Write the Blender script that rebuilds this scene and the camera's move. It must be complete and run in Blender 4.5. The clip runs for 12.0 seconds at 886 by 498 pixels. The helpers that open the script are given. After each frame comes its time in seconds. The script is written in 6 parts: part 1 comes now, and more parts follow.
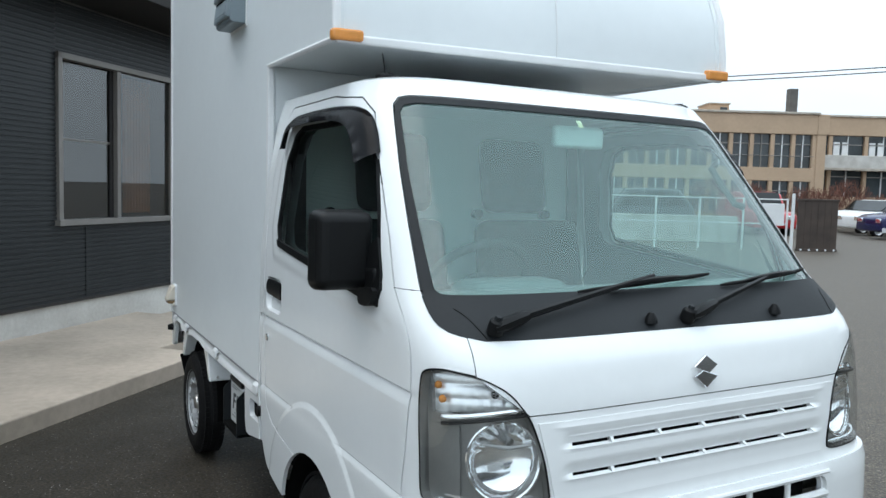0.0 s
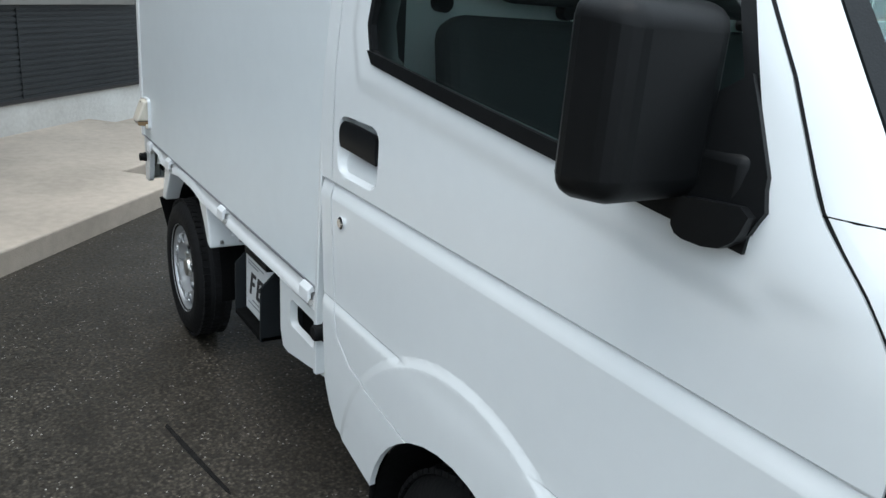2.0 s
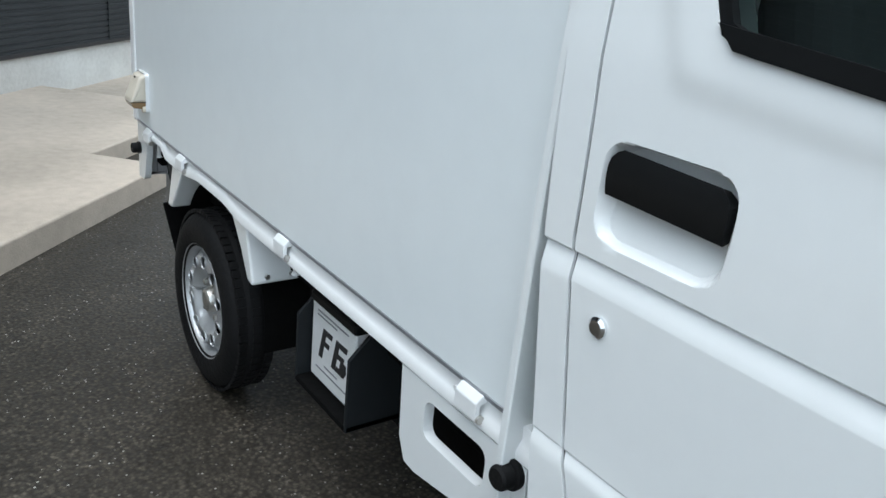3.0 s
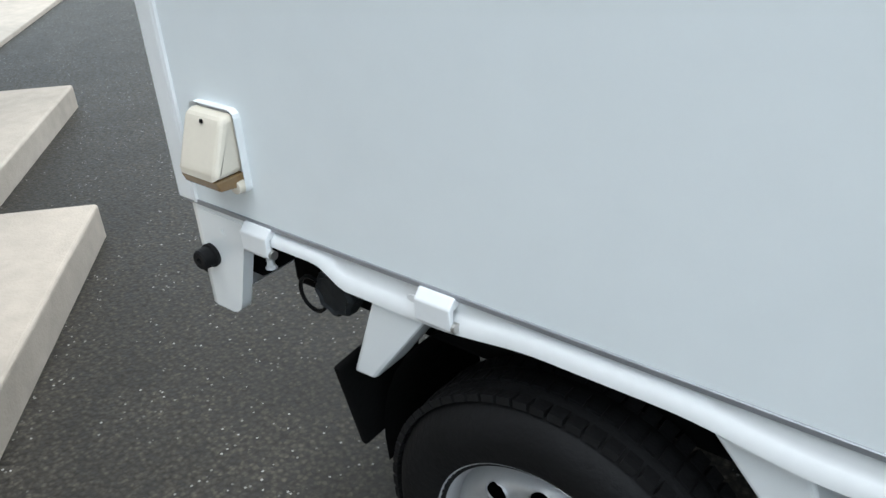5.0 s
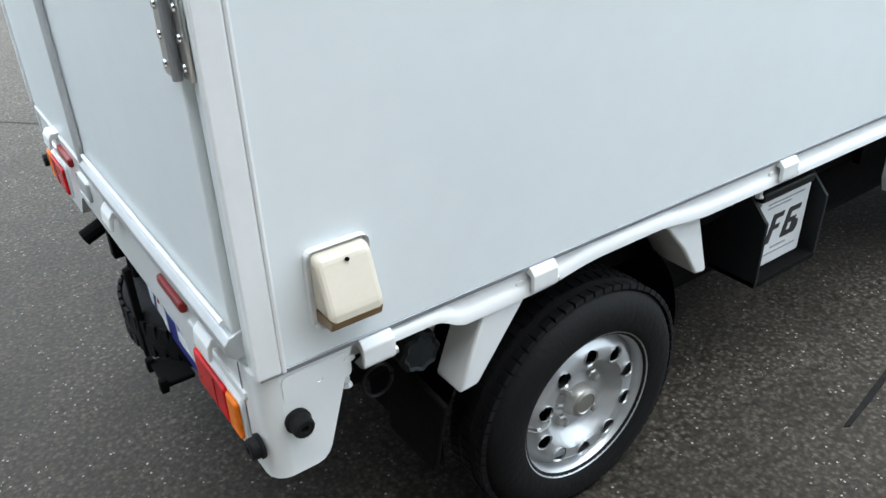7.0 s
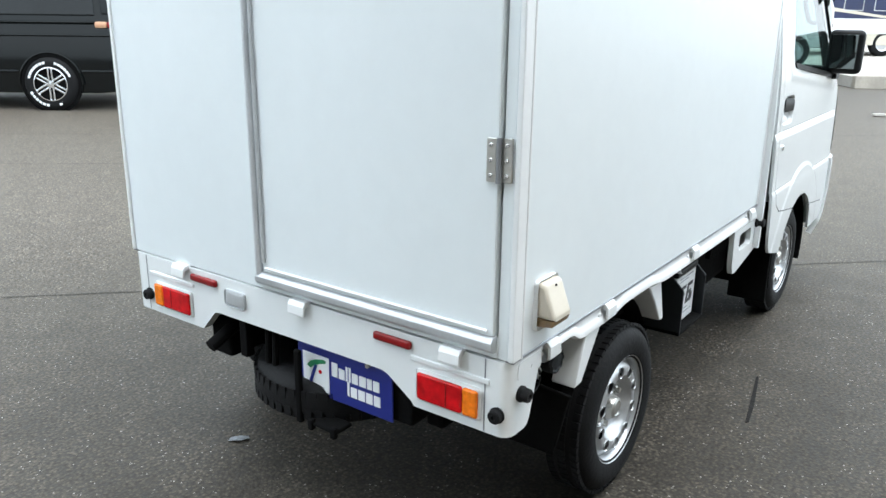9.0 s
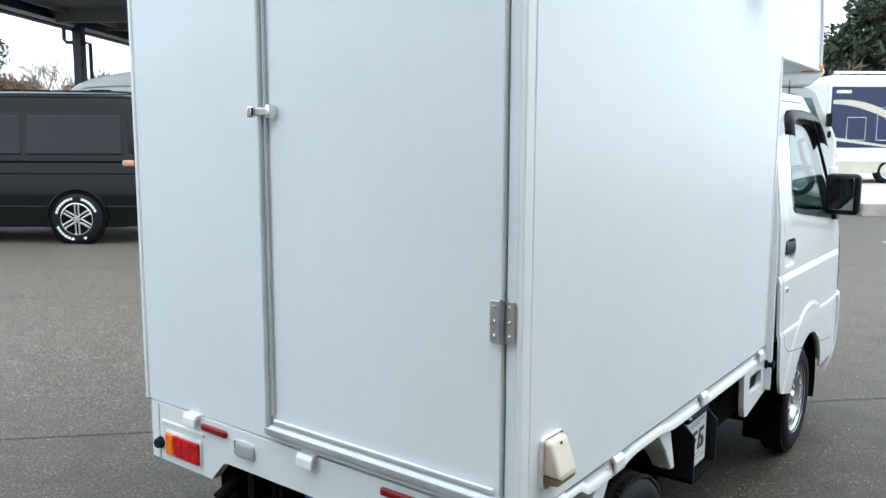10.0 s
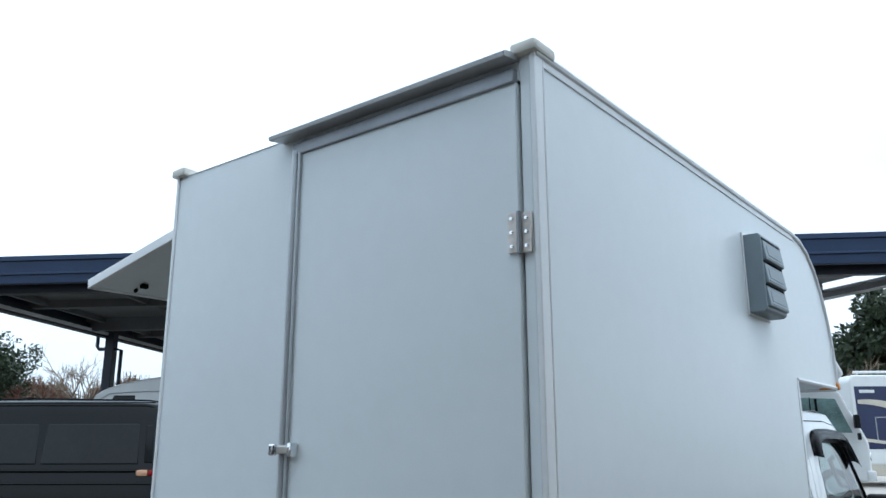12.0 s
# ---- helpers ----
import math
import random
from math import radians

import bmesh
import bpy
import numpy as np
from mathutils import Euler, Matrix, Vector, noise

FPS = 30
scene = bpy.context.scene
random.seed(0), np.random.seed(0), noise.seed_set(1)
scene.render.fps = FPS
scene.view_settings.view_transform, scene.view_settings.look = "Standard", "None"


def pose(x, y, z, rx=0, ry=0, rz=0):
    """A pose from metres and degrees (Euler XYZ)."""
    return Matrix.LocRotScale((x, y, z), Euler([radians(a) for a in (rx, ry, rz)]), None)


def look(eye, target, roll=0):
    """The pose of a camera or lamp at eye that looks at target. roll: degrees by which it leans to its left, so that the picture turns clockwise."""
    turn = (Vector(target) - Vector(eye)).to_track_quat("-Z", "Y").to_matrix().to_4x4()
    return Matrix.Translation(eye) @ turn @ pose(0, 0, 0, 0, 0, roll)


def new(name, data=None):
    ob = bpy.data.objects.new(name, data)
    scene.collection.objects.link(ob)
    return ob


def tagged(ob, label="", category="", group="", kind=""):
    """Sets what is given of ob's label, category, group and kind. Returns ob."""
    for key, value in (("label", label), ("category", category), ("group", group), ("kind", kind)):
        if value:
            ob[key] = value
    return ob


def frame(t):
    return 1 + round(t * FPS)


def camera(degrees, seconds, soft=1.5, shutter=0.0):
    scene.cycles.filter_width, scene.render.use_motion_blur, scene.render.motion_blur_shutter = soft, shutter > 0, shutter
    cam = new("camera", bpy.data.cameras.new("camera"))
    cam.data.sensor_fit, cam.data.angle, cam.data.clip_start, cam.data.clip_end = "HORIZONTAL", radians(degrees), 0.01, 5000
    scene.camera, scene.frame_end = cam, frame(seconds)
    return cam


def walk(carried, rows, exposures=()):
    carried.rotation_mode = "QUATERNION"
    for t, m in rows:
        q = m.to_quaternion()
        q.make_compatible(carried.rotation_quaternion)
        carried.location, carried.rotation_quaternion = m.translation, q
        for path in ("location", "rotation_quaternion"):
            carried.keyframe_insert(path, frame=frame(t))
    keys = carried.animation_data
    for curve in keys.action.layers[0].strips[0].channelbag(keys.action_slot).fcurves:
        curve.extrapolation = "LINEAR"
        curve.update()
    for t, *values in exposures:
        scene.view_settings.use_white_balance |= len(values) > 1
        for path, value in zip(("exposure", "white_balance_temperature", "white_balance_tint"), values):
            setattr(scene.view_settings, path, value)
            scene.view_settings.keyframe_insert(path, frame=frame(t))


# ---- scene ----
cam = camera(59.2, 12.0)
PATH = [
    (0, (4.099, -1.525, 1.395), (2.354, -0.559, 1.244), 1.6),
    (0.5, (3.929, -1.487, 1.415), (2.219, -0.524, 1.029), 3.0),
    (1, (3.626, -1.468, 1.412), (1.962, -0.477, 0.913), 3.2),
    (1.5, (3.251, -1.396, 1.374), (1.633, -0.367, 0.807), 3.5),
    (2, (2.824, -1.389, 1.327), (1.231, -0.358, 0.697), 4.7),
    (2.5, (2.405, -1.402, 1.292), (0.865, -0.326, 0.605), 5.0),
    (2.7, (2.236, -1.401, 1.269), (0.719, -0.291, 0.588), 6.2),
    (4.3, (0.903, -1.272, 1.199), (-0.419, -0.092, 0.27), -1.0),
    (4.5, (0.724, -1.309, 1.171), (-0.563, -0.102, 0.231), -1.4),
    (5, (0.353, -1.321, 1.145), (-0.738, 0.037, 0.164), -3.0),
    (5.5, (-0.008, -1.27, 1.122), (-0.681, 0.282, 0.055), -4.3),
    (6, (-0.355, -1.343, 1.123), (-0.454, 0.332, 0.036), -1.7),
    (6.5, (-0.645, -1.465, 1.245), (0.019, 0.101, 0.192), -0.9),
    (6.7, (-0.733, -1.51, 1.278), (0.082, -0.007, 0.24), -1.3),
    (8.3, (-1.803, -1.532, 1.36), (-0.336, -0.371, 0.655), -0.7),
    (8.5, (-1.89, -1.514, 1.367), (-0.4, -0.354, 0.707), 0.1),
    (9, (-2.012, -1.515, 1.381), (-0.461, -0.39, 0.808), 0.7),
    (9.5, (-2.032, -1.541, 1.413), (-0.474, -0.382, 0.935), 0.5),
    (10, (-2.032, -1.556, 1.471), (-0.452, -0.359, 1.207), 0.2),
    (10.5, (-2.045, -1.57, 1.511), (-0.462, -0.347, 1.527), -0.2),
    (11, (-2.059, -1.586, 1.54), (-0.507, -0.353, 1.813), -0.3),
    (11.5, (-2.066, -1.585, 1.562), (-0.539, -0.369, 1.999), -0.2),
    (12, (-2.062, -1.576, 1.568), (-0.545, -0.367, 2.055), -0.1),
]
walk(cam, [(t, look(eye, target, roll)) for t, eye, target, roll in PATH],
     [(0, .46, 6450, 10), (1, .54, 6420, 10), (2.0, .68, 6400, 10), (2.5, .80, 6400, 10), (4.3, .96, 6380, 10), (5.0, 1.06, 6400, 10), (5.5, 1.02, 6420, 10), (6.0, 1.13, 6440, 10), (6.7, 1.24, 6450, 10), (8.3, 1.56, 6600, 10), (9.5, 1.46, 6540, 10), (10.2, 1.08, 6420, 10), (10.6, .88, 6350, 10), (11, .68, 6200, 10), (12, .38, 5980, 9)])

# ---- world, sun, exposure ----
world = bpy.data.worlds.new("overcast_sky")
scene.world = world
world.use_nodes = True
wn, wl = world.node_tree.nodes, world.node_tree.links
wn.clear()
sky = wn.new("ShaderNodeTexSky")
sky.sky_type, sky.sun_disc = "NISHITA", False
sky.sun_elevation, sky.sun_rotation = radians(76), radians(180)
sky.air_density, sky.dust_density = 1.0, 4.0
sky_dim = wn.new("ShaderNodeMixRGB")
sky_dim.blend_type = "MULTIPLY"
sky_dim.inputs[0].default_value = 1.0
sky_dim.inputs[2].default_value = (0.10, 0.10, 0.10, 1)
wl.new(sky.outputs[0], sky_dim.inputs[1])
w_co = wn.new("ShaderNodeTexCoord")
w_map = wn.new("ShaderNodeMapping")
w_map.inputs["Scale"].default_value = (1.0, 1.0, 2.6)
w_noise = wn.new("ShaderNodeTexNoise")
w_noise.inputs["Scale"].default_value, w_noise.inputs["Detail"].default_value = 1.7, 5.0
wl.new(w_co.outputs["Generated"], w_map.inputs["Vector"])
wl.new(w_map.outputs[0], w_noise.inputs["Vector"])
w_ramp = wn.new("ShaderNodeValToRGB")
w_ramp.color_ramp.elements[0].position, w_ramp.color_ramp.elements[0].color = 0.32, (0.75, 0.91, 1.03, 1)
w_ramp.color_ramp.elements[1].position, w_ramp.color_ramp.elements[1].color = 0.66, (0.95, 1.08, 1.18, 1)
wl.new(w_noise.outputs["Fac"], w_ramp.inputs[0])
# an overcast sky is brighter overhead than near the horizon
w_sep = wn.new("ShaderNodeSeparateXYZ")
wl.new(w_co.outputs["Generated"], w_sep.inputs[0])
w_up = wn.new("ShaderNodeMapRange")
w_up.inputs["From Min"].default_value, w_up.inputs["From Max"].default_value = 0.05, 1.0
w_up.inputs["To Min"].default_value, w_up.inputs["To Max"].default_value = 0.84, 1.55
wl.new(w_sep.outputs["Z"], w_up.inputs["Value"])
w_side = wn.new("ShaderNodeVectorMath")
w_side.operation = "DOT_PRODUCT"
w_side.inputs[1].default_value = (0.90, 0.42, 0.0)
wl.new(w_co.outputs["Generated"], w_side.inputs[0])
w_glow = wn.new("ShaderNodeMapRange")
w_glow.inputs["From Min"].default_value, w_glow.inputs["From Max"].default_value = -1.0, 1.0
w_glow.inputs["To Min"].default_value, w_glow.inputs["To Max"].default_value = 0.92, 1.16
wl.new(w_side.outputs["Value"], w_glow.inputs["Value"])
w_all = wn.new("ShaderNodeMath")
w_all.operation = "MULTIPLY"
wl.new(w_up.outputs[0], w_all.inputs[0])
wl.new(w_glow.outputs[0], w_all.inputs[1])
w_high = wn.new("ShaderNodeVectorMath")
w_high.operation = "SCALE"
wl.new(w_ramp.outputs[0], w_high.inputs[0])
wl.new(w_all.outputs[0], w_high.inputs["Scale"])
w_mix = wn.new("ShaderNodeMixRGB")
w_mix.inputs[0].default_value = 0.86
wl.new(sky_dim.outputs[0], w_mix.inputs[1])
wl.new(w_high.outputs[0], w_mix.inputs[2])
w_bg = wn.new("ShaderNodeBackground")
w_bg.inputs["Strength"].default_value = 1.0
wl.new(w_mix.outputs[0], w_bg.inputs["Color"])
w_out = wn.new("ShaderNodeOutputWorld")
wl.new(w_bg.outputs[0], w_out.inputs[0])

sun = new("sun", bpy.data.lights.new("sun", "SUN"))
sun.data.energy, sun.data.angle, sun.data.color = 0.60, radians(45), (1.0, 0.97, 0.93)
sun.matrix_world = look((0.0, -2.0, 8.0), (0, 0, 0))


# ---- materials ----
def mat(name, color, rough=0.5, metal=0.0, vary=0.0, scale=8.0, bump=0.0, bump_scale=60.0, coat=0.0, dark=None, rough_vary=0.0, coords="Object", detail=6.0, spec=0.5):
    """A surface with variation at two scales, relief and uneven gloss."""
    m = bpy.data.materials.new(name)
    m.use_nodes = True
    n, l = m.node_tree.nodes, m.node_tree.links
    b = n["Principled BSDF"]
    b.inputs["Roughness"].default_value, b.inputs["Metallic"].default_value = rough, metal
    b.inputs["Coat Weight"].default_value, b.inputs["Coat Roughness"].default_value = coat, 0.06
    b.inputs["Specular IOR Level"].default_value = spec
    b.inputs["Base Color"].default_value = (*color, 1)
    co = n.new("ShaderNodeTexCoord")
    if vary or dark:
        big, fine, mix, ramp = n.new("ShaderNodeTexNoise"), n.new("ShaderNodeTexNoise"), n.new("ShaderNodeMath"), n.new("ShaderNodeValToRGB")
        big.inputs["Scale"].default_value, big.inputs["Detail"].default_value = scale, detail
        fine.inputs["Scale"].default_value, fine.inputs["Detail"].default_value = scale * 14, 3.0
        l.new(co.outputs[coords], big.inputs["Vector"]), l.new(co.outputs[coords], fine.inputs["Vector"])
        mix.operation = "MULTIPLY_ADD"
        mix.inputs[1].default_value = 0.35
        l.new(fine.outputs["Fac"], mix.inputs[0]), l.new(big.outputs["Fac"], mix.inputs[2])
        lo = dark or tuple(c * (1 - vary) for c in color)
        hi = tuple(min(1, c * (1 + vary * 0.6)) for c in color)
        ramp.color_ramp.elements[0].position, ramp.color_ramp.elements[0].color = 0.46, (*lo, 1)
        ramp.color_ramp.elements[1].position, ramp.color_ramp.elements[1].color = 0.90, (*hi, 1)
        l.new(mix.outputs[0], ramp.inputs[0]), l.new(ramp.outputs[0], b.inputs["Base Color"])
        if rough_vary:
            rr = n.new("ShaderNodeMapRange")
            rr.inputs["From Min"].default_value, rr.inputs["From Max"].default_value = 0.4, 0.95
            rr.inputs["To Min"].default_value, rr.inputs["To Max"].default_value = rough - rough_vary, rough + rough_vary
            l.new(mix.outputs[0], rr.inputs["Value"]), l.new(rr.outputs[0], b.inputs["Roughness"])
    if bump:
        bn, bp = n.new("ShaderNodeTexNoise"), n.new("ShaderNodeBump")
        bn.inputs["Scale"].default_value, bn.inputs["Detail"].default_value = bump_scale, 4.0
        bp.inputs["Strength"].default_value, bp.inputs["Distance"].default_value = bump, 0.01
        l.new(co.outputs[coords], bn.inputs["Vector"]), l.new(bn.outputs["Fac"], bp.inputs["Height"]), l.new(bp.outputs[0], b.inputs["Normal"])
    return m


def glass(name, tint, ior=1.5, rough=0.0, veil=0.0):
    """A thin pane: what lies behind it through a tint, a mirror of the surroundings by Fresnel, and a veil of reflected
    sky painted on as diffuse colour.
    """
    m = bpy.data.materials.new(name)
    m.use_nodes = True
    n, l = m.node_tree.nodes, m.node_tree.links
    n.remove(n["Principled BSDF"])
    tr, gl, lw, mx = n.new("ShaderNodeBsdfTransparent"), n.new("ShaderNodeBsdfGlossy"), n.new("ShaderNodeLayerWeight"), n.new("ShaderNodeMixShader")
    tr.inputs[0].default_value = (*tint, 1)
    gl.inputs["Roughness"].default_value = rough
    lw.inputs["Blend"].default_value = 0.5
    # two faces, each mirroring by Schlick's rule, alike from within and without
    r0 = 1.7 * ((ior - 1) / (ior + 1)) ** 2
    up, add = n.new("ShaderNodeMath"), n.new("ShaderNodeMath")
    up.operation, up.inputs[1].default_value = "POWER", 5.0
    add.operation, add.inputs[1].default_value, add.inputs[2].default_value = "MULTIPLY_ADD", 1.0 - r0, r0
    l.new(lw.outputs["Facing"], up.inputs[0]), l.new(up.outputs[0], add.inputs[0])
    l.new(add.outputs[0], mx.inputs[0]), l.new(tr.outputs[0], mx.inputs[1]), l.new(gl.outputs[0], mx.inputs[2])
    if veil:
        df, fm = n.new("ShaderNodeBsdfDiffuse"), n.new("ShaderNodeMixShader")
        df.inputs[0].default_value = (0.52, 0.82, 0.79, 1)
        fm.inputs[0].default_value = veil
        l.new(tr.outputs[0], fm.inputs[1]), l.new(df.outputs[0], fm.inputs[2]), l.new(fm.outputs[0], mx.inputs[1])
    l.new(mx.outputs[0], n["Material Output"].inputs[0])
    return m


def asphalt_material():
    m = bpy.data.materials.new("asphalt")
    m.use_nodes = True
    n, l = m.node_tree.nodes, m.node_tree.links
    b = n["Principled BSDF"]
    co = n.new("ShaderNodeTexCoord")

    def noise(scale, detail):
        node = n.new("ShaderNodeTexNoise")
        node.inputs["Scale"].default_value, node.inputs["Detail"].default_value = scale, detail
        l.new(co.outputs["Object"], node.inputs["Vector"])
        return node.outputs["Fac"]

    def cells(scale):
        node = n.new("ShaderNodeTexVoronoi")
        node.inputs["Scale"].default_value = scale
        l.new(co.outputs["Object"], node.inputs["Vector"])
        sep = n.new("ShaderNodeSeparateColor")
        l.new(node.outputs["Color"], sep.inputs[0])
        return node.outputs["Distance"], sep.outputs[0], sep.outputs[1]

    def calc(op, a, c):
        node = n.new("ShaderNodeMath")
        node.operation = op
        for k, v in enumerate((a, c)):
            if isinstance(v, (int, float)):
                node.inputs[k].default_value = v
            else:
                l.new(v, node.inputs[k])
        return node.outputs[0]

    def spread(v, a, c, p, q):
        node = n.new("ShaderNodeMapRange")
        for k, w in zip(("From Min", "From Max", "To Min", "To Max"), (a, c, p, q)):
            node.inputs[k].default_value = w
        l.new(v, node.inputs["Value"])
        return node.outputs[0]

    # worn patches, then the stones and the binder between them
    big, mid, fine = noise(0.35, 4.0), noise(4.0, 6.0), noise(75.0, 6.0)
    ramp = n.new("ShaderNodeValToRGB")
    ramp.color_ramp.elements[0].position, ramp.color_ramp.elements[0].color = 0.34, (0.0180, 0.0155, 0.0120, 1)
    ramp.color_ramp.elements[1].position, ramp.color_ramp.elements[1].color = 0.68, (0.0400, 0.0345, 0.0270, 1)
    l.new(calc("ADD", calc("MULTIPLY", big, 0.5), calc("MULTIPLY", mid, 0.5)), ramp.inputs[0])
    gap, tone, pick = cells(95.0)
    grain = calc("MULTIPLY", spread(tone, 0.0, 1.0, 0.35, 1.70), spread(fine, 0.34, 0.66, 0.45, 1.55))
    grain = calc("MULTIPLY", grain, spread(gap, 0.25, 0.75, 1.15, 0.55))
    tint = n.new("ShaderNodeVectorMath")
    tint.operation = "SCALE"
    # paler towards the open yard: bright sky sheen put into the asphalt's colour
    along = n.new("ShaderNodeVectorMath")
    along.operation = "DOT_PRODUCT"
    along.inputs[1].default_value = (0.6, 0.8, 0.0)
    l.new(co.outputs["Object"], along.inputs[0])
    yard_sheen = n.new("ShaderNodeMixRGB")
    yard_sheen.inputs[2].default_value = (0.098, 0.084, 0.068, 1)
    l.new(spread(calc("ADD", along.outputs["Value"], calc("MULTIPLY", mid, 2.0)), 0.2, 4.6, 0.0, 0.9), yard_sheen.inputs[0])
    l.new(ramp.outputs[0], yard_sheen.inputs[1])
    l.new(yard_sheen.outputs[0], tint.inputs[0]), l.new(grain, tint.inputs["Scale"])
    gap2, tone2, pick2 = cells(120.0)
    chip = calc("MULTIPLY", calc("GREATER_THAN", pick2, 0.935), calc("LESS_THAN", gap2, 0.36))
    chip = calc("MULTIPLY", chip, calc("GREATER_THAN", mid, 0.47))
    mx = n.new("ShaderNodeMixRGB")
    mx.inputs[2].default_value = (0.36, 0.34, 0.31, 1)
    l.new(calc("MULTIPLY", chip, spread(tone2, 0.0, 1.0, 0.10, 0.95)), mx.inputs[0])
    l.new(tint.outputs[0], mx.inputs[1]), l.new(mx.outputs[0], b.inputs["Base Color"])
    l.new(spread(tone, 0.0, 1.0, 0.52, 0.76), b.inputs["Roughness"])
    b.inputs["Specular IOR Level"].default_value = 0.42
    b.inputs["Specular Tint"].default_value = (1.0, 0.90, 0.78, 1)
    bp = n.new("ShaderNodeBump")
    bp.inputs["Strength"].default_value, bp.inputs["Distance"].default_value = 0.30, 0.003
    l.new(calc("SUBTRACT", calc("MULTIPLY", fine, 0.8), gap), bp.inputs["Height"]), l.new(bp.outputs[0], b.inputs["Normal"])
    return m


M_PAINT = mat("white_car_paint", (0.78, 0.80, 0.80), 0.26, vary=0.03, scale=2.0, coat=0.5)
M_PANEL = mat("white_composite_panel", (0.745, 0.785, 0.795), 0.36, vary=0.04, scale=1.2, bump=0.020, bump_scale=1.6, coat=0.14, spec=0.36)
M_TRIM = mat("white_trim", (0.78, 0.79, 0.79), 0.35, vary=0.05, scale=4.0)
M_PLASTIC = mat("black_plastic", (0.006, 0.0065, 0.007), 0.45, vary=0.25, scale=6.0, bump=0.04, bump_scale=500.0, spec=0.2)
M_COWL = mat("dark_grey_plastic", (0.011, 0.0135, 0.0155), 0.62, vary=0.2, scale=5.0, bump=0.10, bump_scale=420.0, spec=0.3)
M_RUBBER = mat("tyre_rubber", (0.0045, 0.0045, 0.005), 0.72, vary=0.4, scale=9.0, bump=0.2, bump_scale=90.0, spec=0.25)
M_WHEEL = mat("silver_wheel_paint", (0.52, 0.53, 0.54), 0.36, 0.6, vary=0.08, scale=12.0, coat=0.2)
M_CHROME = mat("chrome", (0.80, 0.81, 0.82), 0.08, 1.0, vary=0.05, scale=30.0)
M_MIRROR = mat("door_mirror_glass", (0.32, 0.36, 0.35), 0.03, 1.0, vary=0.05, scale=6.0)
M_STEEL = mat("brushed_stainless_steel", (0.56, 0.55, 0.52), 0.33, 0.9, vary=0.15, scale=25.0)
M_ALU = mat("grey_aluminium_trim", (0.56, 0.575, 0.59), 0.36, 0.4, vary=0.12, scale=6.0)
M_ALU_DARK = mat("shaded_aluminium_rail", (0.30, 0.31, 0.33), 0.42, 0.55, vary=0.15, scale=6.0)
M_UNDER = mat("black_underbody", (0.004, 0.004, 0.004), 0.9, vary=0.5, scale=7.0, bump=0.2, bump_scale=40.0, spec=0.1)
M_GLASS = glass("windscreen_glass", (0.68, 0.90, 0.86), 1.42, 0.0, 0.13)
M_SIDEGLASS = glass("side_window_glass", (0.62, 0.70, 0.68), 1.55)
M_CLEAR = glass("clear_lens", (0.93, 0.95, 0.95))
M_REFLECTOR = mat("lamp_reflector", (0.95, 0.96, 0.97), 0.10, 0.92, vary=0.06, scale=40.0)
M_FLUTED = mat("fluted_lamp_reflector", (0.93, 0.94, 0.95), 0.34, 0.8, vary=0.12, scale=30.0)
M_LAMPGREY = mat("lamp_housing_grey", (0.30, 0.30, 0.295), 0.20, 0.55, vary=0.12, scale=14.0)
M_AMBER = mat("amber_lens", (0.90, 0.20, 0.012), 0.22, vary=0.25, scale=60.0, spec=0.25)
M_ORANGE = mat("orange_marker_lens", (0.75, 0.30, 0.07), 0.25, vary=0.15, scale=40.0)
M_MARKER = mat("faded_orange_lens", (0.55, 0.30, 0.18), 0.3, vary=0.2, scale=20.0)
M_TEALPANE = mat("pale_green_cab_glass", (0.20, 0.30, 0.29), 0.1, vary=0.5, scale=2.5)
M_RED = mat("red_lens", (0.58, 0.006, 0.010), 0.22, vary=0.40, scale=28.0, spec=0.25)
M_REFLEX = mat("dark_red_reflector", (0.24, 0.006, 0.008), 0.28, vary=0.2, scale=40.0, spec=0.3)
M_BEIGE = mat("cream_plastic", (0.67, 0.61, 0.51), 0.42, vary=0.05, scale=10.0)
M_BROWN = mat("brown_smoked_lens", (0.23, 0.145, 0.07), 0.2, vary=0.2, scale=30.0)
M_VENT = mat("blue_grey_vent_plastic", (0.20, 0.245, 0.27), 0.45, vary=0.08, scale=14.0)
M_SEAT = mat("grey_seat_cloth", (0.030, 0.033, 0.034), 0.9, vary=0.12, scale=2.0)
M_DASH = mat("grey_dashboard_plastic", (0.125, 0.145, 0.145), 0.6, vary=0.08, scale=3.0)
M_LINER = mat("pale_grey_cab_liner", (0.80, 0.83, 0.82), 0.7, vary=0.06, scale=5.0)
M_BLUE = mat("deep_blue_sign", (0.012, 0.022, 0.20), 0.35, vary=0.08, scale=8.0)
M_INK = mat("white_sign_ink", (0.82, 0.83, 0.84), 0.45, vary=0.03, scale=20.0)
M_BLACKINK = mat("black_print", (0.02, 0.02, 0.022), 0.5, vary=0.1, scale=30.0)
M_GREEN = mat("green_print", (0.02, 0.22, 0.09), 0.45, vary=0.1, scale=30.0)
M_BATT = mat("white_battery_case", (0.70, 0.71, 0.71), 0.4, vary=0.08, scale=10.0)
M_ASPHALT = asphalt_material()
M_PATCH = mat("tar_streak", (0.014, 0.013, 0.012), 0.85, vary=0.4, scale=30.0, bump=0.2, bump_scale=200.0, spec=0.2)
M_JOINT = mat("asphalt_joint_filler", (0.030, 0.026, 0.022), 0.8, vary=0.4, scale=12.0, spec=0.4)
M_DRYLEAF = mat("grey_dry_leaf", (0.20, 0.21, 0.22), 0.8, vary=0.55, scale=45.0)
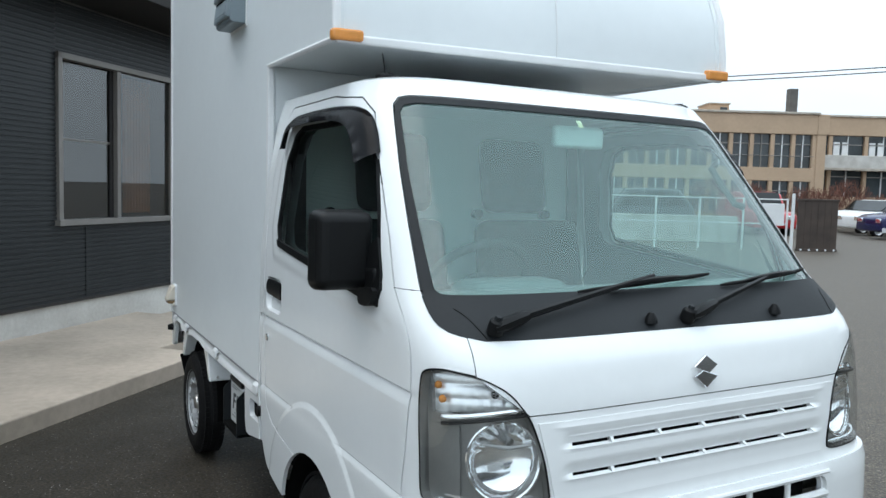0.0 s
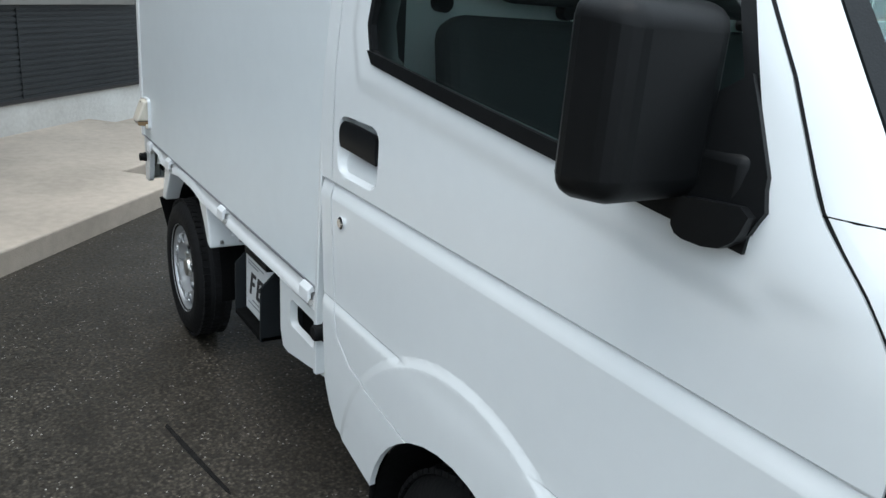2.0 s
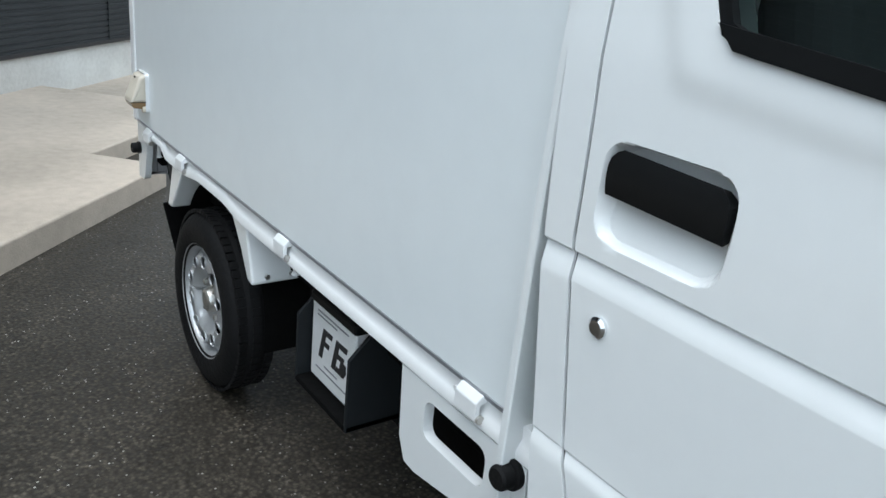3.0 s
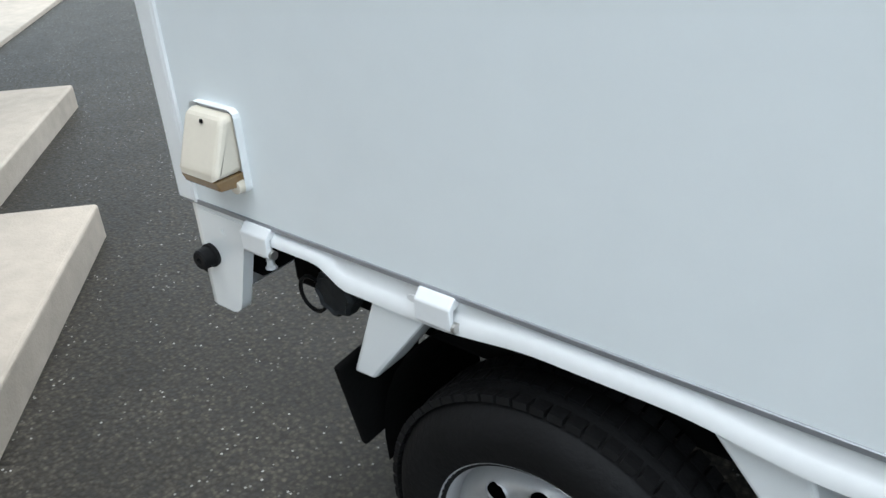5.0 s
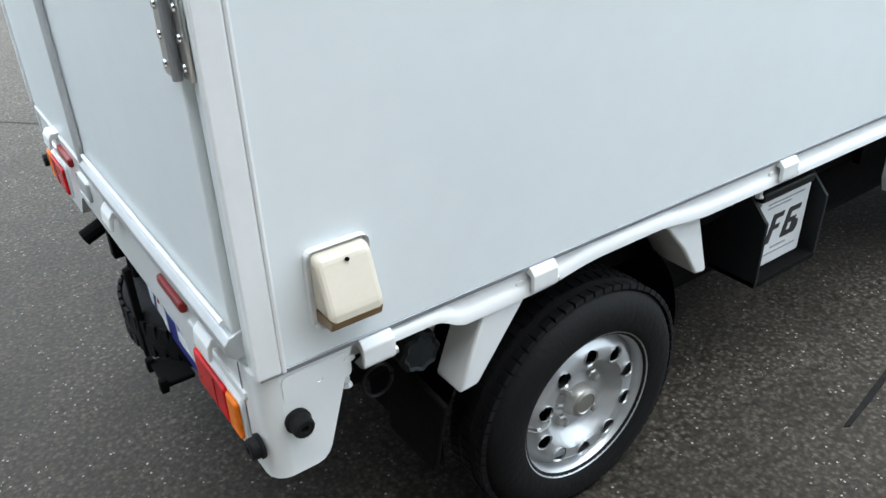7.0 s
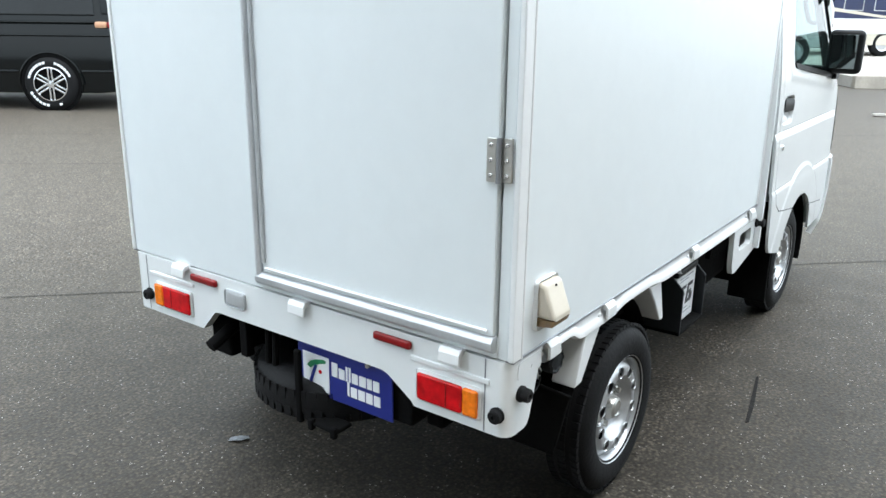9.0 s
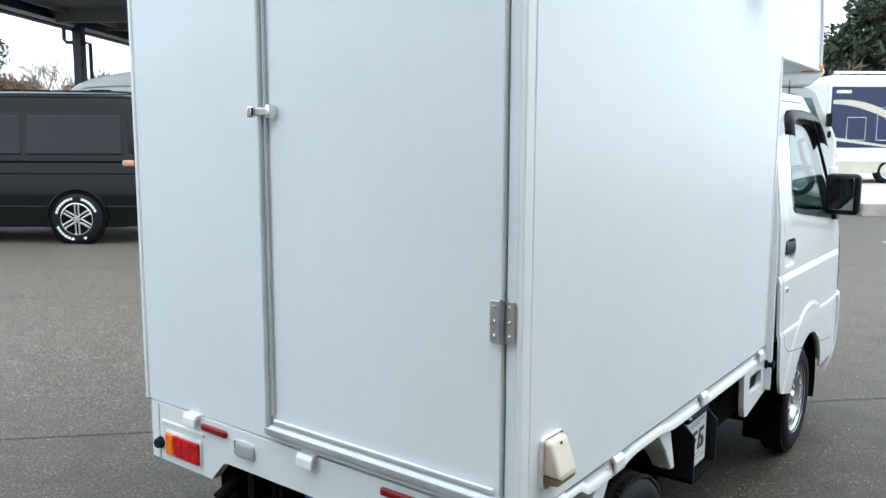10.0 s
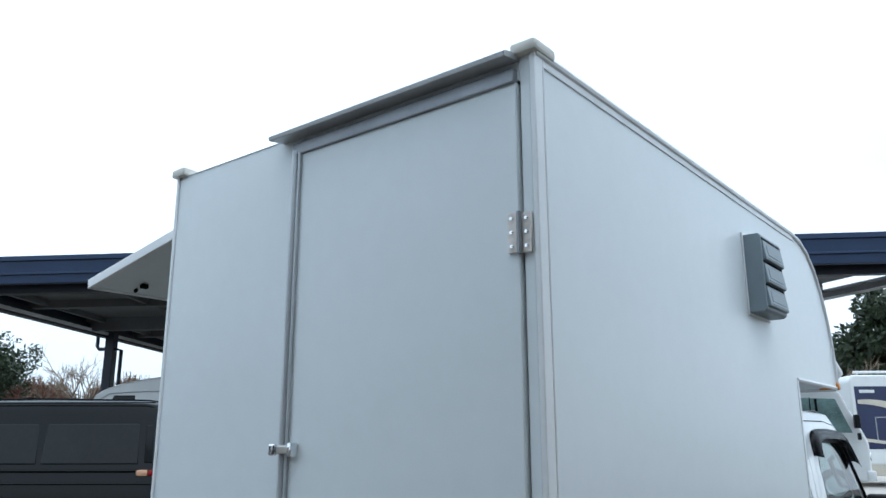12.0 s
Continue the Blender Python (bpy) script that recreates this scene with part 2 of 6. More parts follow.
M_CONCRETE = mat("pale_concrete", (0.50, 0.415, 0.335), 0.85, vary=0.22, scale=1.3, bump=0.2, bump_scale=120.0, dark=(0.36, 0.30, 0.24))
M_KERB = mat("kerb_concrete", (0.42, 0.375, 0.32), 0.88, vary=0.3, scale=3.0, bump=0.4, bump_scale=70.0, dark=(0.33, 0.295, 0.25))
M_PLINTH = mat("weathered_plinth_concrete", (0.52, 0.51, 0.48), 0.85, vary=0.25, scale=2.2, bump=0.4, bump_scale=60.0, dark=(0.42, 0.40, 0.37))
M_SIDING = mat("charcoal_metal_siding", (0.029, 0.032, 0.034), 0.42, 0.35, vary=0.15, scale=2.0)
M_EAVE = mat("black_brown_eave", (0.014, 0.012, 0.012), 0.6, vary=0.2, scale=3.0)
M_SASH = mat("bronze_aluminium_sash", (0.22, 0.205, 0.19), 0.45, 0.3, vary=0.1, scale=8.0)
M_ROOMDARK = mat("dim_room_paint", (0.16, 0.15, 0.14), 0.8, vary=0.3, scale=2.0)
M_CURTAIN = mat("orange_cloth", (0.80, 0.30, 0.10), 0.8, vary=0.3, scale=6.0)
M_VAN = mat("black_van_paint", (0.0035, 0.0045, 0.0045), 0.12, vary=0.2, scale=3.0, spec=0.26)
M_NAVY = mat("navy_fascia_steel", (0.016, 0.036, 0.085), 0.45, 0.2, vary=0.15, scale=1.2)
M_CANOPY = mat("grey_canopy_steel", (0.17, 0.175, 0.18), 0.6, 0.2, vary=0.2, scale=1.0)
M_POST = mat("dark_steel_post", (0.018, 0.022, 0.032), 0.5, 0.2, vary=0.2, scale=2.0)
M_CAMPER = mat("white_motorhome_gelcoat", (0.74, 0.75, 0.74), 0.35, vary=0.08, scale=1.5)
M_CREAM = mat("cream_motorhome_skirt", (0.58, 0.53, 0.44), 0.45, vary=0.12, scale=2.0)
M_NAVYGRAPHIC = mat("navy_motorhome_paint", (0.008, 0.015, 0.065), 0.25, vary=0.25, scale=1.4, coat=0.4)
M_BEIGEWALL = mat("beige_rendered_wall", (0.46, 0.33, 0.225), 0.85, vary=0.12, scale=0.5, bump=0.2, bump_scale=8.0)
M_FLUE = mat("dark_grey_flue", (0.10, 0.098, 0.092), 0.8, vary=0.3, scale=2.0)
M_FARGLASS = mat("far_window_glass", (0.045, 0.055, 0.06), 0.12, vary=0.5, scale=0.6)
M_FARWHITE = mat("white_painted_steel", (0.72, 0.73, 0.73), 0.5, vary=0.1, scale=2.0)
M_GATE = mat("dark_brown_gate_boards", (0.052, 0.036, 0.028), 0.6, vary=0.35, scale=3.0)
M_PAVING = mat("pale_paving", (0.46, 0.43, 0.39), 0.85, vary=0.2, scale=0.9, bump=0.2, bump_scale=30.0)
M_DARKCAR = mat("dark_grey_car_paint", (0.05, 0.055, 0.06), 0.25, 0.2, vary=0.1, scale=2.0, coat=0.4)
M_REDCAR = mat("red_car_paint", (0.38, 0.02, 0.022), 0.25, vary=0.1, scale=2.0, coat=0.4)
M_BLUECAR = mat("violet_blue_car_paint", (0.016, 0.020, 0.085), 0.2, 0.3, vary=0.1, scale=2.0, coat=0.4)
M_HEDGE = mat("russet_bare_twigs", (0.15, 0.062, 0.042), 0.9, vary=0.4, scale=2.0)
M_THICKET = mat("brown_dry_twigs", (0.17, 0.105, 0.068), 0.9, vary=0.4, scale=2.0)
M_LEAF = mat("dark_evergreen_leaf", (0.032, 0.050, 0.022), 0.6, vary=0.45, scale=3.0)
M_BARK = mat("grey_brown_bark", (0.13, 0.10, 0.075), 0.9, vary=0.3, scale=5.0, bump=0.5, bump_scale=30.0)
M_TWIG = mat("pale_bare_twigs", (0.24, 0.18, 0.13), 0.9, vary=0.3, scale=4.0)
M_WIRE = mat("black_cable", (0.03, 0.03, 0.032), 0.6, vary=0.1, scale=5.0)
M_CAP = mat("cream_cap_plastic", (0.62, 0.60, 0.54), 0.5, vary=0.06, scale=10.0)
M_OLDHINGE = mat("taped_pinkish_hinge", (0.80, 0.74, 0.69), 0.5, 0.0, vary=0.25, scale=40.0)
M_YELLOW = mat("pale_yellow_sticker", (0.76, 0.66, 0.40), 0.5, vary=0.1, scale=40.0)


# ---- mesh helpers ----
def part(name, bm, material, parent=None, label="", smooth=30):
    """Link a bmesh as one mesh object, under a thing or a part."""
    me = bpy.data.meshes.new(name)
    if smooth:
        bm.normal_update()
        areas = sorted(f.calc_area() for f in bm.faces)
        broad = 12 * areas[len(areas) // 2] if 0 < len(areas) < 200 else 1e9
        for f in bm.faces:
            f.smooth = f.calc_area() < broad
        for e in bm.edges:
            if len(e.link_faces) == 2 and e.calc_face_angle(0.0) > radians(smooth):
                e.smooth = False
    bm.to_mesh(me)
    bm.free()
    me.materials.append(material)
    ob = new(name, me)
    if parent:
        ob.parent = parent
    if label:
        ob["label"] = label
    return ob


def thing(name, label, category, group="", kind="", m=None):
    ob = new(name)
    ob.empty_display_size = 0.1
    if m is not None:
        ob.matrix_basis = m
    return tagged(ob, label, category, group, kind)


def block(x0, x1, y0, y1, z0, z1, bevel=0.004, seg=2, bm=None):
    """A box with rounded edges."""
    own = bmesh.new()
    bmesh.ops.create_cube(own, size=1.0, matrix=Matrix.Translation(((x0 + x1) / 2, (y0 + y1) / 2, (z0 + z1) / 2)) @ Matrix.Diagonal((abs(x1 - x0), abs(y1 - y0), abs(z1 - z0), 1)))
    if bevel:
        bmesh.ops.bevel(own, geom=own.edges[:], offset=bevel, segments=seg, affect="EDGES", profile=0.5)
    if bm is None:
        return own
    me = bpy.data.meshes.new("tmp")
    own.to_mesh(me), own.free()
    bm.from_mesh(me)
    bpy.data.meshes.remove(me)
    return bm


def prism(points, axis, a, b, bevel=0.0, seg=2, bm=None):
    """A polygon of (p, q) pairs drawn out along an axis from a to b. Axis x: (y, z); y: (x, z); z: (x, y)."""
    own = bmesh.new()
    put = {"x": lambda p, q, t: (t, p, q), "y": lambda p, q, t: (p, t, q), "z": lambda p, q, t: (p, q, t)}[axis]
    va, vb = [own.verts.new(put(p, q, a)) for p, q in points], [own.verts.new(put(p, q, b)) for p, q in points]
    own.faces.new(va), own.faces.new(vb[::-1])
    for i in range(len(points)):
        j = (i + 1) % len(points)
        own.faces.new((va[j], va[i], vb[i], vb[j]))
    bmesh.ops.recalc_face_normals(own, faces=own.faces[:])
    if bevel:
        bmesh.ops.bevel(own, geom=own.edges[:], offset=bevel, segments=seg, affect="EDGES", profile=0.5)
    if bm is None:
        return own
    me = bpy.data.meshes.new("tmp")
    own.to_mesh(me), own.free()
    bm.from_mesh(me)
    bpy.data.meshes.remove(me)
    return bm


def tube(points, radius, seg=8, bm=None, caps=True):
    """A round bar along a line of points. radius: one, or one for each point."""
    bm = bm or bmesh.new()
    pts = [Vector(p) for p in points]
    rs = radius if isinstance(radius, (list, tuple)) else [radius] * len(pts)
    rings, side = [], None
    for i, p in enumerate(pts):
        d = (pts[min(i + 1, len(pts) - 1)] - pts[max(i - 1, 0)]).normalized()
        if side is None:
            side = d.cross(Vector((0, 0, 1)) if abs(d.z) < 0.9 else Vector((1, 0, 0))).normalized()
        side = (side - d * side.dot(d)).normalized()
        up = d.cross(side)
        rings.append([bm.verts.new(p + (side * math.cos(2 * math.pi * k / seg) + up * math.sin(2 * math.pi * k / seg)) * rs[i]) for k in range(seg)])
    for a, b in zip(rings, rings[1:]):
        for k in range(seg):
            bm.faces.new((a[k], a[(k + 1) % seg], b[(k + 1) % seg], b[k]))
    if caps:
        bm.faces.new(rings[0][::-1]), bm.faces.new(rings[-1])
    return bm


def lathe(profile, seg=32, axis="y", origin=(0, 0, 0), bm=None):
    """Rows of (radius, height) turned round an axis through origin."""
    bm = bm or bmesh.new()
    o = Vector(origin)
    put = {"y": lambda r, h, a: Vector((r * math.cos(a), h, r * math.sin(a))), "z": lambda r, h, a: Vector((r * math.cos(a), r * math.sin(a), h)), "x": lambda r, h, a: Vector((h, r * math.cos(a), r * math.sin(a)))}[axis]
    rings = [[bm.verts.new(o + put(max(r, 1e-4), h, 2 * math.pi * k / seg)) for k in range(seg)] for r, h in profile]
    for a, b in zip(rings, rings[1:]):
        for k in range(seg):
            bm.faces.new((a[k], a[(k + 1) % seg], b[(k + 1) % seg], b[k]))
    bmesh.ops.recalc_face_normals(bm, faces=bm.faces[:])
    return bm


def hull(points):
    """The convex outline of points, counter-clockwise."""
    pts = sorted(set((round(a, 5), round(b, 5)) for a, b in points))
    def half(seq):
        out = []
        for p in seq:
            while len(out) > 1 and (out[-1][0] - out[-2][0]) * (p[1] - out[-2][1]) - (out[-1][1] - out[-2][1]) * (p[0] - out[-2][0]) <= 0:
                out.pop()
            out.append(p)
        return out[:-1]
    return half(pts) + half(pts[::-1])


def grown(poly, d):
    """A convex outline moved outwards by d."""
    n, out = len(poly), []
    for i in range(n):
        a, b, c = Vector(poly[i - 1]), Vector(poly[i]), Vector(poly[(i + 1) % n])
        n1, n2 = Vector(((b - a).y, -(b - a).x)).normalized(), Vector(((c - b).y, -(c - b).x)).normalized()
        k = (n1 + n2).normalized()
        out.append(tuple(b + k * d / max(0.5, k.dot(n1))))
    return out


def disc(cx, cy, rx, ry=None, n=20):
    ry = ry or rx
    return [(cx + rx * math.cos(2 * math.pi * k / n), cy + ry * math.sin(2 * math.pi * k / n)) for k in range(n)]


def sheet(outline, holes, res, fn, thick=0.0, flip=False, cuts=(), scores=()):
    """A sheet with a convex outline and convex holes in a plane of two parameters, laid on a surface by fn(a, b); its rims are turned inwards by thick."""
    bm = bmesh.new()
    a0, a1 = min(p[0] for p in outline), max(p[0] for p in outline)
    b0, b1 = min(p[1] for p in outline), max(p[1] for p in outline)
    na, nb = max(1, round((a1 - a0) / res)), max(1, round((b1 - b0) / res))
    grid = [[bm.verts.new((a0 + (a1 - a0) * i / na, b0 + (b1 - b0) * j / nb, 0)) for i in range(na + 1)] for j in range(nb + 1)]
    for j in range(nb):
        for i in range(na):
            bm.faces.new((grid[j][i], grid[j][i + 1], grid[j + 1][i + 1], grid[j + 1][i]))
    edges = lambda poly: [(Vector((*p, 0)), Vector((q[1] - p[1], p[0] - q[0], 0)).normalized()) for p, q in zip(poly, poly[1:] + poly[:1])]
    if len(outline) > 4 or any(abs(p[0] - q[0]) > 1e-6 and abs(p[1] - q[1]) > 1e-6 for p, q in zip(outline, outline[1:])):
        for co, no in edges(outline):
            bmesh.ops.bisect_plane(bm, geom=bm.faces[:] + bm.edges[:] + bm.verts[:], dist=1e-6, plane_co=co, plane_no=no, clear_outer=True)
    for b in cuts:
        if b0 < b < b1:
            bmesh.ops.bisect_plane(bm, geom=bm.faces[:] + bm.edges[:] + bm.verts[:], dist=1e-6, plane_co=Vector((0, b, 0)), plane_no=Vector((0, 1, 0)))
    for hole in list(scores) + list(holes):
        h0, h1 = min(p[0] for p in hole), max(p[0] for p in hole)
        k0, k1 = min(p[1] for p in hole), max(p[1] for p in hole)
        inside = [f for f in bm.faces if max(v.co.x for v in f.verts) > h0 and min(v.co.x for v in f.verts) < h1 and max(v.co.y for v in f.verts) > k0 and min(v.co.y for v in f.verts) < k1]
        for co, no in edges(hole):
            geom = set(inside)
            for f in inside:
                geom.update(f.edges), geom.update(f.verts)
            got = bmesh.ops.bisect_plane(bm, geom=list(geom), dist=1e-6, plane_co=co, plane_no=no)
            inside = [f for f in got["geom"] if isinstance(f, bmesh.types.BMFace) and f.is_valid and (f.calc_center_median() - co).dot(no) < 0]
        if hole in holes:
            bmesh.ops.delete(bm, geom=inside, context="FACES")
    for v in bm.verts:
        v.co = Vector(fn(v.co.x, v.co.y))
    if flip:
        bmesh.ops.reverse_faces(bm, faces=bm.faces[:])
    bm.normal_update()
    if thick:
        rim = [e for e in bm.edges if len(e.link_faces) == 1]
        normals = {v: v.normal.copy() for e in rim for v in e.verts}
        pairs = {v: v.co.copy() for v in normals}
        made = bmesh.ops.extrude_edge_only(bm, edges=rim)["geom"]
        by_place = {tuple(round(c, 6) for c in co): normals[v] for v, co in pairs.items()}
        for v in made:
            if isinstance(v, bmesh.types.BMVert):
                v.co -= by_place[tuple(round(c, 6) for c in v.co)] * thick
    return bm


def rounded(a0, a1, b0, b1, r, n=5):
    """A rectangle with round corners."""
    out = []
    for cx, cy, s in ((a1 - r, b0 + r, -90), (a1 - r, b1 - r, 0), (a0 + r, b1 - r, 90), (a0 + r, b0 + r, 180)):
        out += [(cx + r * math.cos(radians(s + 90 * k / n)), cy + r * math.sin(radians(s + 90 * k / n))) for k in range(n + 1)]
    return out


# ---- the ground, the raised walk and the dark building ----
def rise(x, y):
    """The yard climbs gently away from the building."""
    q = 0.6 * x + 0.8 * y
    return 0.026 * min(max(q - 3.0, 0.0), 60.0) * min(max((x + 7.0) / 8.0, 0.0), 1.0)


def ground_sheet():
    bm = bmesh.new()
    xs = [-600, -200, -80, -50, -35] + [-25 + 2.5 * i for i in range(25)] + [45, 60, 90, 200, 600]
    rows = [[bm.verts.new((x, y, rise(x, y))) for x in xs] for y in xs]
    for a, b in zip(rows, rows[1:]):
        for i in range(len(xs) - 1):
            bm.faces.new((a[i], a[i + 1], b[i + 1], b[i]))
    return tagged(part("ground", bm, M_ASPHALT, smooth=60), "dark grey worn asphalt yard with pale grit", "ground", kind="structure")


ground_sheet()
KERB, ALONG, BACK = Vector((-0.494, -1.598, 0)), Vector((-0.72, 0.694, 0)).normalized(), Vector((-0.694, -0.72, 0)).normalized()
YARD = Matrix(((ALONG.x, BACK.x, 0, KERB.x), (ALONG.y, BACK.y, 0, KERB.y), (0, 0, 1, 0), (0, 0, 0, 1)))


def yard_part(name, bm, material, parent=None, label="", smooth=30):
    """A part drawn in the building's own axes: x along the kerb, y into the building."""
    bm.transform(YARD)
    bmesh.ops.recalc_face_normals(bm, faces=bm.faces[:])
    return part(name, bm, material, parent, label, smooth)


WALL = 1.65
pavement = tagged(yard_part("pavement", block(-7.0, 1.945, 0.0, WALL + 0.02, -0.3, 0.114, 0.012, 3), M_CONCRETE), "raised pale concrete walk beside the dark building", "pavement", kind="structure")
lower_walk = tagged(yard_part("pavement_step", block(1.95, 3.36, 0.43, WALL + 0.02, -0.3, 0.107, 0.012, 3), M_CONCRETE), "second pale concrete slab, set back from the walk", "pavement", kind="structure")
tagged(yard_part("wall_strip", block(3.37, 6.4, 1.22, WALL + 0.8, -0.2, 0.03, 0.008), M_CONCRETE), "narrow pale concrete strip at the foot of the wall", "pavement", kind="structure")

building = thing("warehouse_building", "charcoal metal-clad building with a concrete plinth and sliding windows", "building", kind="structure", m=YARD)
W0, W1, PZ, EZ = -7.0, 4.85, 0.34, 2.88
part("plinth", block(W0, W1, WALL, WALL + 0.25, -0.1, PZ, 0.006), M_PLINTH, building, "weathered pale concrete plinth")


def siding(x0, x1, z0, z1):
    """Horizontal ribbed metal cladding."""
    bm = bmesh.new()
    prof, z, pitch = [], z0, 0.042
    while z < z1 - 0.001:
        prof += [(0.0, z), (0.0, min(z + pitch * 0.55, z1)), (0.008, min(z + pitch * 0.64, z1)), (0.008, min(z + pitch * 0.92, z1))]
        z += pitch
    prof.append((0.0, z1))
    va, vb = [bm.verts.new((x0, WALL - 0.02 + d, zz)) for d, zz in prof], [bm.verts.new((x1, WALL - 0.02 + d, zz)) for d, zz in prof]
    for i in range(len(prof) - 1):
        bm.faces.new((va[i], vb[i], vb[i + 1], va[i + 1]))
    return bm


WX0, WX1, WZ0, WZ1 = 2.27, 3.93, 1.00, 2.46
for x0, x1, z0, z1 in ((W0, WX0, PZ, EZ), (WX1, W1, PZ, EZ), (WX0, WX1, PZ, WZ0), (WX0, WX1, WZ1, EZ)):
    part("siding_panel", siding(x0, x1, z0, z1), M_SIDING, building, smooth=0)
for x0, x1, z0, z1 in ((W0, WX0, PZ, 3.4), (WX1, W1, PZ, 3.4), (WX0, WX1, PZ, WZ0), (WX0, WX1, WZ1, 3.4)):
    part("wall_core", block(x0, x1, WALL - 0.005, WALL + 0.22, z0, z1, 0), M_ROOMDARK, building)
for x in (W0 + 2.0, W0 + 4.0, W0 + 6.0, 1.0, 2.62, 4.2):
    part("siding_joint", block(x - 0.006, x + 0.006, WALL - 0.026, WALL - 0.008, PZ, WZ0 - 0.02 if WX0 < x < WX1 else EZ, 0.001), M_SIDING, building)
part("corner_trim", block(W1 - 0.03, W1 + 0.03, WALL - 0.035, WALL + 0.25, PZ, EZ, 0.004), M_SIDING, building)
part("plinth_flashing", block(W0, W1, WALL - 0.03, WALL, PZ - 0.015, PZ + 0.012, 0.002), M_EAVE, building)
part("eave", prism([(WALL + 0.3, EZ + 0.02), (WALL - 0.75, EZ + 0.02), (WALL - 0.78, EZ + 0.20), (WALL + 0.3, EZ + 0.30)], "x", W0, W1 + 0.5, 0.004), M_EAVE, building, "dark soffit and gutter board")
part("roof", prism([(WALL - 0.80, EZ + 0.20), (WALL + 7.0, EZ + 1.4), (WALL + 7.0, EZ + 1.5), (WALL - 0.80, EZ + 0.30)], "x", W0, W1 + 0.5, 0.004), M_SIDING, building)
part("end_wall", block(W1 - 0.2, W1, WALL + 0.24, WALL + 7.0, -0.1, 3.4, 0.004), M_SIDING, building)
window = tagged(new("window_1"), "two-pane sliding window in a bronze aluminium frame", "window", kind="structure")
window.matrix_basis = YARD
mid = (WX0 + WX1) / 2 - 0.03
for nm, b in (("frame_rail", (WX0, WX1, WALL - 0.05, WALL + 0.06, WZ1 - 0.05, WZ1)), ("window_sill", (WX0 - 0.02, WX1 + 0.02, WALL - 0.075, WALL + 0.06, WZ0, WZ0 + 0.05)), ("frame_stile", (WX0, WX0 + 0.05, WALL - 0.05, WALL + 0.06, WZ0, WZ1)), ("frame_stile", (WX1 - 0.05, WX1, WALL - 0.05, WALL + 0.06, WZ0, WZ1)), ("sash_stile", (mid - 0.03, mid + 0.02, WALL - 0.03, WALL + 0.02, WZ0 + 0.05, WZ1 - 0.05)), ("sash_stile", (mid - 0.075, mid - 0.03, WALL + 0.015, WALL + 0.05, WZ0 + 0.05, WZ1 - 0.05)), ("sash_rail", (WX0 + 0.05, mid - 0.03, WALL + 0.02, WALL + 0.045, 1.73, 1.75))):
    part(nm, block(*b, 0.003), M_SASH if nm != "sash_stile" or b[0] > mid - 0.05 else M_EAVE, window)
for x0, x1, y in ((WX0 + 0.05, mid - 0.05, WALL + 0.03), (mid, WX1 - 0.05, WALL + 0.0)):
    p = part("pane", block(x0, x1, y, y + 0.005, WZ0 + 0.05, WZ1 - 0.05, 0), glass("office_pane", (0.50, 0.52, 0.52), 1.75), window)
    p.visible_shadow = False
room = thing("office_room", "dim office room behind the sliding window", "room", kind="structure", m=YARD)
for b in ((1.6, 4.4, WALL + 2.6, WALL + 2.7, 0.3, 3.2), (1.5, 1.6, WALL + 0.22, WALL + 2.7, 0.3, 3.2), (4.4, 4.5, WALL + 0.22, WALL + 2.7, 0.3, 3.2), (1.5, 4.5, WALL + 0.22, WALL + 2.7, 0.2, 0.3), (1.5, 4.5, WALL + 0.22, WALL + 2.7, 2.9, 3.0)):
    part("room_wall", block(*b, 0), M_ROOMDARK, room)
blind = bmesh.new()
for i in range(9):
    block(3.40 + 0.045 * i, 3.435 + 0.045 * i, WALL + 0.16, WALL + 0.20 + 0.01 * (i % 2), 1.08, 2.40, 0.006, 1, blind)
tagged(yard_part("curtain", blind, M_CURTAIN), "orange-brown cloth curtain behind the window", "curtain")
drain = tagged(yard_part("drain_grate", block(6.42, 6.95, 1.75, 2.25, -0.05, 0.016, 0.004), M_ALU_DARK), "grey steel drain grate let into the asphalt", "drain")
streak = sheet(hull([(.645, -.931), (.66, -.939), (.80, -.919), (1.05, -.869), (1.065, -.862), (1.04, -.860), (.80, -.903), (.655, -.928)]), [], .02, lambda p, q: (p, q, .003 + .0015 * math.sin(p * 70) * math.sin(q * 300)), .006)
leaf = sheet(hull([(-.036, -.004), (-.02, -.014), (.01, -.016), (.036, -.006), (.03, .010), (0, .016), (-.028, .010)]), [], .006, lambda p, q: (p, q, .004 + .005 * math.sin(p * 60) * math.cos(q * 90) ** 2 + 5 * q * q), .0008, False)
leaf.transform(pose(-.52, .41, .002, 0, 0, -48))
tagged(part("dry_leaf", leaf, M_DRYLEAF, smooth=60), "curled pale grey dry leaf on the asphalt", "leaf")
for p0, p1, wd in (((-4.0, 6.05), (5.4, -3.24), .004), ((-6.0, 14.2), (7.0, -.9), .004), ((-8.0, 18.4), (9.5, -1.1), .005)):
    d = (Vector(p1) - Vector(p0)).normalized()
    n = Vector((-d.y, d.x)) * wd
    jt = bmesh.new()
    rows = []
    for k in range(61):
        c = Vector(p0).lerp(Vector(p1), k / 60) + n * 1.6 * math.sin(k * 2.1) * math.sin(k * .37)
        rows.append([jt.verts.new((q.x, q.y, rise(q.x, q.y) + .003)) for q in (c - n, c + n)])
    for a, b in zip(rows, rows[1:]):
        jt.faces.new((a[0], b[0], b[1], a[1]))
    tagged(part("asphalt_joint", jt, M_JOINT), "dark wandering joint line in the asphalt", "joint", kind="structure")
tagged(part("tar_streak", streak, M_PATCH, smooth=60), "dark tar streak on the asphalt", "stain")


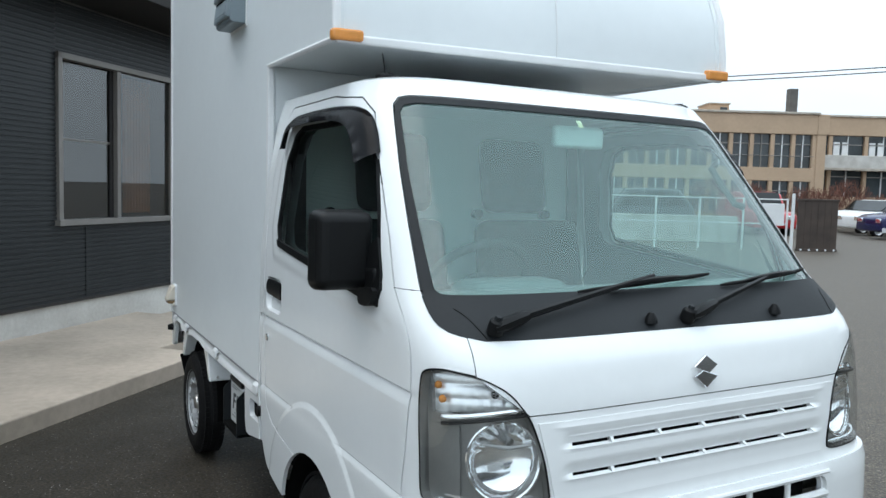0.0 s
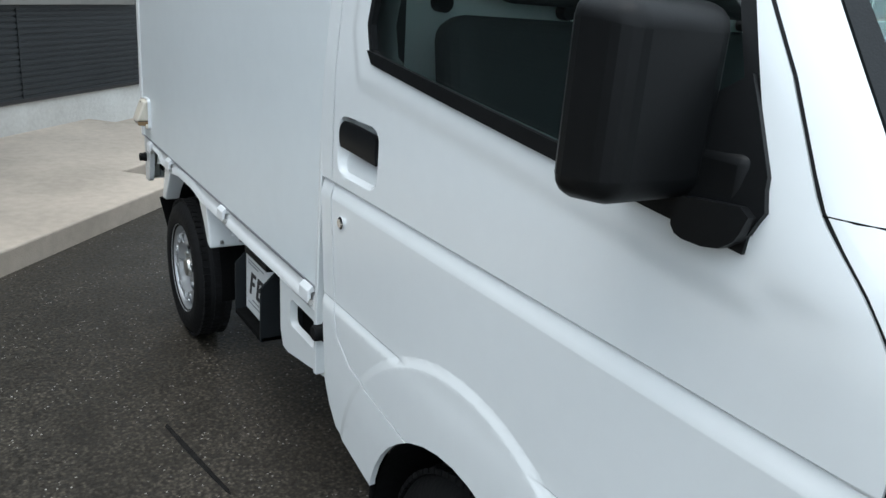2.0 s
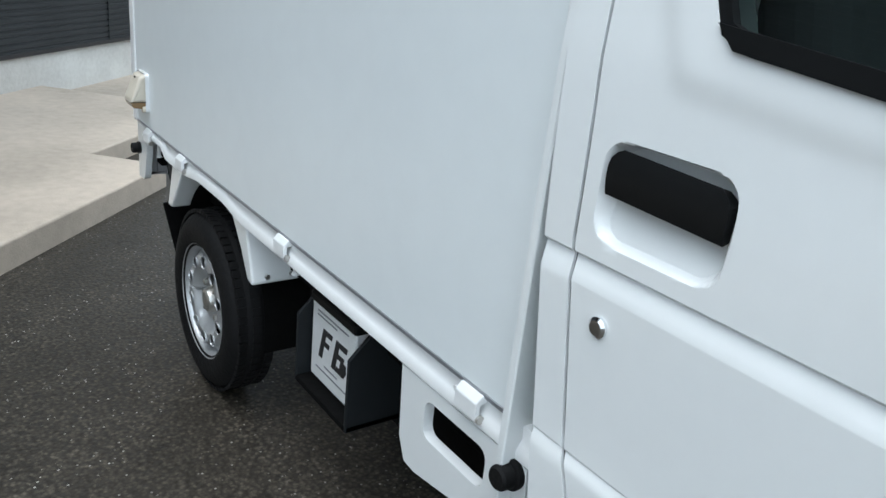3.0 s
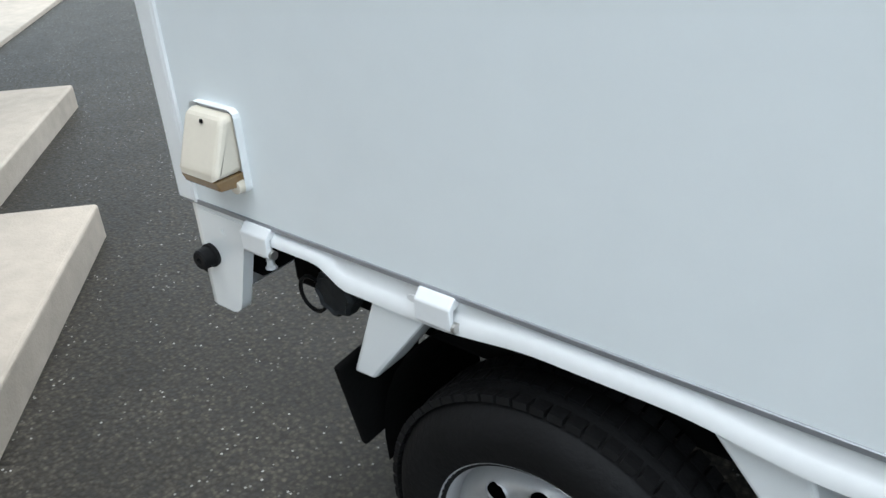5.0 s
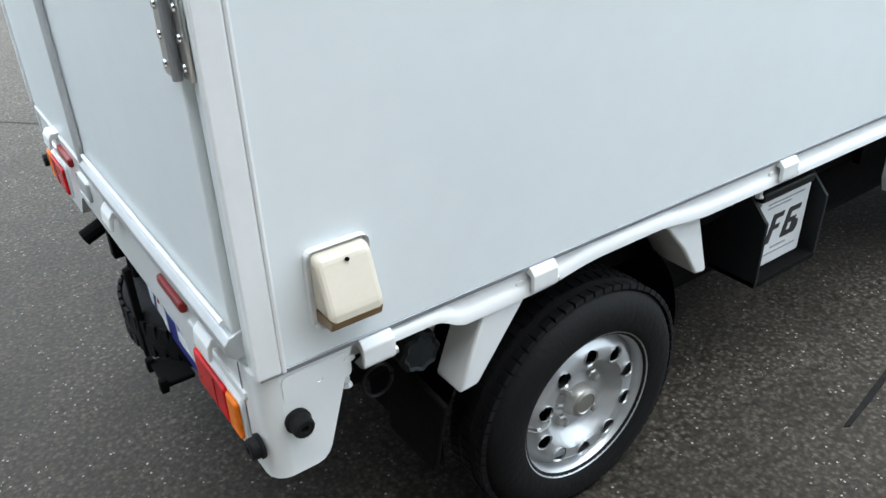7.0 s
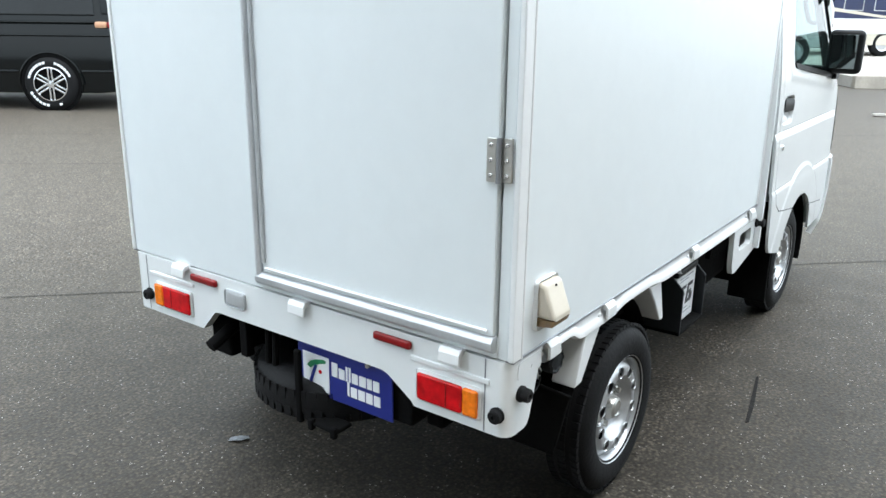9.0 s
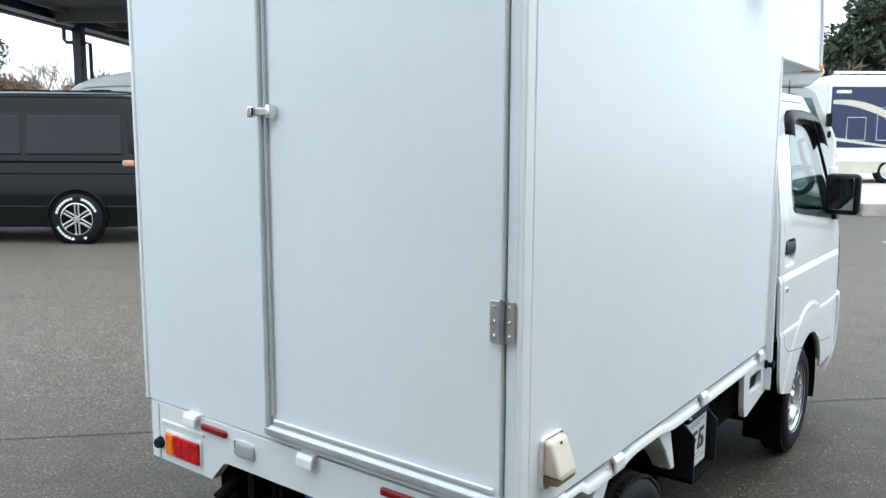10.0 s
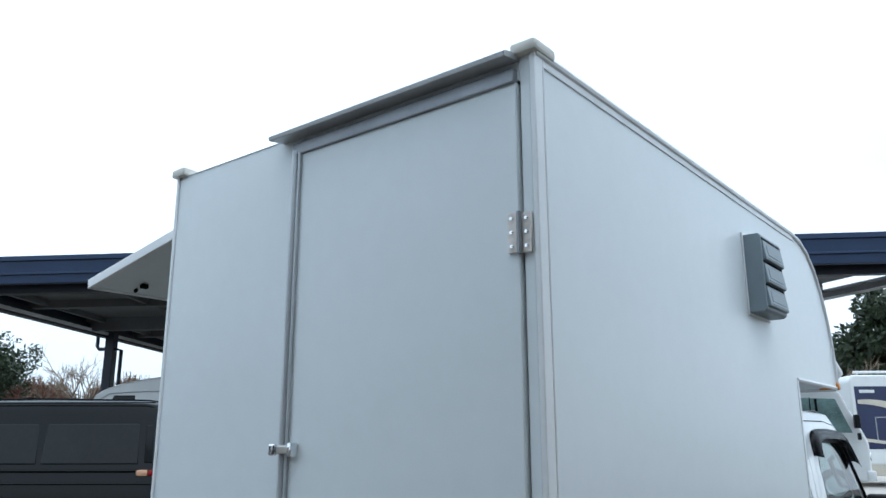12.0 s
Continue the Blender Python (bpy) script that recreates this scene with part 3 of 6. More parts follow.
# ---- the light truck ----
# level sections of the cab: height, half width, nose
SEC = [(.26, .708, 2.73), (.36, .741, 2.775), (.50, .748, 2.795), (.66, .748, 2.79), (.70, .745, 2.772), (.80, .745, 2.768), (.95, .745, 2.75), (1.03, .745, 2.725),
       (1.065, .744, 2.695), (1.10, .743, 2.66), (1.16, .741, 2.585), (1.30, .728, 2.475), (1.45, .710, 2.357), (1.60, .685, 2.239), (1.66, .668, 2.188), (1.70, .650, 2.145)]
SEC_Z, SEC_W, SEC_F = [s[0] for s in SEC], [s[1] for s in SEC], [s[2] for s in SEC]
NOSE, EXP_Y, EXP_X, CAB_REAR, SIDE = 0.27, 6.0, 3.0, 1.318, 1.1
ANG = np.linspace(0, 1, 400) ** 3 * math.pi / 2
ARC = np.concatenate([[0], np.cumsum(np.hypot(np.diff(NOSE * np.cos(ANG) ** (2 / EXP_X)), np.diff(.742 * np.sin(ANG) ** (2 / EXP_Y))))])
TURN = float(ARC[-1])
AXLE, ARCH_Z = 1.93, 0.285
CAB_AXIS = 0.033


def section(z):
    zs = [z - .015, z - .0075, z, z + .0075, z + .015]
    return float(np.mean(np.interp(zs, SEC_Z, SEC_W))), float(np.mean(np.interp(zs, SEC_Z, SEC_F)))


def ease(x, a, b):
    t = min(1.0, max(0.0, (x - a) / (b - a)))
    return t * t * (3 - 2 * t)


WIN_XZ = [(1.525, 1.200), (1.50, 1.255), (1.515, 1.48), (1.56, 1.565), (1.62, 1.59), (1.96, 1.592), (2.09, 1.55), (2.385, 1.13), (2.368, 1.110)]
WIN_EDGES = []
for (a, b), (c, d) in zip(WIN_XZ, WIN_XZ[1:] + WIN_XZ[:1]):
    far_off = math.hypot(c - a, d - b)
    WIN_EDGES.append((a, b, -(d - b) / far_off, (c - a) / far_off))


def swell(x, z):
    """Pressed lines, wheel-arch flare and handle cup of the cab's side."""
    d = float(np.interp(z, [.672, .687, .691, .905, .934, .939], [.006, .0015, .004, .004, -.006, 0]))
    r = math.hypot(x - AXLE, z - ARCH_Z)
    w = float(np.interp(r, [.440, .458], [1, 0]))
    d = d * (1 - w) + .010 * w
    if z > 1.0:
        # pressed border round the side window
        q = max((x - a) * n + (z - b) * m for a, b, n, m in WIN_EDGES)
        d += .0035 * float(np.interp(q, [.046, .060], [1, 0]))
    if 1.40 < x < 1.61 and .94 < z < 1.10:
        e = (abs((x - 1.501) / .087) ** 5 + abs((z - 1.020) / .060) ** 5) ** .2
        d -= 0.024 * ease(e, 1.0, .88) * (.55 + .45 * ease(z, .972, 1.017))
    return d


def cab(s, z, off=0.0):
    """The cab's skin: s runs round from the middle of the nose, to the right-hand side for s > 0."""
    w, f = section(z)
    a, sg = abs(s), -1 if s >= 0 else 1
    if a >= TURN:
        x = f - NOSE - (a - TURN) / SIDE * (f - NOSE - CAB_REAR)
        return Vector((x, sg * (w + off + swell(x, z)), z))
    th = float(np.interp(a, ARC, ANG))
    c, n = math.cos(th) ** (2 / EXP_X), math.sin(th) ** (2 / EXP_Y)
    k = ease(a, TURN - 0.12, TURN)
    return Vector((f - NOSE + (NOSE + off) * c, sg * (w + off + k * swell(f - NOSE, z)) * n - CAB_AXIS * (1 - n ** 4), z))


def sx(x, z):
    f = section(z)[1]
    return TURN + (f - NOSE - x) / (f - NOSE - CAB_REAR) * SIDE


def skin(outline, holes, res=0.025, off=0.0, thick=0.012, cuts=(), scores=()):
    return sheet(outline, holes, res, lambda a, b: cab(a, b, off), thick, True, cuts, scores)


def both(poly, sg):
    return poly if sg > 0 else hull([(-a, b) for a, b in poly])


truck = thing("kei_truck", "small white cab-over truck with black mirrors and dark grey cowl", "truck")
DOOR = hull([(sx(x, z), z) for x, z in ((1.393, .95), (1.437, .69), (1.464, .622), (1.53, .582), (1.378, 1.30), (1.405, 1.58), (1.46, 1.66), (1.85, 1.665), (2.00, 1.645))] + [(.742, 1.600), (.752, 1.50), (.760, 1.40), (.771, 1.277), (.797, 1.155), (.822, 1.09), (.922, .54), (.950, .465)])
DOORWIN = hull([(sx(x, z), z) for x, z in ((1.525, 1.202), (1.50, 1.257), (1.515, 1.48), (1.56, 1.565), (1.62, 1.59), (1.96, 1.592), (2.06, 1.572), (2.10, 1.540), (2.190, 1.460), (2.275, 1.340), (2.330, 1.245), (2.368, 1.155), (2.370, 1.130), (2.355, 1.113), (1.56, 1.187))])
ARCHED = [(sx(AXLE + .45 * math.cos(t), ARCH_Z + .45 * math.sin(t)), ARCH_Z + .45 * math.sin(t)) for t in [math.pi * k / 20 for k in range(21)]]
ARCH_CUT = hull(ARCHED + [(sx(AXLE - .45, .30), .20), (sx(AXLE + .45, .30), .20)])
OPEN_CUT = hull([(sx(AXLE + .305 * math.cos(t), ARCH_Z + .305 * math.sin(t)), ARCH_Z + .305 * math.sin(t)) for t in [math.pi * k / 20 for k in range(21)]] + [(sx(AXLE - .305, .30), .10), (sx(AXLE + .305, .30), .10)])
LAMP = hull([(.765, 1.002), (.788, .990), (.806, .93), (.808, .728), (.788, .708), (.66, .702), (.492, .706), (.468, .718), (.487, .82), (.517, .905), (.568, .965), (.635, .996), (.72, 1.008)])
GLAZING = hull([(g * a, b) for g in (1, -1) for a, b in ((.711, 1.165), (.714, 1.120), (.710, 1.104), (.702, 1.092), (.683, 1.081), (.657, 1.0745), (.60, 1.066), (.675, 1.625), (.655, 1.645), (.62, 1.652), (.694, 1.40))])
for _ in range(2):
    LAMP = [tuple(a[i] * u + b[i] * (1 - u) for i in (0, 1)) for a, b in zip(LAMP, LAMP[1:] + LAMP[:1]) for u in (.80, .20)]
HOOD = hull([(g * a, b) for g in (1, -1) for a, b in ((.640, 1.072), (.642, .995), (.572, .968), (.520, .912))])

holes = [GLAZING, grown(HOOD, .003), rounded(-.43, .43, .385, .652, .03), [(-.43, .745), (.43, .745), (.43, .857), (-.43, .857)]]
for g in (1, -1):
    holes += [grown(both(DOOR, g), .0052), both(OPEN_CUT, g), grown(both(LAMP, g), .0015)]
FULL = TURN + SIDE
PRESSED = (.672, .687, .691, .905, .934, .939)


def ring(r, g):
    """The arch's outline at a radius, on one side of the cab."""
    p = [(sx(AXLE + r * math.cos(t), ARCH_Z + r * math.sin(t)) * g, ARCH_Z + r * math.sin(t)) for t in [math.pi * k / 36 for k in range(37)]]
    return hull(p + [(sx(AXLE - r, .30) * g, .20), (sx(AXLE + r, .30) * g, .20)])


RINGS = {g: [ring(.4585, g), ring(.440, g)] for g in (1, -1)}
CUP = {g: [hull([(sx(x, z) * g, z) for x, z in rounded(1.501 - .087 * k, 1.501 + .087 * k, 1.020 - .060 * k, 1.020 + .060 * k, .030 * k)]) for k in (1.0, .94, .88)] for g in (1, -1)}
part("cab_shell", skin(hull([(g * a, b) for g in (1, -1) for a, b in ((FULL, 1.70), (sx(1.322, 1.30), 1.30), (sx(1.340, .95), .95), (sx(1.376, .70), .70), (sx(1.409, .49), .49), (sx(1.430, .445), .445), (sx(1.463, .405), .405), (sx(1.66, .36), .36))]), holes, .03, cuts=PRESSED, scores=RINGS[1] + RINGS[-1]), M_PAINT, truck)
part("hood_panel", skin(HOOD, [], .03, .001), M_PAINT, truck)

# roof: rings that close over the section at the top
bm = bmesh.new()
ring0 = [cab(-FULL + 2 * FULL * k / 72, 1.70) for k in range(73)]
rings = []
for q, dz in ((0, 0), (.03, .008), (.07, .013), (.14, .018), (.26, .022), (.45, .025), (.70, .027), (.92, .028)):
    rings.append([bm.verts.new((max(CAB_REAR, 1.62 + (p.x - 1.62) * (1 - q)) if p.x > 1.62 else p.x, p.y * (1 - q), 1.70 + dz + 0.004 * (math.sin(p.y * 24) if 0.3 < q < 0.95 else 0))) for p in ring0])
for a, b in zip(rings, rings[1:]):
    for k in range(72):
        bm.faces.new((a[k], b[k], b[k + 1], a[k + 1]))
bm.faces.new(rings[-1])
bmesh.ops.recalc_face_normals(bm, faces=bm.faces[:])
part("cab_roof", bm, M_PAINT, truck, smooth=50)
back = [(g * (section(z)[0] - .006), z) for g in (1, -1) for z in (.46, .60, .80, 1.0, 1.16, 1.30, 1.45, 1.60, 1.69)]
rear = part("cab_rear_wall", prism(hull(back), "x", CAB_REAR - .009, CAB_REAR + .006, .002, 1), M_PAINT, truck)
part("rear_lining", block(CAB_REAR + .008, CAB_REAR + .014, -.66, .66, .47, 1.70, .002), M_LINER, rear)

# windscreen and its dark border, cowl, wipers
GLASS_EDGE = hull([(g * a, b) for g in (1, -1) for a, b in ((.648, 1.155), (.662, 1.157), (.671, 1.163), (.673, 1.172), (.667, 1.40), (.655, 1.607), (.640, 1.622), (.60, 1.629))])
SCREEN = hull([(g * a, b) for g in (1, -1) for a, b in ((.709, 1.13), (.708, 1.165), (.690, 1.40), (.670, 1.622), (.652, 1.642), (.618, 1.648))])
screen = part("windscreen_border", skin(SCREEN, [GLASS_EDGE], .04, -.002, .010), M_COWL, truck, "dark grey windscreen surround")
p = part("windscreen_glass", skin(grown(GLASS_EDGE, .004), [], .04, -.006, 0), M_GLASS, screen, "pale green-tinted windscreen")
p.visible_shadow = False
cowl = part("cowl_panel", skin(hull([(g * a, b) for g in (1, -1) for a, b in ((.711, 1.150), (.712, 1.120), (.708, 1.105), (.700, 1.094), (.681, 1.083), (.655, 1.0765), (.598, 1.067))]), [], .03, .003, .012), M_COWL, truck, "dark grey plastic cowl below the windscreen")
part("sticker", skin(rounded(-.012, .008, 1.592, 1.614, .003), [], .02, -.010, 0), M_YELLOW, screen, "small yellow inspection sticker")


def on(s, z, off):
    return cab(s, z, off)


def wiper(pivot, knee, tip, b0, b1):
    w = part("wiper", lathe([(0, .022), (.012, .022), (.017, .017), (.019, .008), (.019, -.012)], 18, "z"), M_PLASTIC, truck, "black windscreen wiper")
    w.matrix_basis = Matrix.Translation(on(*pivot, .022)) @ pose(0, 0, 0, 0, 24, 0)
    back = w.matrix_basis.inverted()
    a, k, t = back @ on(*pivot, .034), back @ on(*knee, .036), back @ on(*tip, .034)
    part("arm_base", tube([a, a.lerp(k, .25) + Vector((.002, 0, .003)), a.lerp(k, .8), k], [.010, .0165, .0155, .012], 8), M_PLASTIC, w)
    part("arm", tube([k, k.lerp(t, .5) + Vector((.004, 0, .005)), t], [.0095, .0075, .006], 6), M_PLASTIC, w)
    along = [back @ on(b0[0] + (b1[0] - b0[0]) * i / 12, b0[1] + (b1[1] - b0[1]) * i / 12, .012 + .008 * math.sin(math.pi * i / 12)) for i in range(13)]
    part("blade", tube(along, [.003] + [.0055] * 11 + [.003], 6), M_RUBBER, w)
    part("blade_frame", tube([along[2], along[4] + Vector((.006, 0, .010)), along[6] + Vector((.008, 0, .013)), along[8] + Vector((.006, 0, .010)), along[10]], [.003, .0065, .0085, .0065, .003], 6), M_PLASTIC, w)
    part("pivot_nut", lathe([(0, .030), (.007, .030), (.009, .026), (.009, .020)], 6, "z"), M_COWL, w)


wiper((.555, 1.095), (.46, 1.118), (.03, 1.188), (.28, 1.156), (-.19, 1.184))
wiper((-.006, 1.095), (-.11, 1.120), (-.41, 1.180), (-.21, 1.156), (-.62, 1.185))
for s in (.115, -.335):
    part("washer_nozzle", lathe([(.017, 0), (.015, .012), (.007, .026), (0, .028)], 10, "z", on(s, 1.082, .004)), M_PLASTIC, cowl)
part("cowl_seam", tube([on(.592 + .05 * k / 5, 1.070 + .058 * k / 5 + .010 * math.sin(math.pi * k / 5), .0032) for k in range(6)], .0016, 5), M_PLASTIC, cowl)
part("cowl_seam", tube([on(-.592 - .05 * k / 5, 1.070 + .058 * k / 5 + .010 * math.sin(math.pi * k / 5), .0032) for k in range(6)], .0016, 5), M_PLASTIC, cowl)

# emblem: two plain bright lozenges
emblem = part("emblem", prism([(0.0, .047), (.047, .016), (.012, -.006), (-.047, .016)], "x", 0, .008, .002), M_CHROME, truck, "plain chrome emblem")
emblem.matrix_basis = Matrix.Translation((2.752, -.031, 0.967)) @ pose(0, 0, 0, 0, -7, 0) @ Matrix.Diagonal((1, .85, .85, 1))
part("emblem_lower", prism([(0.0, -.047), (-.047, -.012), (-.012, .004), (.047, -.016)], "x", 0, .008, .002), M_CHROME, emblem)


# grille panel with two rows of slots
def grille_fn(s, z):
    q = 0.0
    for z0 in (.837, .770):
        q += float(np.interp(z, [z0 - .014, z0 - .005, z0 + .004, z0 + .034], [0, .003, -.009, 0])) * ease(abs(s), .440, .415)
    q += .0025 * (math.exp(-((z - .880) / .004) ** 2) + math.exp(-((z - .712) / .004) ** 2)) * ease(abs(s), .455, .44)
    return cab(s, z, .003 + q)


slots = []
for z0 in (.837, .770):
    for i in range(6):
        a = (-.410, -.290, -.142, .004, .150, .298)[i]
        slots.append(rounded(a, (-.298, -.150, -.004, .142, .290, .410)[i], z0 - .0055, z0 + .0045, .002, 2))
grille = part("grille_panel", sheet(hull([(g * a, b) for g in (1, -1) for a, b in ((.498, .893), (.463, .81), (.449, .70), (.450, .688))]), slots, .012, grille_fn, .012, True, [z0 + d for z0 in (.837, .770) for d in (-.014, -.005, .004, .019, .034)] + [.880, .876, .884, .712]), M_PAINT, truck, "white slotted grille panel", 40)
# added black sheet that paints in the shade behind the slots
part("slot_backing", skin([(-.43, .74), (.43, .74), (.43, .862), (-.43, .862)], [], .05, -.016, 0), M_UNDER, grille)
# bumper with an open lower grille
mouth = rounded(-.43, .43, .385, .652, .03)
bumper = part("front_bumper", skin([(-.90, .27), (.90, .27), (.90, .682), (-.90, .682)], [mouth] + [grown(both(OPEN_CUT, g), .0) for g in (1, -1)], .03, .012, .03), M_PAINT, truck, "white front bumper with a square-mesh air intake")
# black sheet stands in for the shaded space inside the intake
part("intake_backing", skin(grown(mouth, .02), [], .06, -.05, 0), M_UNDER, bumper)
for z in (.600, .535, .468):
    part("intake_bar", tube([cab(-.44 + .88 * k / 14, z, .004) for k in range(15)], .011, 8), M_PAINT, bumper)
for s in (-.29, -.145, 0, .145, .29):
    part("intake_bar", tube([cab(s, .385 + .267 * k / 4, .000) for k in range(5)], .008, 8), M_PAINT, bumper)
part("intake_lip", tube([cab(-.44 + .88 * k / 14, .660, .012) for k in range(15)], .006, 6), M_PAINT, bumper)


def headlamp(g):
    P = both(LAMP, g)
    case = part("headlamp", skin(P, [grown(P, -.003)], .02, .001, .028), M_LAMPGREY, truck, "clear headlamp with a turn signal above a round reflector")
    part("gasket", skin(grown(P, .0008), [grown(P, -.0026)], .02, .0025, .004), M_PLASTIC, case)
    # parabolic housing a little behind the lens
    part("housing", skin(grown(P, -.003), [both(disc(.592, .810, .090, .083), g), both(hull([(.530, .905), (.780, .905), (.782, .985), (.72, .998), (.635, .985), (.575, .952)]), g)], .012, -.022, .02), M_LAMPGREY, case)
    def dish(a, b):
        flute = .008 * abs(math.sin(math.atan2(b, a) * 9)) * ease(math.hypot(a, b), .55, .85) * ease(b, .12, .30)
        return cab(g * (.592 + .092 * a), .810 + .085 * b, -.018 - .050 * max(0, 1 - a * a - b * b) ** .5 + flute)
    part("reflector", sheet(disc(0, 0, 1.0, n=48), [], .05, dish, 0, g > 0), M_REFLECTOR, case, "bright chrome reflector bowl", 40)
    part("reflector_rim", tube([cab(g * (.592 + .093 * math.cos(t)), .810 + .086 * math.sin(t), -.016) for t in [2 * math.pi * k / 40 for k in range(41)]], .0035, 6), M_REFLECTOR, case)
    part("bulb", tube([cab(g * .586, .836, -.066), cab(g * .588, .836, -.036)], [.010, .006], 12), M_LAMPGREY, case)
    part("bulb_shield", tube([cab(g * .520, .842, -.020), cab(g * .582, .836, -.030), cab(g * .650, .848, -.020)], [.003, .006, .003], 6), M_LAMPGREY, case)
    part("lower_trim", tube([cab(g * (.498 + .270 * k / 10), .722 - .006 * math.sin(math.pi * k / 10), -.010) for k in range(11)], [.002] + [.006] * 9 + [.002], 8), M_REFLECTOR, case, "chrome strip under the reflector")
    part("side_panel", skin(both(hull([(.700, .735), (.790, .735), (.790, .885), (.700, .885)]), g), [], .02, -.014, .004), M_LAMPGREY, case)
    def fluted(a, b):
        rib = .0022 * abs(math.sin(a * 26)) * (1 - ease(b, .35, .6)) + .0025 * abs(math.sin(b * 9))
        return cab(g * (.525 + .262 * a), .904 + .088 * b, -.034 - .022 * math.sin(math.pi * min(1, a * 1.05)) + rib)
    part("signal_reflector", sheet([(0, 0), (1, 0), (1, 1), (0, 1)], [], .022, fluted, 0, g > 0), M_FLUTED, case, "fluted chrome turn-signal reflector", 60)
    for a0, b0 in ((.748, .937), (.757, .966), (.610, .953)):
        part("signal_bulb", lathe([(0, -.008), (.007, -.005), (.009, 0), (.007, .006), (0, .009)], 12, "x", cab(g * a0, b0, -.022)), M_ORANGE if a0 > .7 else M_UNDER, case)
    part("divider", tube([cab(g * (.515 + .225 * k / 8), .912 - .021 * (k / 8) ** 1.5, -.004) for k in range(9)], .004, 6), M_PLASTIC, case)
    part("divider_strip", tube([cab(g * (.520 + .225 * k / 8), .922 - .021 * (k / 8) ** 1.5, -.012) for k in range(9)], .005, 6), M_REFLECTOR, case)
    lens = part("lens", skin(grown(P, -.005), [], .03, .004, 0), M_CLEAR, case)
    lens.visible_shadow = False


headlamp(1), headlamp(-1)


def cab_door(g):
    D, Wn = both(DOOR, g), both(DOORWIN, g)
    d = part("door", skin(D, [Wn, both(OPEN_CUT, g)], .0125, 0, .015, PRESSED, RINGS[g] + CUP[g]), M_PAINT, truck, "white cab door with a pressed waistline")
    part("window_seal", skin(grown(Wn, .004), [grown(Wn, -.016)], .03, -.001, .012), M_PLASTIC, d, "black rubber window seal")
    part("door_seal", skin(grown(D, .014), [grown(D, -.012), grown(both(OPEN_CUT, g), .012)], .03, -.005, 0), M_PLASTIC, d, "black rubber door seal")
    low = hull([(sx(x, z) * g, z) for x, z in ((1.522, 1.213), (1.545, 1.190), (2.372, 1.105), (2.372, 1.128))])
    part("belt_moulding", skin(low, [], .03, .005, .010), M_PLASTIC, d)
    p = part("window_glass", skin(grown(Wn, -.010), [], .04, -.012, 0), M_SIDEGLASS, d, "clear side window")
    p.visible_shadow = False
    # smoked rain visor over the window
    path = [(1.472, 1.520), (1.482, 1.585), (1.530, 1.622), (1.640, 1.634), (1.950, 1.634), (2.050, 1.612), (2.115, 1.555), (2.172, 1.488)]
    for _ in range(3):
        path = path[:1] + [tuple(p[k] * u + q[k] * (1 - u) for k in (0, 1)) for p, q in zip(path, path[1:]) for u in (.75, .25)] + path[-1:]
    bm = bmesh.new()
    rows = []
    for k, (x, z) in enumerate(path):
        p, q = path[max(k - 1, 0)], path[min(k + 1, len(path) - 1)]
        l = math.hypot(q[0] - p[0], q[1] - p[1])
        nx, nz = (q[1] - p[1]) / l, -(q[0] - p[0]) / l
        rows.append([bm.verts.new(cab(sx(x + nx * d, z + nz * d) * g, z + nz * d, off)) for d, off in ((0, .003), (.005, .016), (.020, .025), (.044, .030))])
    for A, B in zip(rows, rows[1:]):
        for k in range(3):
            bm.faces.new((A[k], B[k], B[k + 1], A[k + 1]))
    bmesh.ops.solidify(bm, geom=bm.faces[:], thickness=.003)
    part("rain_visor", bm, M_VISOR, d, "smoked plastic rain visor", 60)
    # handle in its cup
    hx = lambda x, z, o: cab(sx(x, z) * g, z, o)
    def grip_at(a, b):
        z = 1.017 + .054 * b - .006 * a
        return (1.424 + .157 * a, -g * (section(z)[0] + .0035 - .004 * (2 * b - 1) ** 2), z)
    grip = sheet(hull([(0, 0), (1, 0), (1, .62), (.985, .80), (.95, .92), (.90, 1), (.10, 1), (.05, .92), (.015, .80), (0, .62)]), [], .1, grip_at, .018, g < 0)
    bmesh.ops.recalc_face_normals(grip, faces=grip.faces[:])
    part("door_handle", grip, M_PLASTIC, d, "black door handle", 50)
    part("key_lock", lathe([(.013, -.002), (.013, .003), (.009, .006), (.0, .006)], 18, "y", (0, 0, 0)), M_CHROME, d).matrix_basis = Matrix.Translation(hx(1.455, .867, .001)) @ (Matrix.Rotation(math.pi, 4, "Z") if g > 0 else Matrix.Identity(4))
    part("inner_panel", sheet(grown(D, -.03), [grown(Wn, .0), grown(both(OPEN_CUT, g), .03)], .04, lambda a, b: cab(a, b, -.06), 0, False), M_DASH, d)
    # door mirror on its arm
    if g < 0:
        return
    mir = part("door_mirror", mirror_shell(g), M_PLASTIC, truck, "large square black door mirror", 50)
    on_door = lambda pts: hull([(sx(x - .018, z - .006) * g, z - .006) for x, z in pts])
    part("mirror_arm", block(2.284, 2.360, -g * .722, -g * .752, 1.118, 1.200, .012, 3), M_PLASTIC, mir)
    part("mirror_foot", sheet(on_door(((2.392, 1.152), (2.391, 1.134), (2.385, 1.122), (2.374, 1.114), (2.355, 1.110), (2.330, 1.110), (2.318, 1.113), (2.311, 1.121), (2.309, 1.140), (2.316, 1.152), (2.38, 1.160))), [], .015, lambda a, b: cab(a, b, .022), .022, g > 0), M_PLASTIC, mir)
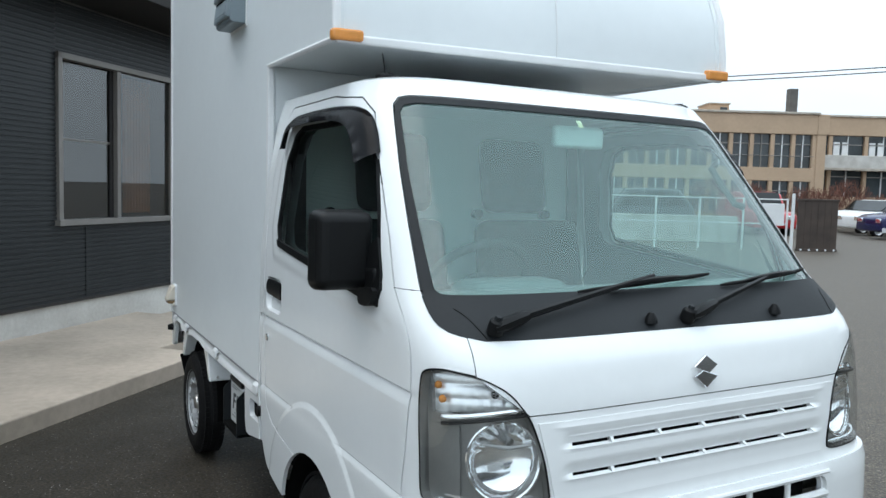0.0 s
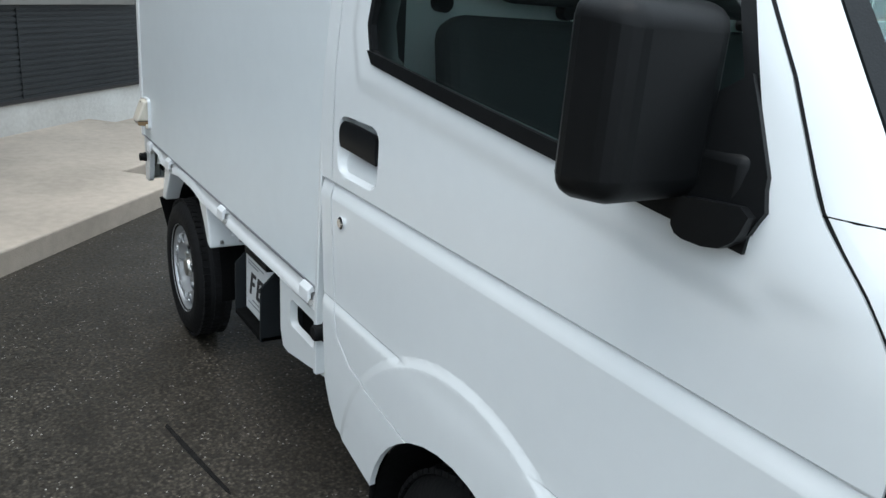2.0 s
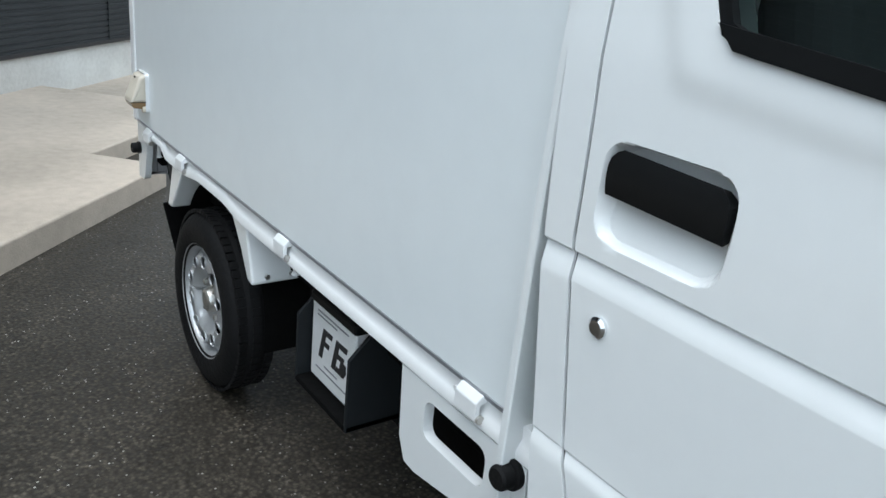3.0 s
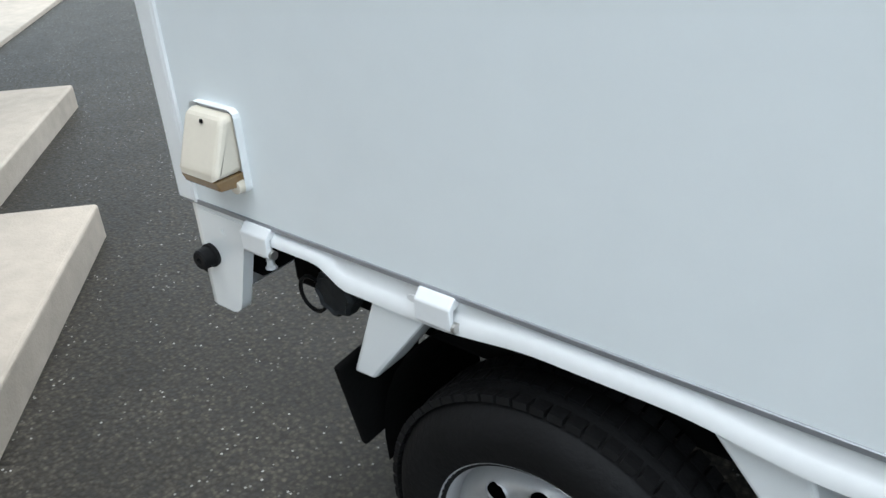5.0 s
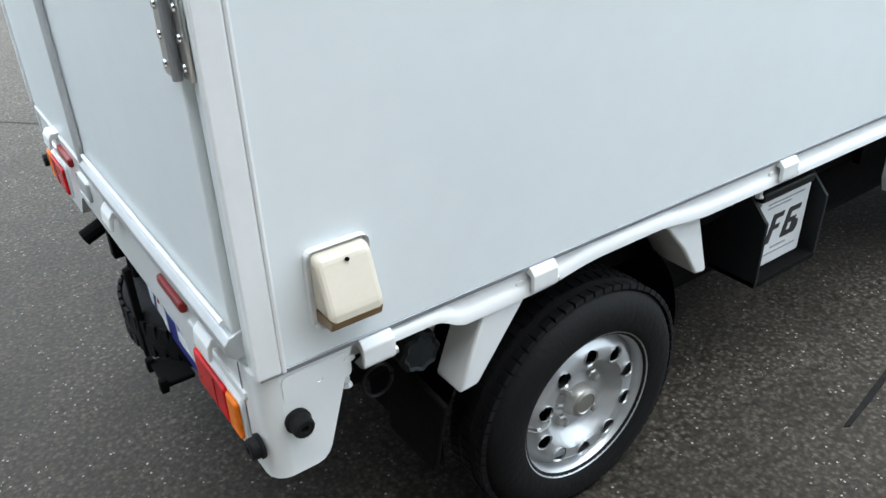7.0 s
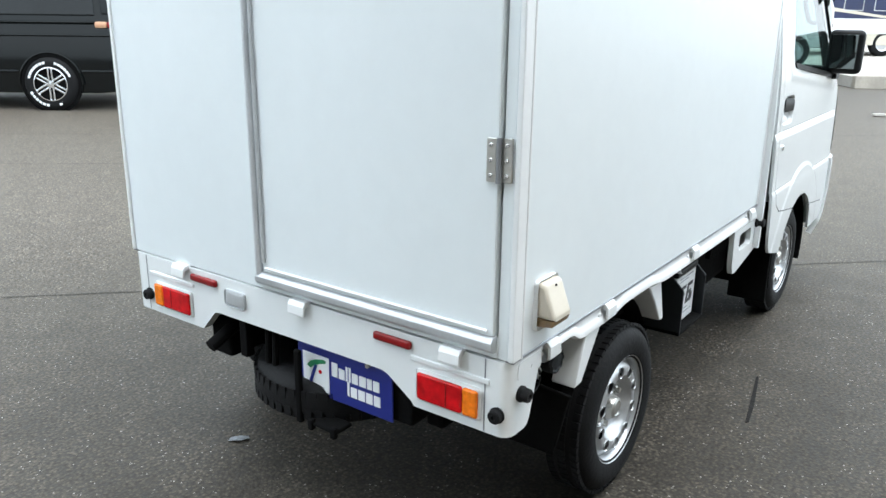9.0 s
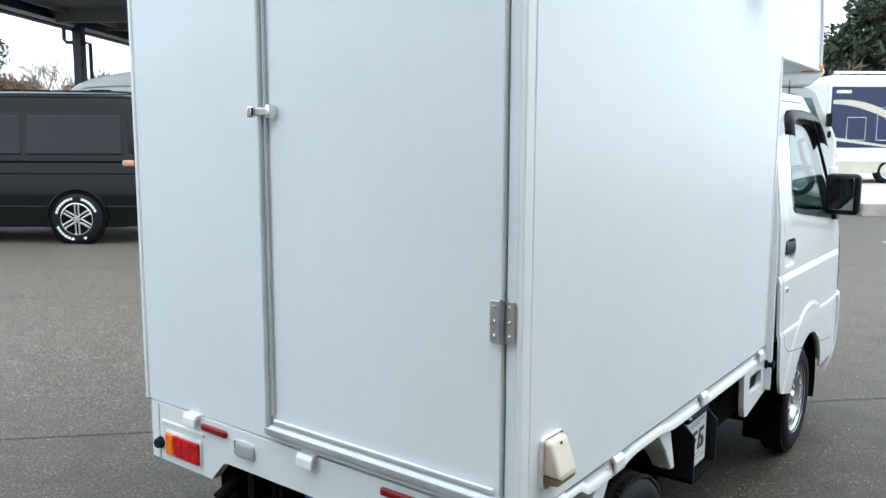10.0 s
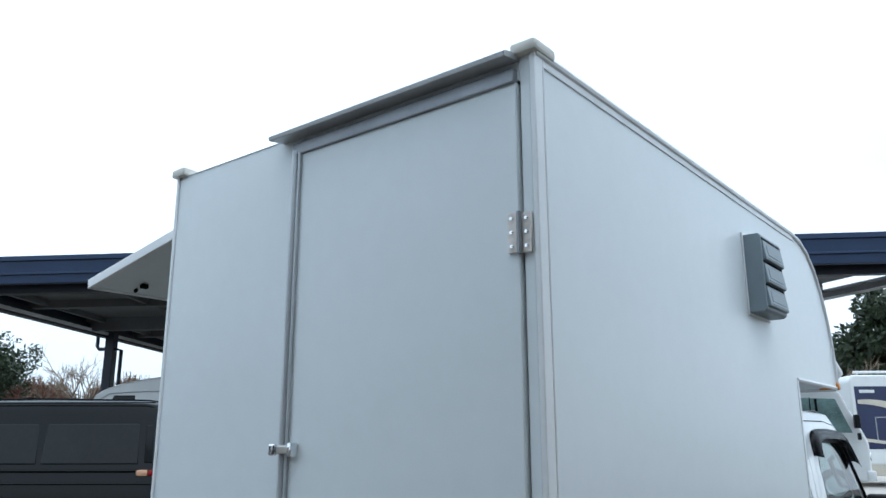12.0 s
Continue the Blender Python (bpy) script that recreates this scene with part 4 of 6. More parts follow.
    part("mirror_sail", sheet(on_door(((2.398, 1.157), (2.392, 1.132), (2.30, 1.130), (2.28, 1.16), (2.30, 1.25), (2.328, 1.280), (2.348, 1.25), (2.385, 1.19))), [], .03, lambda a, b: cab(a, b, .008), .012, g > 0), M_PLASTIC, mir)
    part("mirror_glass", block(2.209, 2.213, -g * .742, -g * .855, 1.160, 1.318, .002), M_MIRROR, mir, "mirror glass")


def mirror_shell(g):
    bm = block(2.215, 2.305, -g * .722, -g * .880, 1.134, 1.340, .026, 4)
    for v in bm.verts:
        q = (v.co.x - 2.215) / .09
        v.co.y = -g * (.795 + (abs(v.co.y) - .795) * (1 - .10 * q * q))
        v.co.z = 1.238 + (v.co.z - 1.238) * (1 - .08 * q * q)
    return bm


for g in (1, -1):
    part("pillar_seam", tube([cab(g * (.704 + .090 * k / 6), 1.160, -.001) for k in range(7)], .0016, 5), M_UNDER, truck)
M_VISOR = mat("smoked_visor_plastic", (0.005, 0.005, 0.007), 0.22, vary=0.2, scale=8.0, spec=0.22)
for g in (1, -1):
    cab_door(g)
    bm = bmesh.new()
    ra = [[bm.verts.new((AXLE + .31 * math.cos(t), -g * y, ARCH_Z + .31 * math.sin(t))) for t in [math.pi * (k - 2) / 20 for k in range(25)]] for y in (.73, .42)]
    for k in range(24):
        bm.faces.new((ra[0][k], ra[0][k + 1], ra[1][k + 1], ra[1][k]))
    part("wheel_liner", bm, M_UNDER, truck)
    # flap in dull underbody black, the wheel well's shade put into its colour
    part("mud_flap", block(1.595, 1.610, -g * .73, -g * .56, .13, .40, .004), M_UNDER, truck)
    part("antenna_base" if g > 0 else "roof_cap", lathe([(.035, 0), (.033, .010), (.012, .018), (0, .019)], 16, "z", (2.02, -g * .575, 1.708)), M_PLASTIC, truck)
part("antenna", tube([(2.015, -.575, 1.715), (1.998, -.580, 1.785)], [.004, .002], 6), M_PLASTIC, truck)

# cab inside
part("cab_floor", block(1.42, 2.62, -.55, .55, .40, .46, .004), M_UNDER, truck)
dash = part("dashboard", prism([(2.60, .50), (2.60, 1.10), (2.52, 1.135), (2.30, 1.13), (2.20, 1.06), (2.18, .90), (2.28, .80), (2.34, .50)], "y", -.69, .69, .02, 3), M_DASH, truck, "grey plastic dashboard")
part("instrument_hood", block(2.20, 2.36, -.46, -.14, 1.06, 1.150, .035, 3), M_DASH, dash)
wheel = part("steering_wheel", lathe([(.178 + .014 * math.cos(t), .014 * math.sin(t)) for t in [2 * math.pi * k / 10 for k in range(11)]], 40, "z"), M_SEAT, truck, "grey steering wheel")
wheel.matrix_basis = Matrix.Translation((2.07, -.29, 1.105)) @ pose(0, 0, 0, 0, -52, 0)
part("wheel_hub", lathe([(.0, -.03), (.06, -.03), (.07, -.01), (.05, .01), (0, .012)], 20, "z"), M_SEAT, wheel)
for a in (0, 90, 180):
    part("spoke", block(.05, .172, -.014, .014, -.014, .0, .005), M_SEAT, wheel).matrix_basis = pose(0, 0, 0, 0, 0, a - 90)
for g in (1, -1):
    seat = part("seat", block(1.50, 2.02, -g * .57, -g * .08, .72, .86, .05, 4), M_SEAT, truck, "grey cloth seat")
    part("backrest", block(-.06, .06, -.240, .240, 0, .45, .05, 4), M_SEAT, seat).matrix_basis = Matrix.Translation((1.555, -g * .32, .84)) @ pose(0, 0, 0, 0, -12, 0)
    part("head_restraint", block(-.045, .045, -.150, .150, 0, .30, .045, 4), M_SEAT, seat).matrix_basis = Matrix.Translation((1.455, -g * .27, 1.31)) @ pose(0, 0, 0, 0, -10, 0)
    for dy in (-.17, .17):
        part("belt_anchor", lathe([(.0, 0), (.020, .0), (.020, .03), (0, .032)], 12, "x", (CAB_REAR + .02, -g * .32 + dy, 1.30)), M_PLASTIC, seat)
    part("grab_rail", tube([(2.275, -g * .645, 1.365), (2.262, -g * .615, 1.375), (2.215, -g * .605, 1.43), (2.165, -g * .600, 1.495), (2.165, -g * .622, 1.51)], .011, 8), M_DASH, truck)
for g in (1, -1):
    part("seat_belt", prism([(1.385, .95), (1.400, .95), (1.372, 1.60), (1.358, 1.60)], "y", -g * .592, -g * .645, .002), M_SEAT, truck, "dark grey seat belt")
    part("pillar_trim", skin(both(hull([(.682, 1.16), (.775, 1.16), (.735, 1.60), (.672, 1.61)]), g), [], .04, -.020, .008), M_DASH, truck, "grey plastic pillar trim")
part("headliner", block(CAB_REAR + .01, 2.05, -.57, .57, 1.680, 1.688, .003), M_LINER, truck)
part("rear_view_mirror", block(2.13, 2.165, -.070, .120, 1.536, 1.604, .014, 3), M_LINER, truck, "pale rear-view mirror")

# chassis, bed rail and running gear
part("bed_floor", block(-.63, CAB_REAR - .02, -.69, .69, .600, .640, .004), M_TRIM, truck)
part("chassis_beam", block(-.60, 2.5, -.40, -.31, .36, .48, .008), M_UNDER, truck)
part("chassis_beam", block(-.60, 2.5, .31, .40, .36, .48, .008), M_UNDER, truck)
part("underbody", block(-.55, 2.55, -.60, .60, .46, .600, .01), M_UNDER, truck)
# added low block, unseen, that keeps skylight off the ground under the truck
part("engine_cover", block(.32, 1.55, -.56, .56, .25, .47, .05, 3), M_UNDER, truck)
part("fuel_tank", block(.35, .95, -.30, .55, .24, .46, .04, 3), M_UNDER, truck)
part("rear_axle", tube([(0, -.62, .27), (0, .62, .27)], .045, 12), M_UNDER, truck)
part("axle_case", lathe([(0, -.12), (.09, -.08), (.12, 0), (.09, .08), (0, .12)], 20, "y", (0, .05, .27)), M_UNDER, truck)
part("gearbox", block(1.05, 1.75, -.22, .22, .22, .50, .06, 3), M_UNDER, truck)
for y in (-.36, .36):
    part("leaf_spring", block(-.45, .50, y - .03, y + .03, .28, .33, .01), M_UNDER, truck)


def rail(g):
    """The bed's pressed side rail, with its wavy lower edge."""
    def low(x):
        b = .587 + .026 * ease(x, -.50, -.44) * ease(x, -.30, -.36)
        b += .016 * ease(x, -.16, .0) * ease(x, .30, .14)
        return b
    bm = bmesh.new()
    rows = []
    for k in range(121):
        x = -.488 + (1.365 + .488) * k / 120
        b = low(x)
        rows.append([bm.verts.new((x, -g * y, z)) for y, z in ((.690, .643), (.710, .643), (.711, .640), (.709, min(b + .034, .6385)), (.714, min(b + .027, .635)), (.7185, min(b + .018, .629)), (.7185, b + .005), (.708, b), (.690, b))])
    for a, c in zip(rows, rows[1:]):
        for i in range(8):
            bm.faces.new((a[i], a[i + 1], c[i + 1], c[i]))
    bmesh.ops.recalc_face_normals(bm, faces=bm.faces[:])
    r = part("bed_rail", bm, M_TRIM, truck, "white pressed-steel bed rail", 50)
    for x in (-.465, -.145, .535, 1.214):
        c = part("gate_clip", prism([(-g * a, b) for a, b in ((.700, .646), (.720, .646), (.730, .635), (.730, .606), (.726, .600), (.721, .606), (.721, .630), (.700, .634))], "x", x - .027, x + .027, .002), M_TRIM, r, "white folded bracket")
        part("clip_bolt", tube([(x + .022, -g * .722, .608), (x + .032, -g * .722, .608)], .007, 10), M_STEEL, r)
        part("clip_slot", sheet(disc(x - .042, .620, .009, .005, 12), [], .01, lambda a, b: (a, -g * .7145, b), .003, g < 0), M_TRIM, r)
    return r


for g in (1, -1):
    rail(g)
    # rear corner skirt
    poly = hull([(-.6155, .642), (-.6155, .455), (-.575, .455), (-.564, .458), (-.555, .466), (-.549, .478), (-.524, .585), (-.50, .642)])
    c = part("rear_side_skirt", sheet(poly, [], .02, lambda a, b: (a, -g * .712, b), .02, g < 0), M_PAINT, truck, "white rear corner skirt")
    bmesh_plate = sheet(rounded(-.612, -.505, .590, .634, .010), [disc(-.556, .607, .005, n=12)], .02, lambda a, b: (a, -g * .7136, b), .0015, g < 0)
    part("corner_plate", bmesh_plate, M_PAINT, c)
    part("rubber_stop", lathe([(.0, 0), (.019, 0), (.020, .007), (.017, .009), (.0165, .024), (.014, .027), (.006, .027), (.005, .021), (0, .021)], 20, "y"), M_RUBBER, c, "black rubber stop").matrix_basis = Matrix.Translation((-.598, -g * .712, .555)) @ (Matrix.Rotation(math.pi, 4, "Z") if g > 0 else Matrix.Identity(4))
    part("stud", tube([(-.500, -g * .68, .598), (-.500, -g * .68, .552), (-.500, -g * .68, .546)], [.006, .006, .010], 8), M_TRIM, truck)
    part("stud", tube([(.52, -g * .68, .598), (.52, -g * .68, .552), (.52, -g * .68, .546)], [.006, .006, .010], 8), M_TRIM, truck)
    # arch brackets before and behind the rear wheel
    part("fender_bracket", prism([(-.262, .588), (-.172, .588), (-.272, .452), (-.312, .450)], "y", -g * .640, -g * .712, .006), M_PAINT, truck)
    part("fender_plate", prism([(-.335, .590), (-.262, .590), (-.312, .450), (-.320, .450)], "y", -g * .50, -g * .61, .003), M_PAINT, truck)
    part("fender_bracket", prism([(.188, .590), (.285, .590), (.334, .447), (.326, .441), (.300, .446), (.250, .520)], "y", -g * .552, -g * .704, .006, 3), M_PAINT, truck)
    for y in (.665, .600):
        part("bolt", lathe([(.0, 0), (.007, 0), (.007, .006), (0, .007)], 6, "x", (.331, -g * y, .462)), M_STEEL, truck)
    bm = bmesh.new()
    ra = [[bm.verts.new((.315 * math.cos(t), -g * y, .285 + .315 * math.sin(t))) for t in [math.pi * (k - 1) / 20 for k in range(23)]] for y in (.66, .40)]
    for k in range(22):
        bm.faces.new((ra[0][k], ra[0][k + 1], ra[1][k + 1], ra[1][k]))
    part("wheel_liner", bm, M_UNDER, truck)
    # rubber flap coloured near-black to carry the wheel well's shade
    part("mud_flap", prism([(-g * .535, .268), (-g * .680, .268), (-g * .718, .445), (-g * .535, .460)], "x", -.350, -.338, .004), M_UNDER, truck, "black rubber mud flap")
    # side plate with an opening behind the cab
    poly = hull([(1.022, .588), (1.350, .588), (1.360, .470), (1.340, .452), (1.085, .407), (1.052, .410), (1.032, .450)])
    pl = part("side_plate", sheet(poly, [rounded(1.098, 1.262, .490, .562, .02)], .02, lambda a, b: (a, -g * .716, b), .02, g < 0), M_PAINT, truck, "white steel side plate with an oblong opening")
    # added black plate gives the opening its shaded inside
    part("plate_backing", block(1.06, 1.33, -g * .60, -g * .62, .45, .58, .002), M_UNDER, pl)
    part("rubber_stop", lathe([(.0, 0), (.024, 0), (.025, .010), (.020, .012), (.019, .030), (.016, .034), (0, .034)], 18, "y"), M_RUBBER, pl).matrix_basis = Matrix.Translation((1.325, -g * .716, .568)) @ (Matrix.Rotation(math.pi, 4, "Z") if g > 0 else Matrix.Identity(4))
    part("dimple", lathe([(.016, 0), (.012, .003), (.0, .0035)], 14, "y", (1.300, -g * .7165, .487)), M_TRIM, pl)

# filler neck, hose loop, battery
lobed = lathe([(.0, .0), (.045, 0), (.047, .012), (.046, .026), (.040, .032), (.034, .028), (.015, .030), (0, .031)], 48, "y")
for v in lobed.verts:
    if v.co.y > .008:
        u = 1 + .07 * math.cos(8 * math.atan2(v.co.z, v.co.x))
        v.co.x, v.co.z = v.co.x * u, v.co.z * u
part("filler_cap", lobed, M_COWL, truck).matrix_basis = Matrix.Translation((-.366, -.655, .545)) @ Matrix.Rotation(math.pi, 4, "Z") @ Matrix.Diagonal((.78, 1, .78, 1))
part("filler_neck", tube([(-.366, -.652, .545), (-.362, -.56, .525), (-.35, -.42, .47)], .028, 12), M_UNDER, truck)
part("cap_strap", tube([(-.436 + .028 * math.cos(t), -.660, .510 + .030 * math.sin(t)) for t in [math.pi * (.05 + 1.95 * k / 16) for k in range(17)]], .0035, 6), M_PLASTIC, truck)
tray = part("battery_tray", prism([(.555, .300), (.800, .300), (.800, .316), (.555, .316)], "y", -.690, -.46, .003), M_UNDER, truck, "black steel battery tray")
for x in (.555, .790):
    part("tray_end", prism([(-.690, .300), (-.48, .300), (-.48, .560), (-.600, .560), (-.690, .470)], "x", x, x + .010, .002), M_COWL, tray)
batt = part("battery", block(.572, .768, -.660, -.50, .322, .515, .006), M_BATT, tray, "white-labelled truck battery")
part("battery_lid", block(.568, .772, -.664, -.496, .505, .530, .006), M_PLASTIC, batt)
for dx, top, legs in ((.612, .045, ((0, .012), (.026, .012))), (.672, .052, ((0, .012), (.034, .012)))):
    part("label_mark", prism([(dx, .385), (dx + .016, .385), (dx + .024, .418), (dx + top, .418), (dx + top + .003, .430), (dx + .027, .430), (dx + .031, .446), (dx + top + .012, .446), (dx + top + .015, .459), (dx + .018, .459)], "y", -.6615, -.6595), M_BLACKINK, batt)
part("label_mark", prism([(.690, .385), (.728, .385), (.738, .400), (.736, .418), (.712, .418), (.708, .398), (.694, .398)], "y", -.6615, -.6595), M_BLACKINK, batt)
for x0, x1, z in ((.640, .700, .367), (.600, .740, .352), (.600, .740, .490), (.600, .690, .480)):
    part("label_line", block(x0, x1, -.6612, -.6595, z, z + .004, .0005, 1), M_ALU_DARK, batt)


def road_wheel(x, g):
    """A steel wheel with ten round openings, and its tyre."""
    w = thing("wheel", "", "")
    w.parent = truck
    prof = [(.158, .060), (.167, .066), (.178, .070), (.203, .0725), (.224, .070), (.239, .060), (.249, .048), (.2575, .028), (.2595, .0), (.2575, -.022), (.249, -.040), (.239, -.050), (.20, -.060), (.167, -.056), (.158, -.052)]
    bm = lathe(prof, 72, "y")
    ty = part("tyre", bm, M_RUBBER, w, "black road tyre", 50)
    blocks = bmesh.new()
    for k in range(66):
        a = 2 * math.pi * k / 66
        for y0, y1, off in ((.030, .054, 0), (-.045, -.024, .5), (-.008, .016, .25)):
            h = (a + off * 2 * math.pi / 66)
            m = Matrix.Rotation(-h, 4, "Y") @ Matrix.Translation((.2545 if abs(y0 + y1) > .02 else .2575, (y0 + y1) / 2, 0)) @ Matrix.Rotation(-.20 if y0 > .02 else (.20 if y0 < -.02 else 0), 4, "Z") @ Matrix.Diagonal((.010, y1 - y0, .0195, 1))
            bmesh.ops.create_cube(blocks, size=1.0, matrix=m)
    part("tread", blocks, M_RUBBER, ty, smooth=0)["kind"] = "stuff"
    R0 = .118
    def face(s, r):
        a = s / R0
        h = .032 - .008 * ease(r, .036, .046) + .033 * ease(r, .070, .094) - .024 * ease(r, .118, .140)
        return (r * math.cos(a), h, r * math.sin(a))
    holes = [disc(2 * math.pi * R0 * (k + .5) / 10, .108, .0175, .0145, 16) for k in range(10)]
    L = 2 * math.pi * R0
    rim = sheet([(0, .020), (L, .020), (L, .143), (0, .143)], holes, .0095, face, .004, True)
    bmesh.ops.remove_doubles(rim, verts=rim.verts[:], dist=1e-4)
    part("rim_disc", rim, M_WHEEL, w, "silver-painted steel wheel disc", 40)
    part("rim_barrel", lathe([(.128, -.05), (.132, .020), (.140, .026), (.143, .046), (.148, .058), (.156, .066), (.158, .062), (.153, .050), (.150, .03)], 64, "y"), M_WHEEL, w)
    part("brake_drum", lathe([(.0, .012), (.125, .010), (.128, -.05), (.0, -.05)], 32, "y"), M_UNDER, w)
    part("hub_cap", lathe([(.036, .022), (.034, .040), (.030, .052), (.022, .056), (.020, .054), (0, .055)], 28, "y"), M_STEEL, w)
    for k in range(4):
        a = math.pi / 4 + k * math.pi / 2
        part("wheel_nut", lathe([(.013, .024), (.012, .032), (.009, .034), (.0085, .044), (0, .047)], 6, "y", (.052 * math.cos(a), 0, .052 * math.sin(a))), M_STEEL, w)
    for ch in w.children:
        if ch is not ty and ch.name != ty.name:
            ch.matrix_basis = Matrix.Diagonal((1.065, 1, 1.065, 1))
    if g > 0:
        w.matrix_basis = Matrix.Translation((x, -.652, .261)) @ Matrix.Rotation(math.pi, 4, "Z")
    else:
        w.matrix_basis = Matrix.Translation((x, .652, .261))
    return w


for x in (0.0, AXLE - .01):
    for g in (1, -1):
        road_wheel(x, g)

# rear skirt with its lamps
RX = -.645


def rear_turn(a, b):
    """Round the skirt's upright corners on a 3 cm radius."""
    t = min(max((abs(a) - .682) / .0471, 0.0), 1.0) * math.pi / 2
    side = 1 if a > 0 else -1
    return (RX + .030 * (1 - math.cos(t)), side * (min(abs(a), .682) + .030 * math.sin(t)), b)


cut = hull([(.395, .43), (.372, .462), (.318, .520), (.300, .524), (-.335, .524), (-.355, .518), (-.432, .466), (-.460, .43)])
skirt = part("rear_skirt", sheet([(-.7291, .455), (.7291, .455), (.7291, .642), (-.7291, .642)], [cut], .012, rear_turn, .03, True), M_PAINT, truck, "white rear skirt with lamps and a cut-out for the plate")
for y, s in ((-.545, 1), (.515, -1)):
    lamp = part("tail_lamp", block(RX - .006, RX + .004, y - .095, y + .095, .479, .563, .009, 3), M_TRIM, skirt, "red and amber tail lamp in a pale frame")
    part("red_lens", block(RX - .013, RX - .004, y + (-.044 if s > 0 else -.088), y + (.088 if s > 0 else .044), .486, .556, .006, 3), M_RED, lamp)
    part("amber_lens", block(RX - .013, RX - .004, y + (-.088 if s > 0 else .046), y + (-.046 if s > 0 else .088), .486, .556, .006, 3), M_AMBER, lamp)
for y in (-.376, .354):
    part("reflector", block(RX - .012, RX + .002, y - .060, y + .060, .605, .627, .007, 3), M_REFLEX, skirt, "slim red reflector")
part("reversing_lamp", block(RX - .008, RX + .002, .172, .258, .562, .612, .010, 3), M_ALU, skirt, "square clear lamp")
for y in (-.545, .515):
    part("lens_bar", block(RX - .0142, RX - .010, y - .001, y + .001, .490, .552, .0005, 1), M_REFLEX, skirt)
part("pressed_strip", block(RX - .004, RX + .003, -.66, -.43, .578, .592, .003), M_PAINT, skirt)
part("pressed_strip", block(RX - .004, RX + .003, .41, .63, .578, .592, .003), M_PAINT, skirt)
part("skirt_seam", block(RX - .0015, RX + .002, -.648, -.645, .458, .640, .0005, 1), M_ALU_DARK, skirt)
part("skirt_seam", block(RX - .0015, RX + .002, .645, .648, .458, .640, .0005, 1), M_ALU_DARK, skirt)
for y in (-.558, -.055, .458):
    part("gate_clip", prism([(RX + .01, .648), (RX - .014, .648), (RX - .022, .636), (RX - .024, .612), (RX - .022, .608), (RX - .017, .612), (RX - .014, .632), (RX + .01, .634)], "y", y - .030, y + .030, .002), M_TRIM, skirt)
for y in (-.683, .640):
    part("rubber_stop", lathe([(.0, 0), (.019, 0), (.020, .007), (.017, .009), (.0165, .024), (.014, .027), (.006, .027), (.005, .021), (0, .021)], 20, "x"), M_RUBBER, skirt, "black rubber stop").matrix_basis = Matrix.Translation((RX, y, .511)) @ Matrix.Rotation(math.pi, 4, "Z") @ Matrix.Diagonal((.75, 1, 1, 1))
plate = part("dealer_plate", block(RX + .030, RX + .034, -.377, -.032, .378, .535, .002), M_BLUE, skirt, "deep blue dealer plate with white bars in place of lettering")
part("plate_mark", block(RX + .0285, RX + .031, -.152, -.052, .389, .498, .0005, 1), M_INK, plate)
part("mark_leaf", prism([(-.068, .459), (-.082, .474), (-.104, .484), (-.132, .490), (-.142, .487), (-.140, .480), (-.116, .473), (-.096, .464), (-.082, .453)], "x", RX + .0275, RX + .029), M_GREEN, plate)
part("mark_stem", prism([(-.100, .470), (-.108, .466), (-.094, .432), (-.084, .404), (-.074, .408), (-.086, .440)], "x", RX + .0275, RX + .029), M_BLUE, plate)
part("mark_dot", lathe([(0, 0), (.006, 0), (.006, .001), (0, .001)], 12, "x", (RX + .0275, -.119, .450)), M_RED, plate)
part("mark_line", block(RX + .0275, RX + .0290, -.132, -.096, .402, .406, .0004, 1), M_ALU_DARK, plate)
# one plain bar for each unreadable or withheld character
for y1, z0, row in ((-.162, .450, ((.026, 1), (.026, .72), (.011, 1), (.011, 1), (.026, .72), (.028, .72), (.021, .72), (.026, .72))), (-.219, .408, ((.012, 1), (.027, .72), (.028, .72), (.027, .72), (.027, .72)))):
    for wd, tall in row:
        part("plate_bar", block(RX + .0285, RX + .031, y1 - wd + .004, y1, z0, z0 + .042 * tall, .0005, 1), M_INK, plate)
        y1 -= wd
plate.location = (0, .030, -.016)
part("plate_bolt", lathe([(.0, -.01), (.006, -.01), (.006, .0), (.004, .0)], 10, "x", (RX + .028, -.300, .522)), M_STEEL, plate)
# spare wheel slung under the tail, tow eyes
spare = part("spare_tyre", lathe([(.16, -.06), (.20, -.07), (.255, -.055), (.272, -.02), (.272, .02), (.255, .055), (.20, .07), (.16, .06)], 56, "z", (-.395, .03, .336)), M_RUBBER, truck, "black spare tyre slung under the tail", 50)
tb = bmesh.new()
for k in range(52):
    a = 2 * math.pi * k / 52
    for z0, z1 in ((.012, .042), (-.042, -.012)):
        bmesh.ops.create_cube(tb, size=1.0, matrix=Matrix.Translation((-.395, .03, .336)) @ Matrix.Rotation(a + (.06 if z0 > 0 else 0), 4, "Z") @ Matrix.Translation((.2695, 0, (z0 + z1) / 2)) @ Matrix.Diagonal((.007, .022, z1 - z0, 1)))
part("tread", tb, M_RUBBER, spare, smooth=0)["kind"] = "stuff"
part("spare_rim", lathe([(.0, -.01), (.13, -.01), (.16, -.05), (.165, -.055)], 32, "z", (-.395, .03, .336)), M_UNDER, spare)
part("spare_carrier", block(-.665, -.60, -.190, -.090, .292, .304, .004), M_UNDER, truck)
for y in (-.180, -.095):
    part("carrier_foot", block(-.672, -.655, y - .009, y + .009, .280, .312, .004), M_UNDER, truck)
part("carrier_arm", block(-.66, -.645, -.05, -.03, .28, .50, .004), M_UNDER, truck)
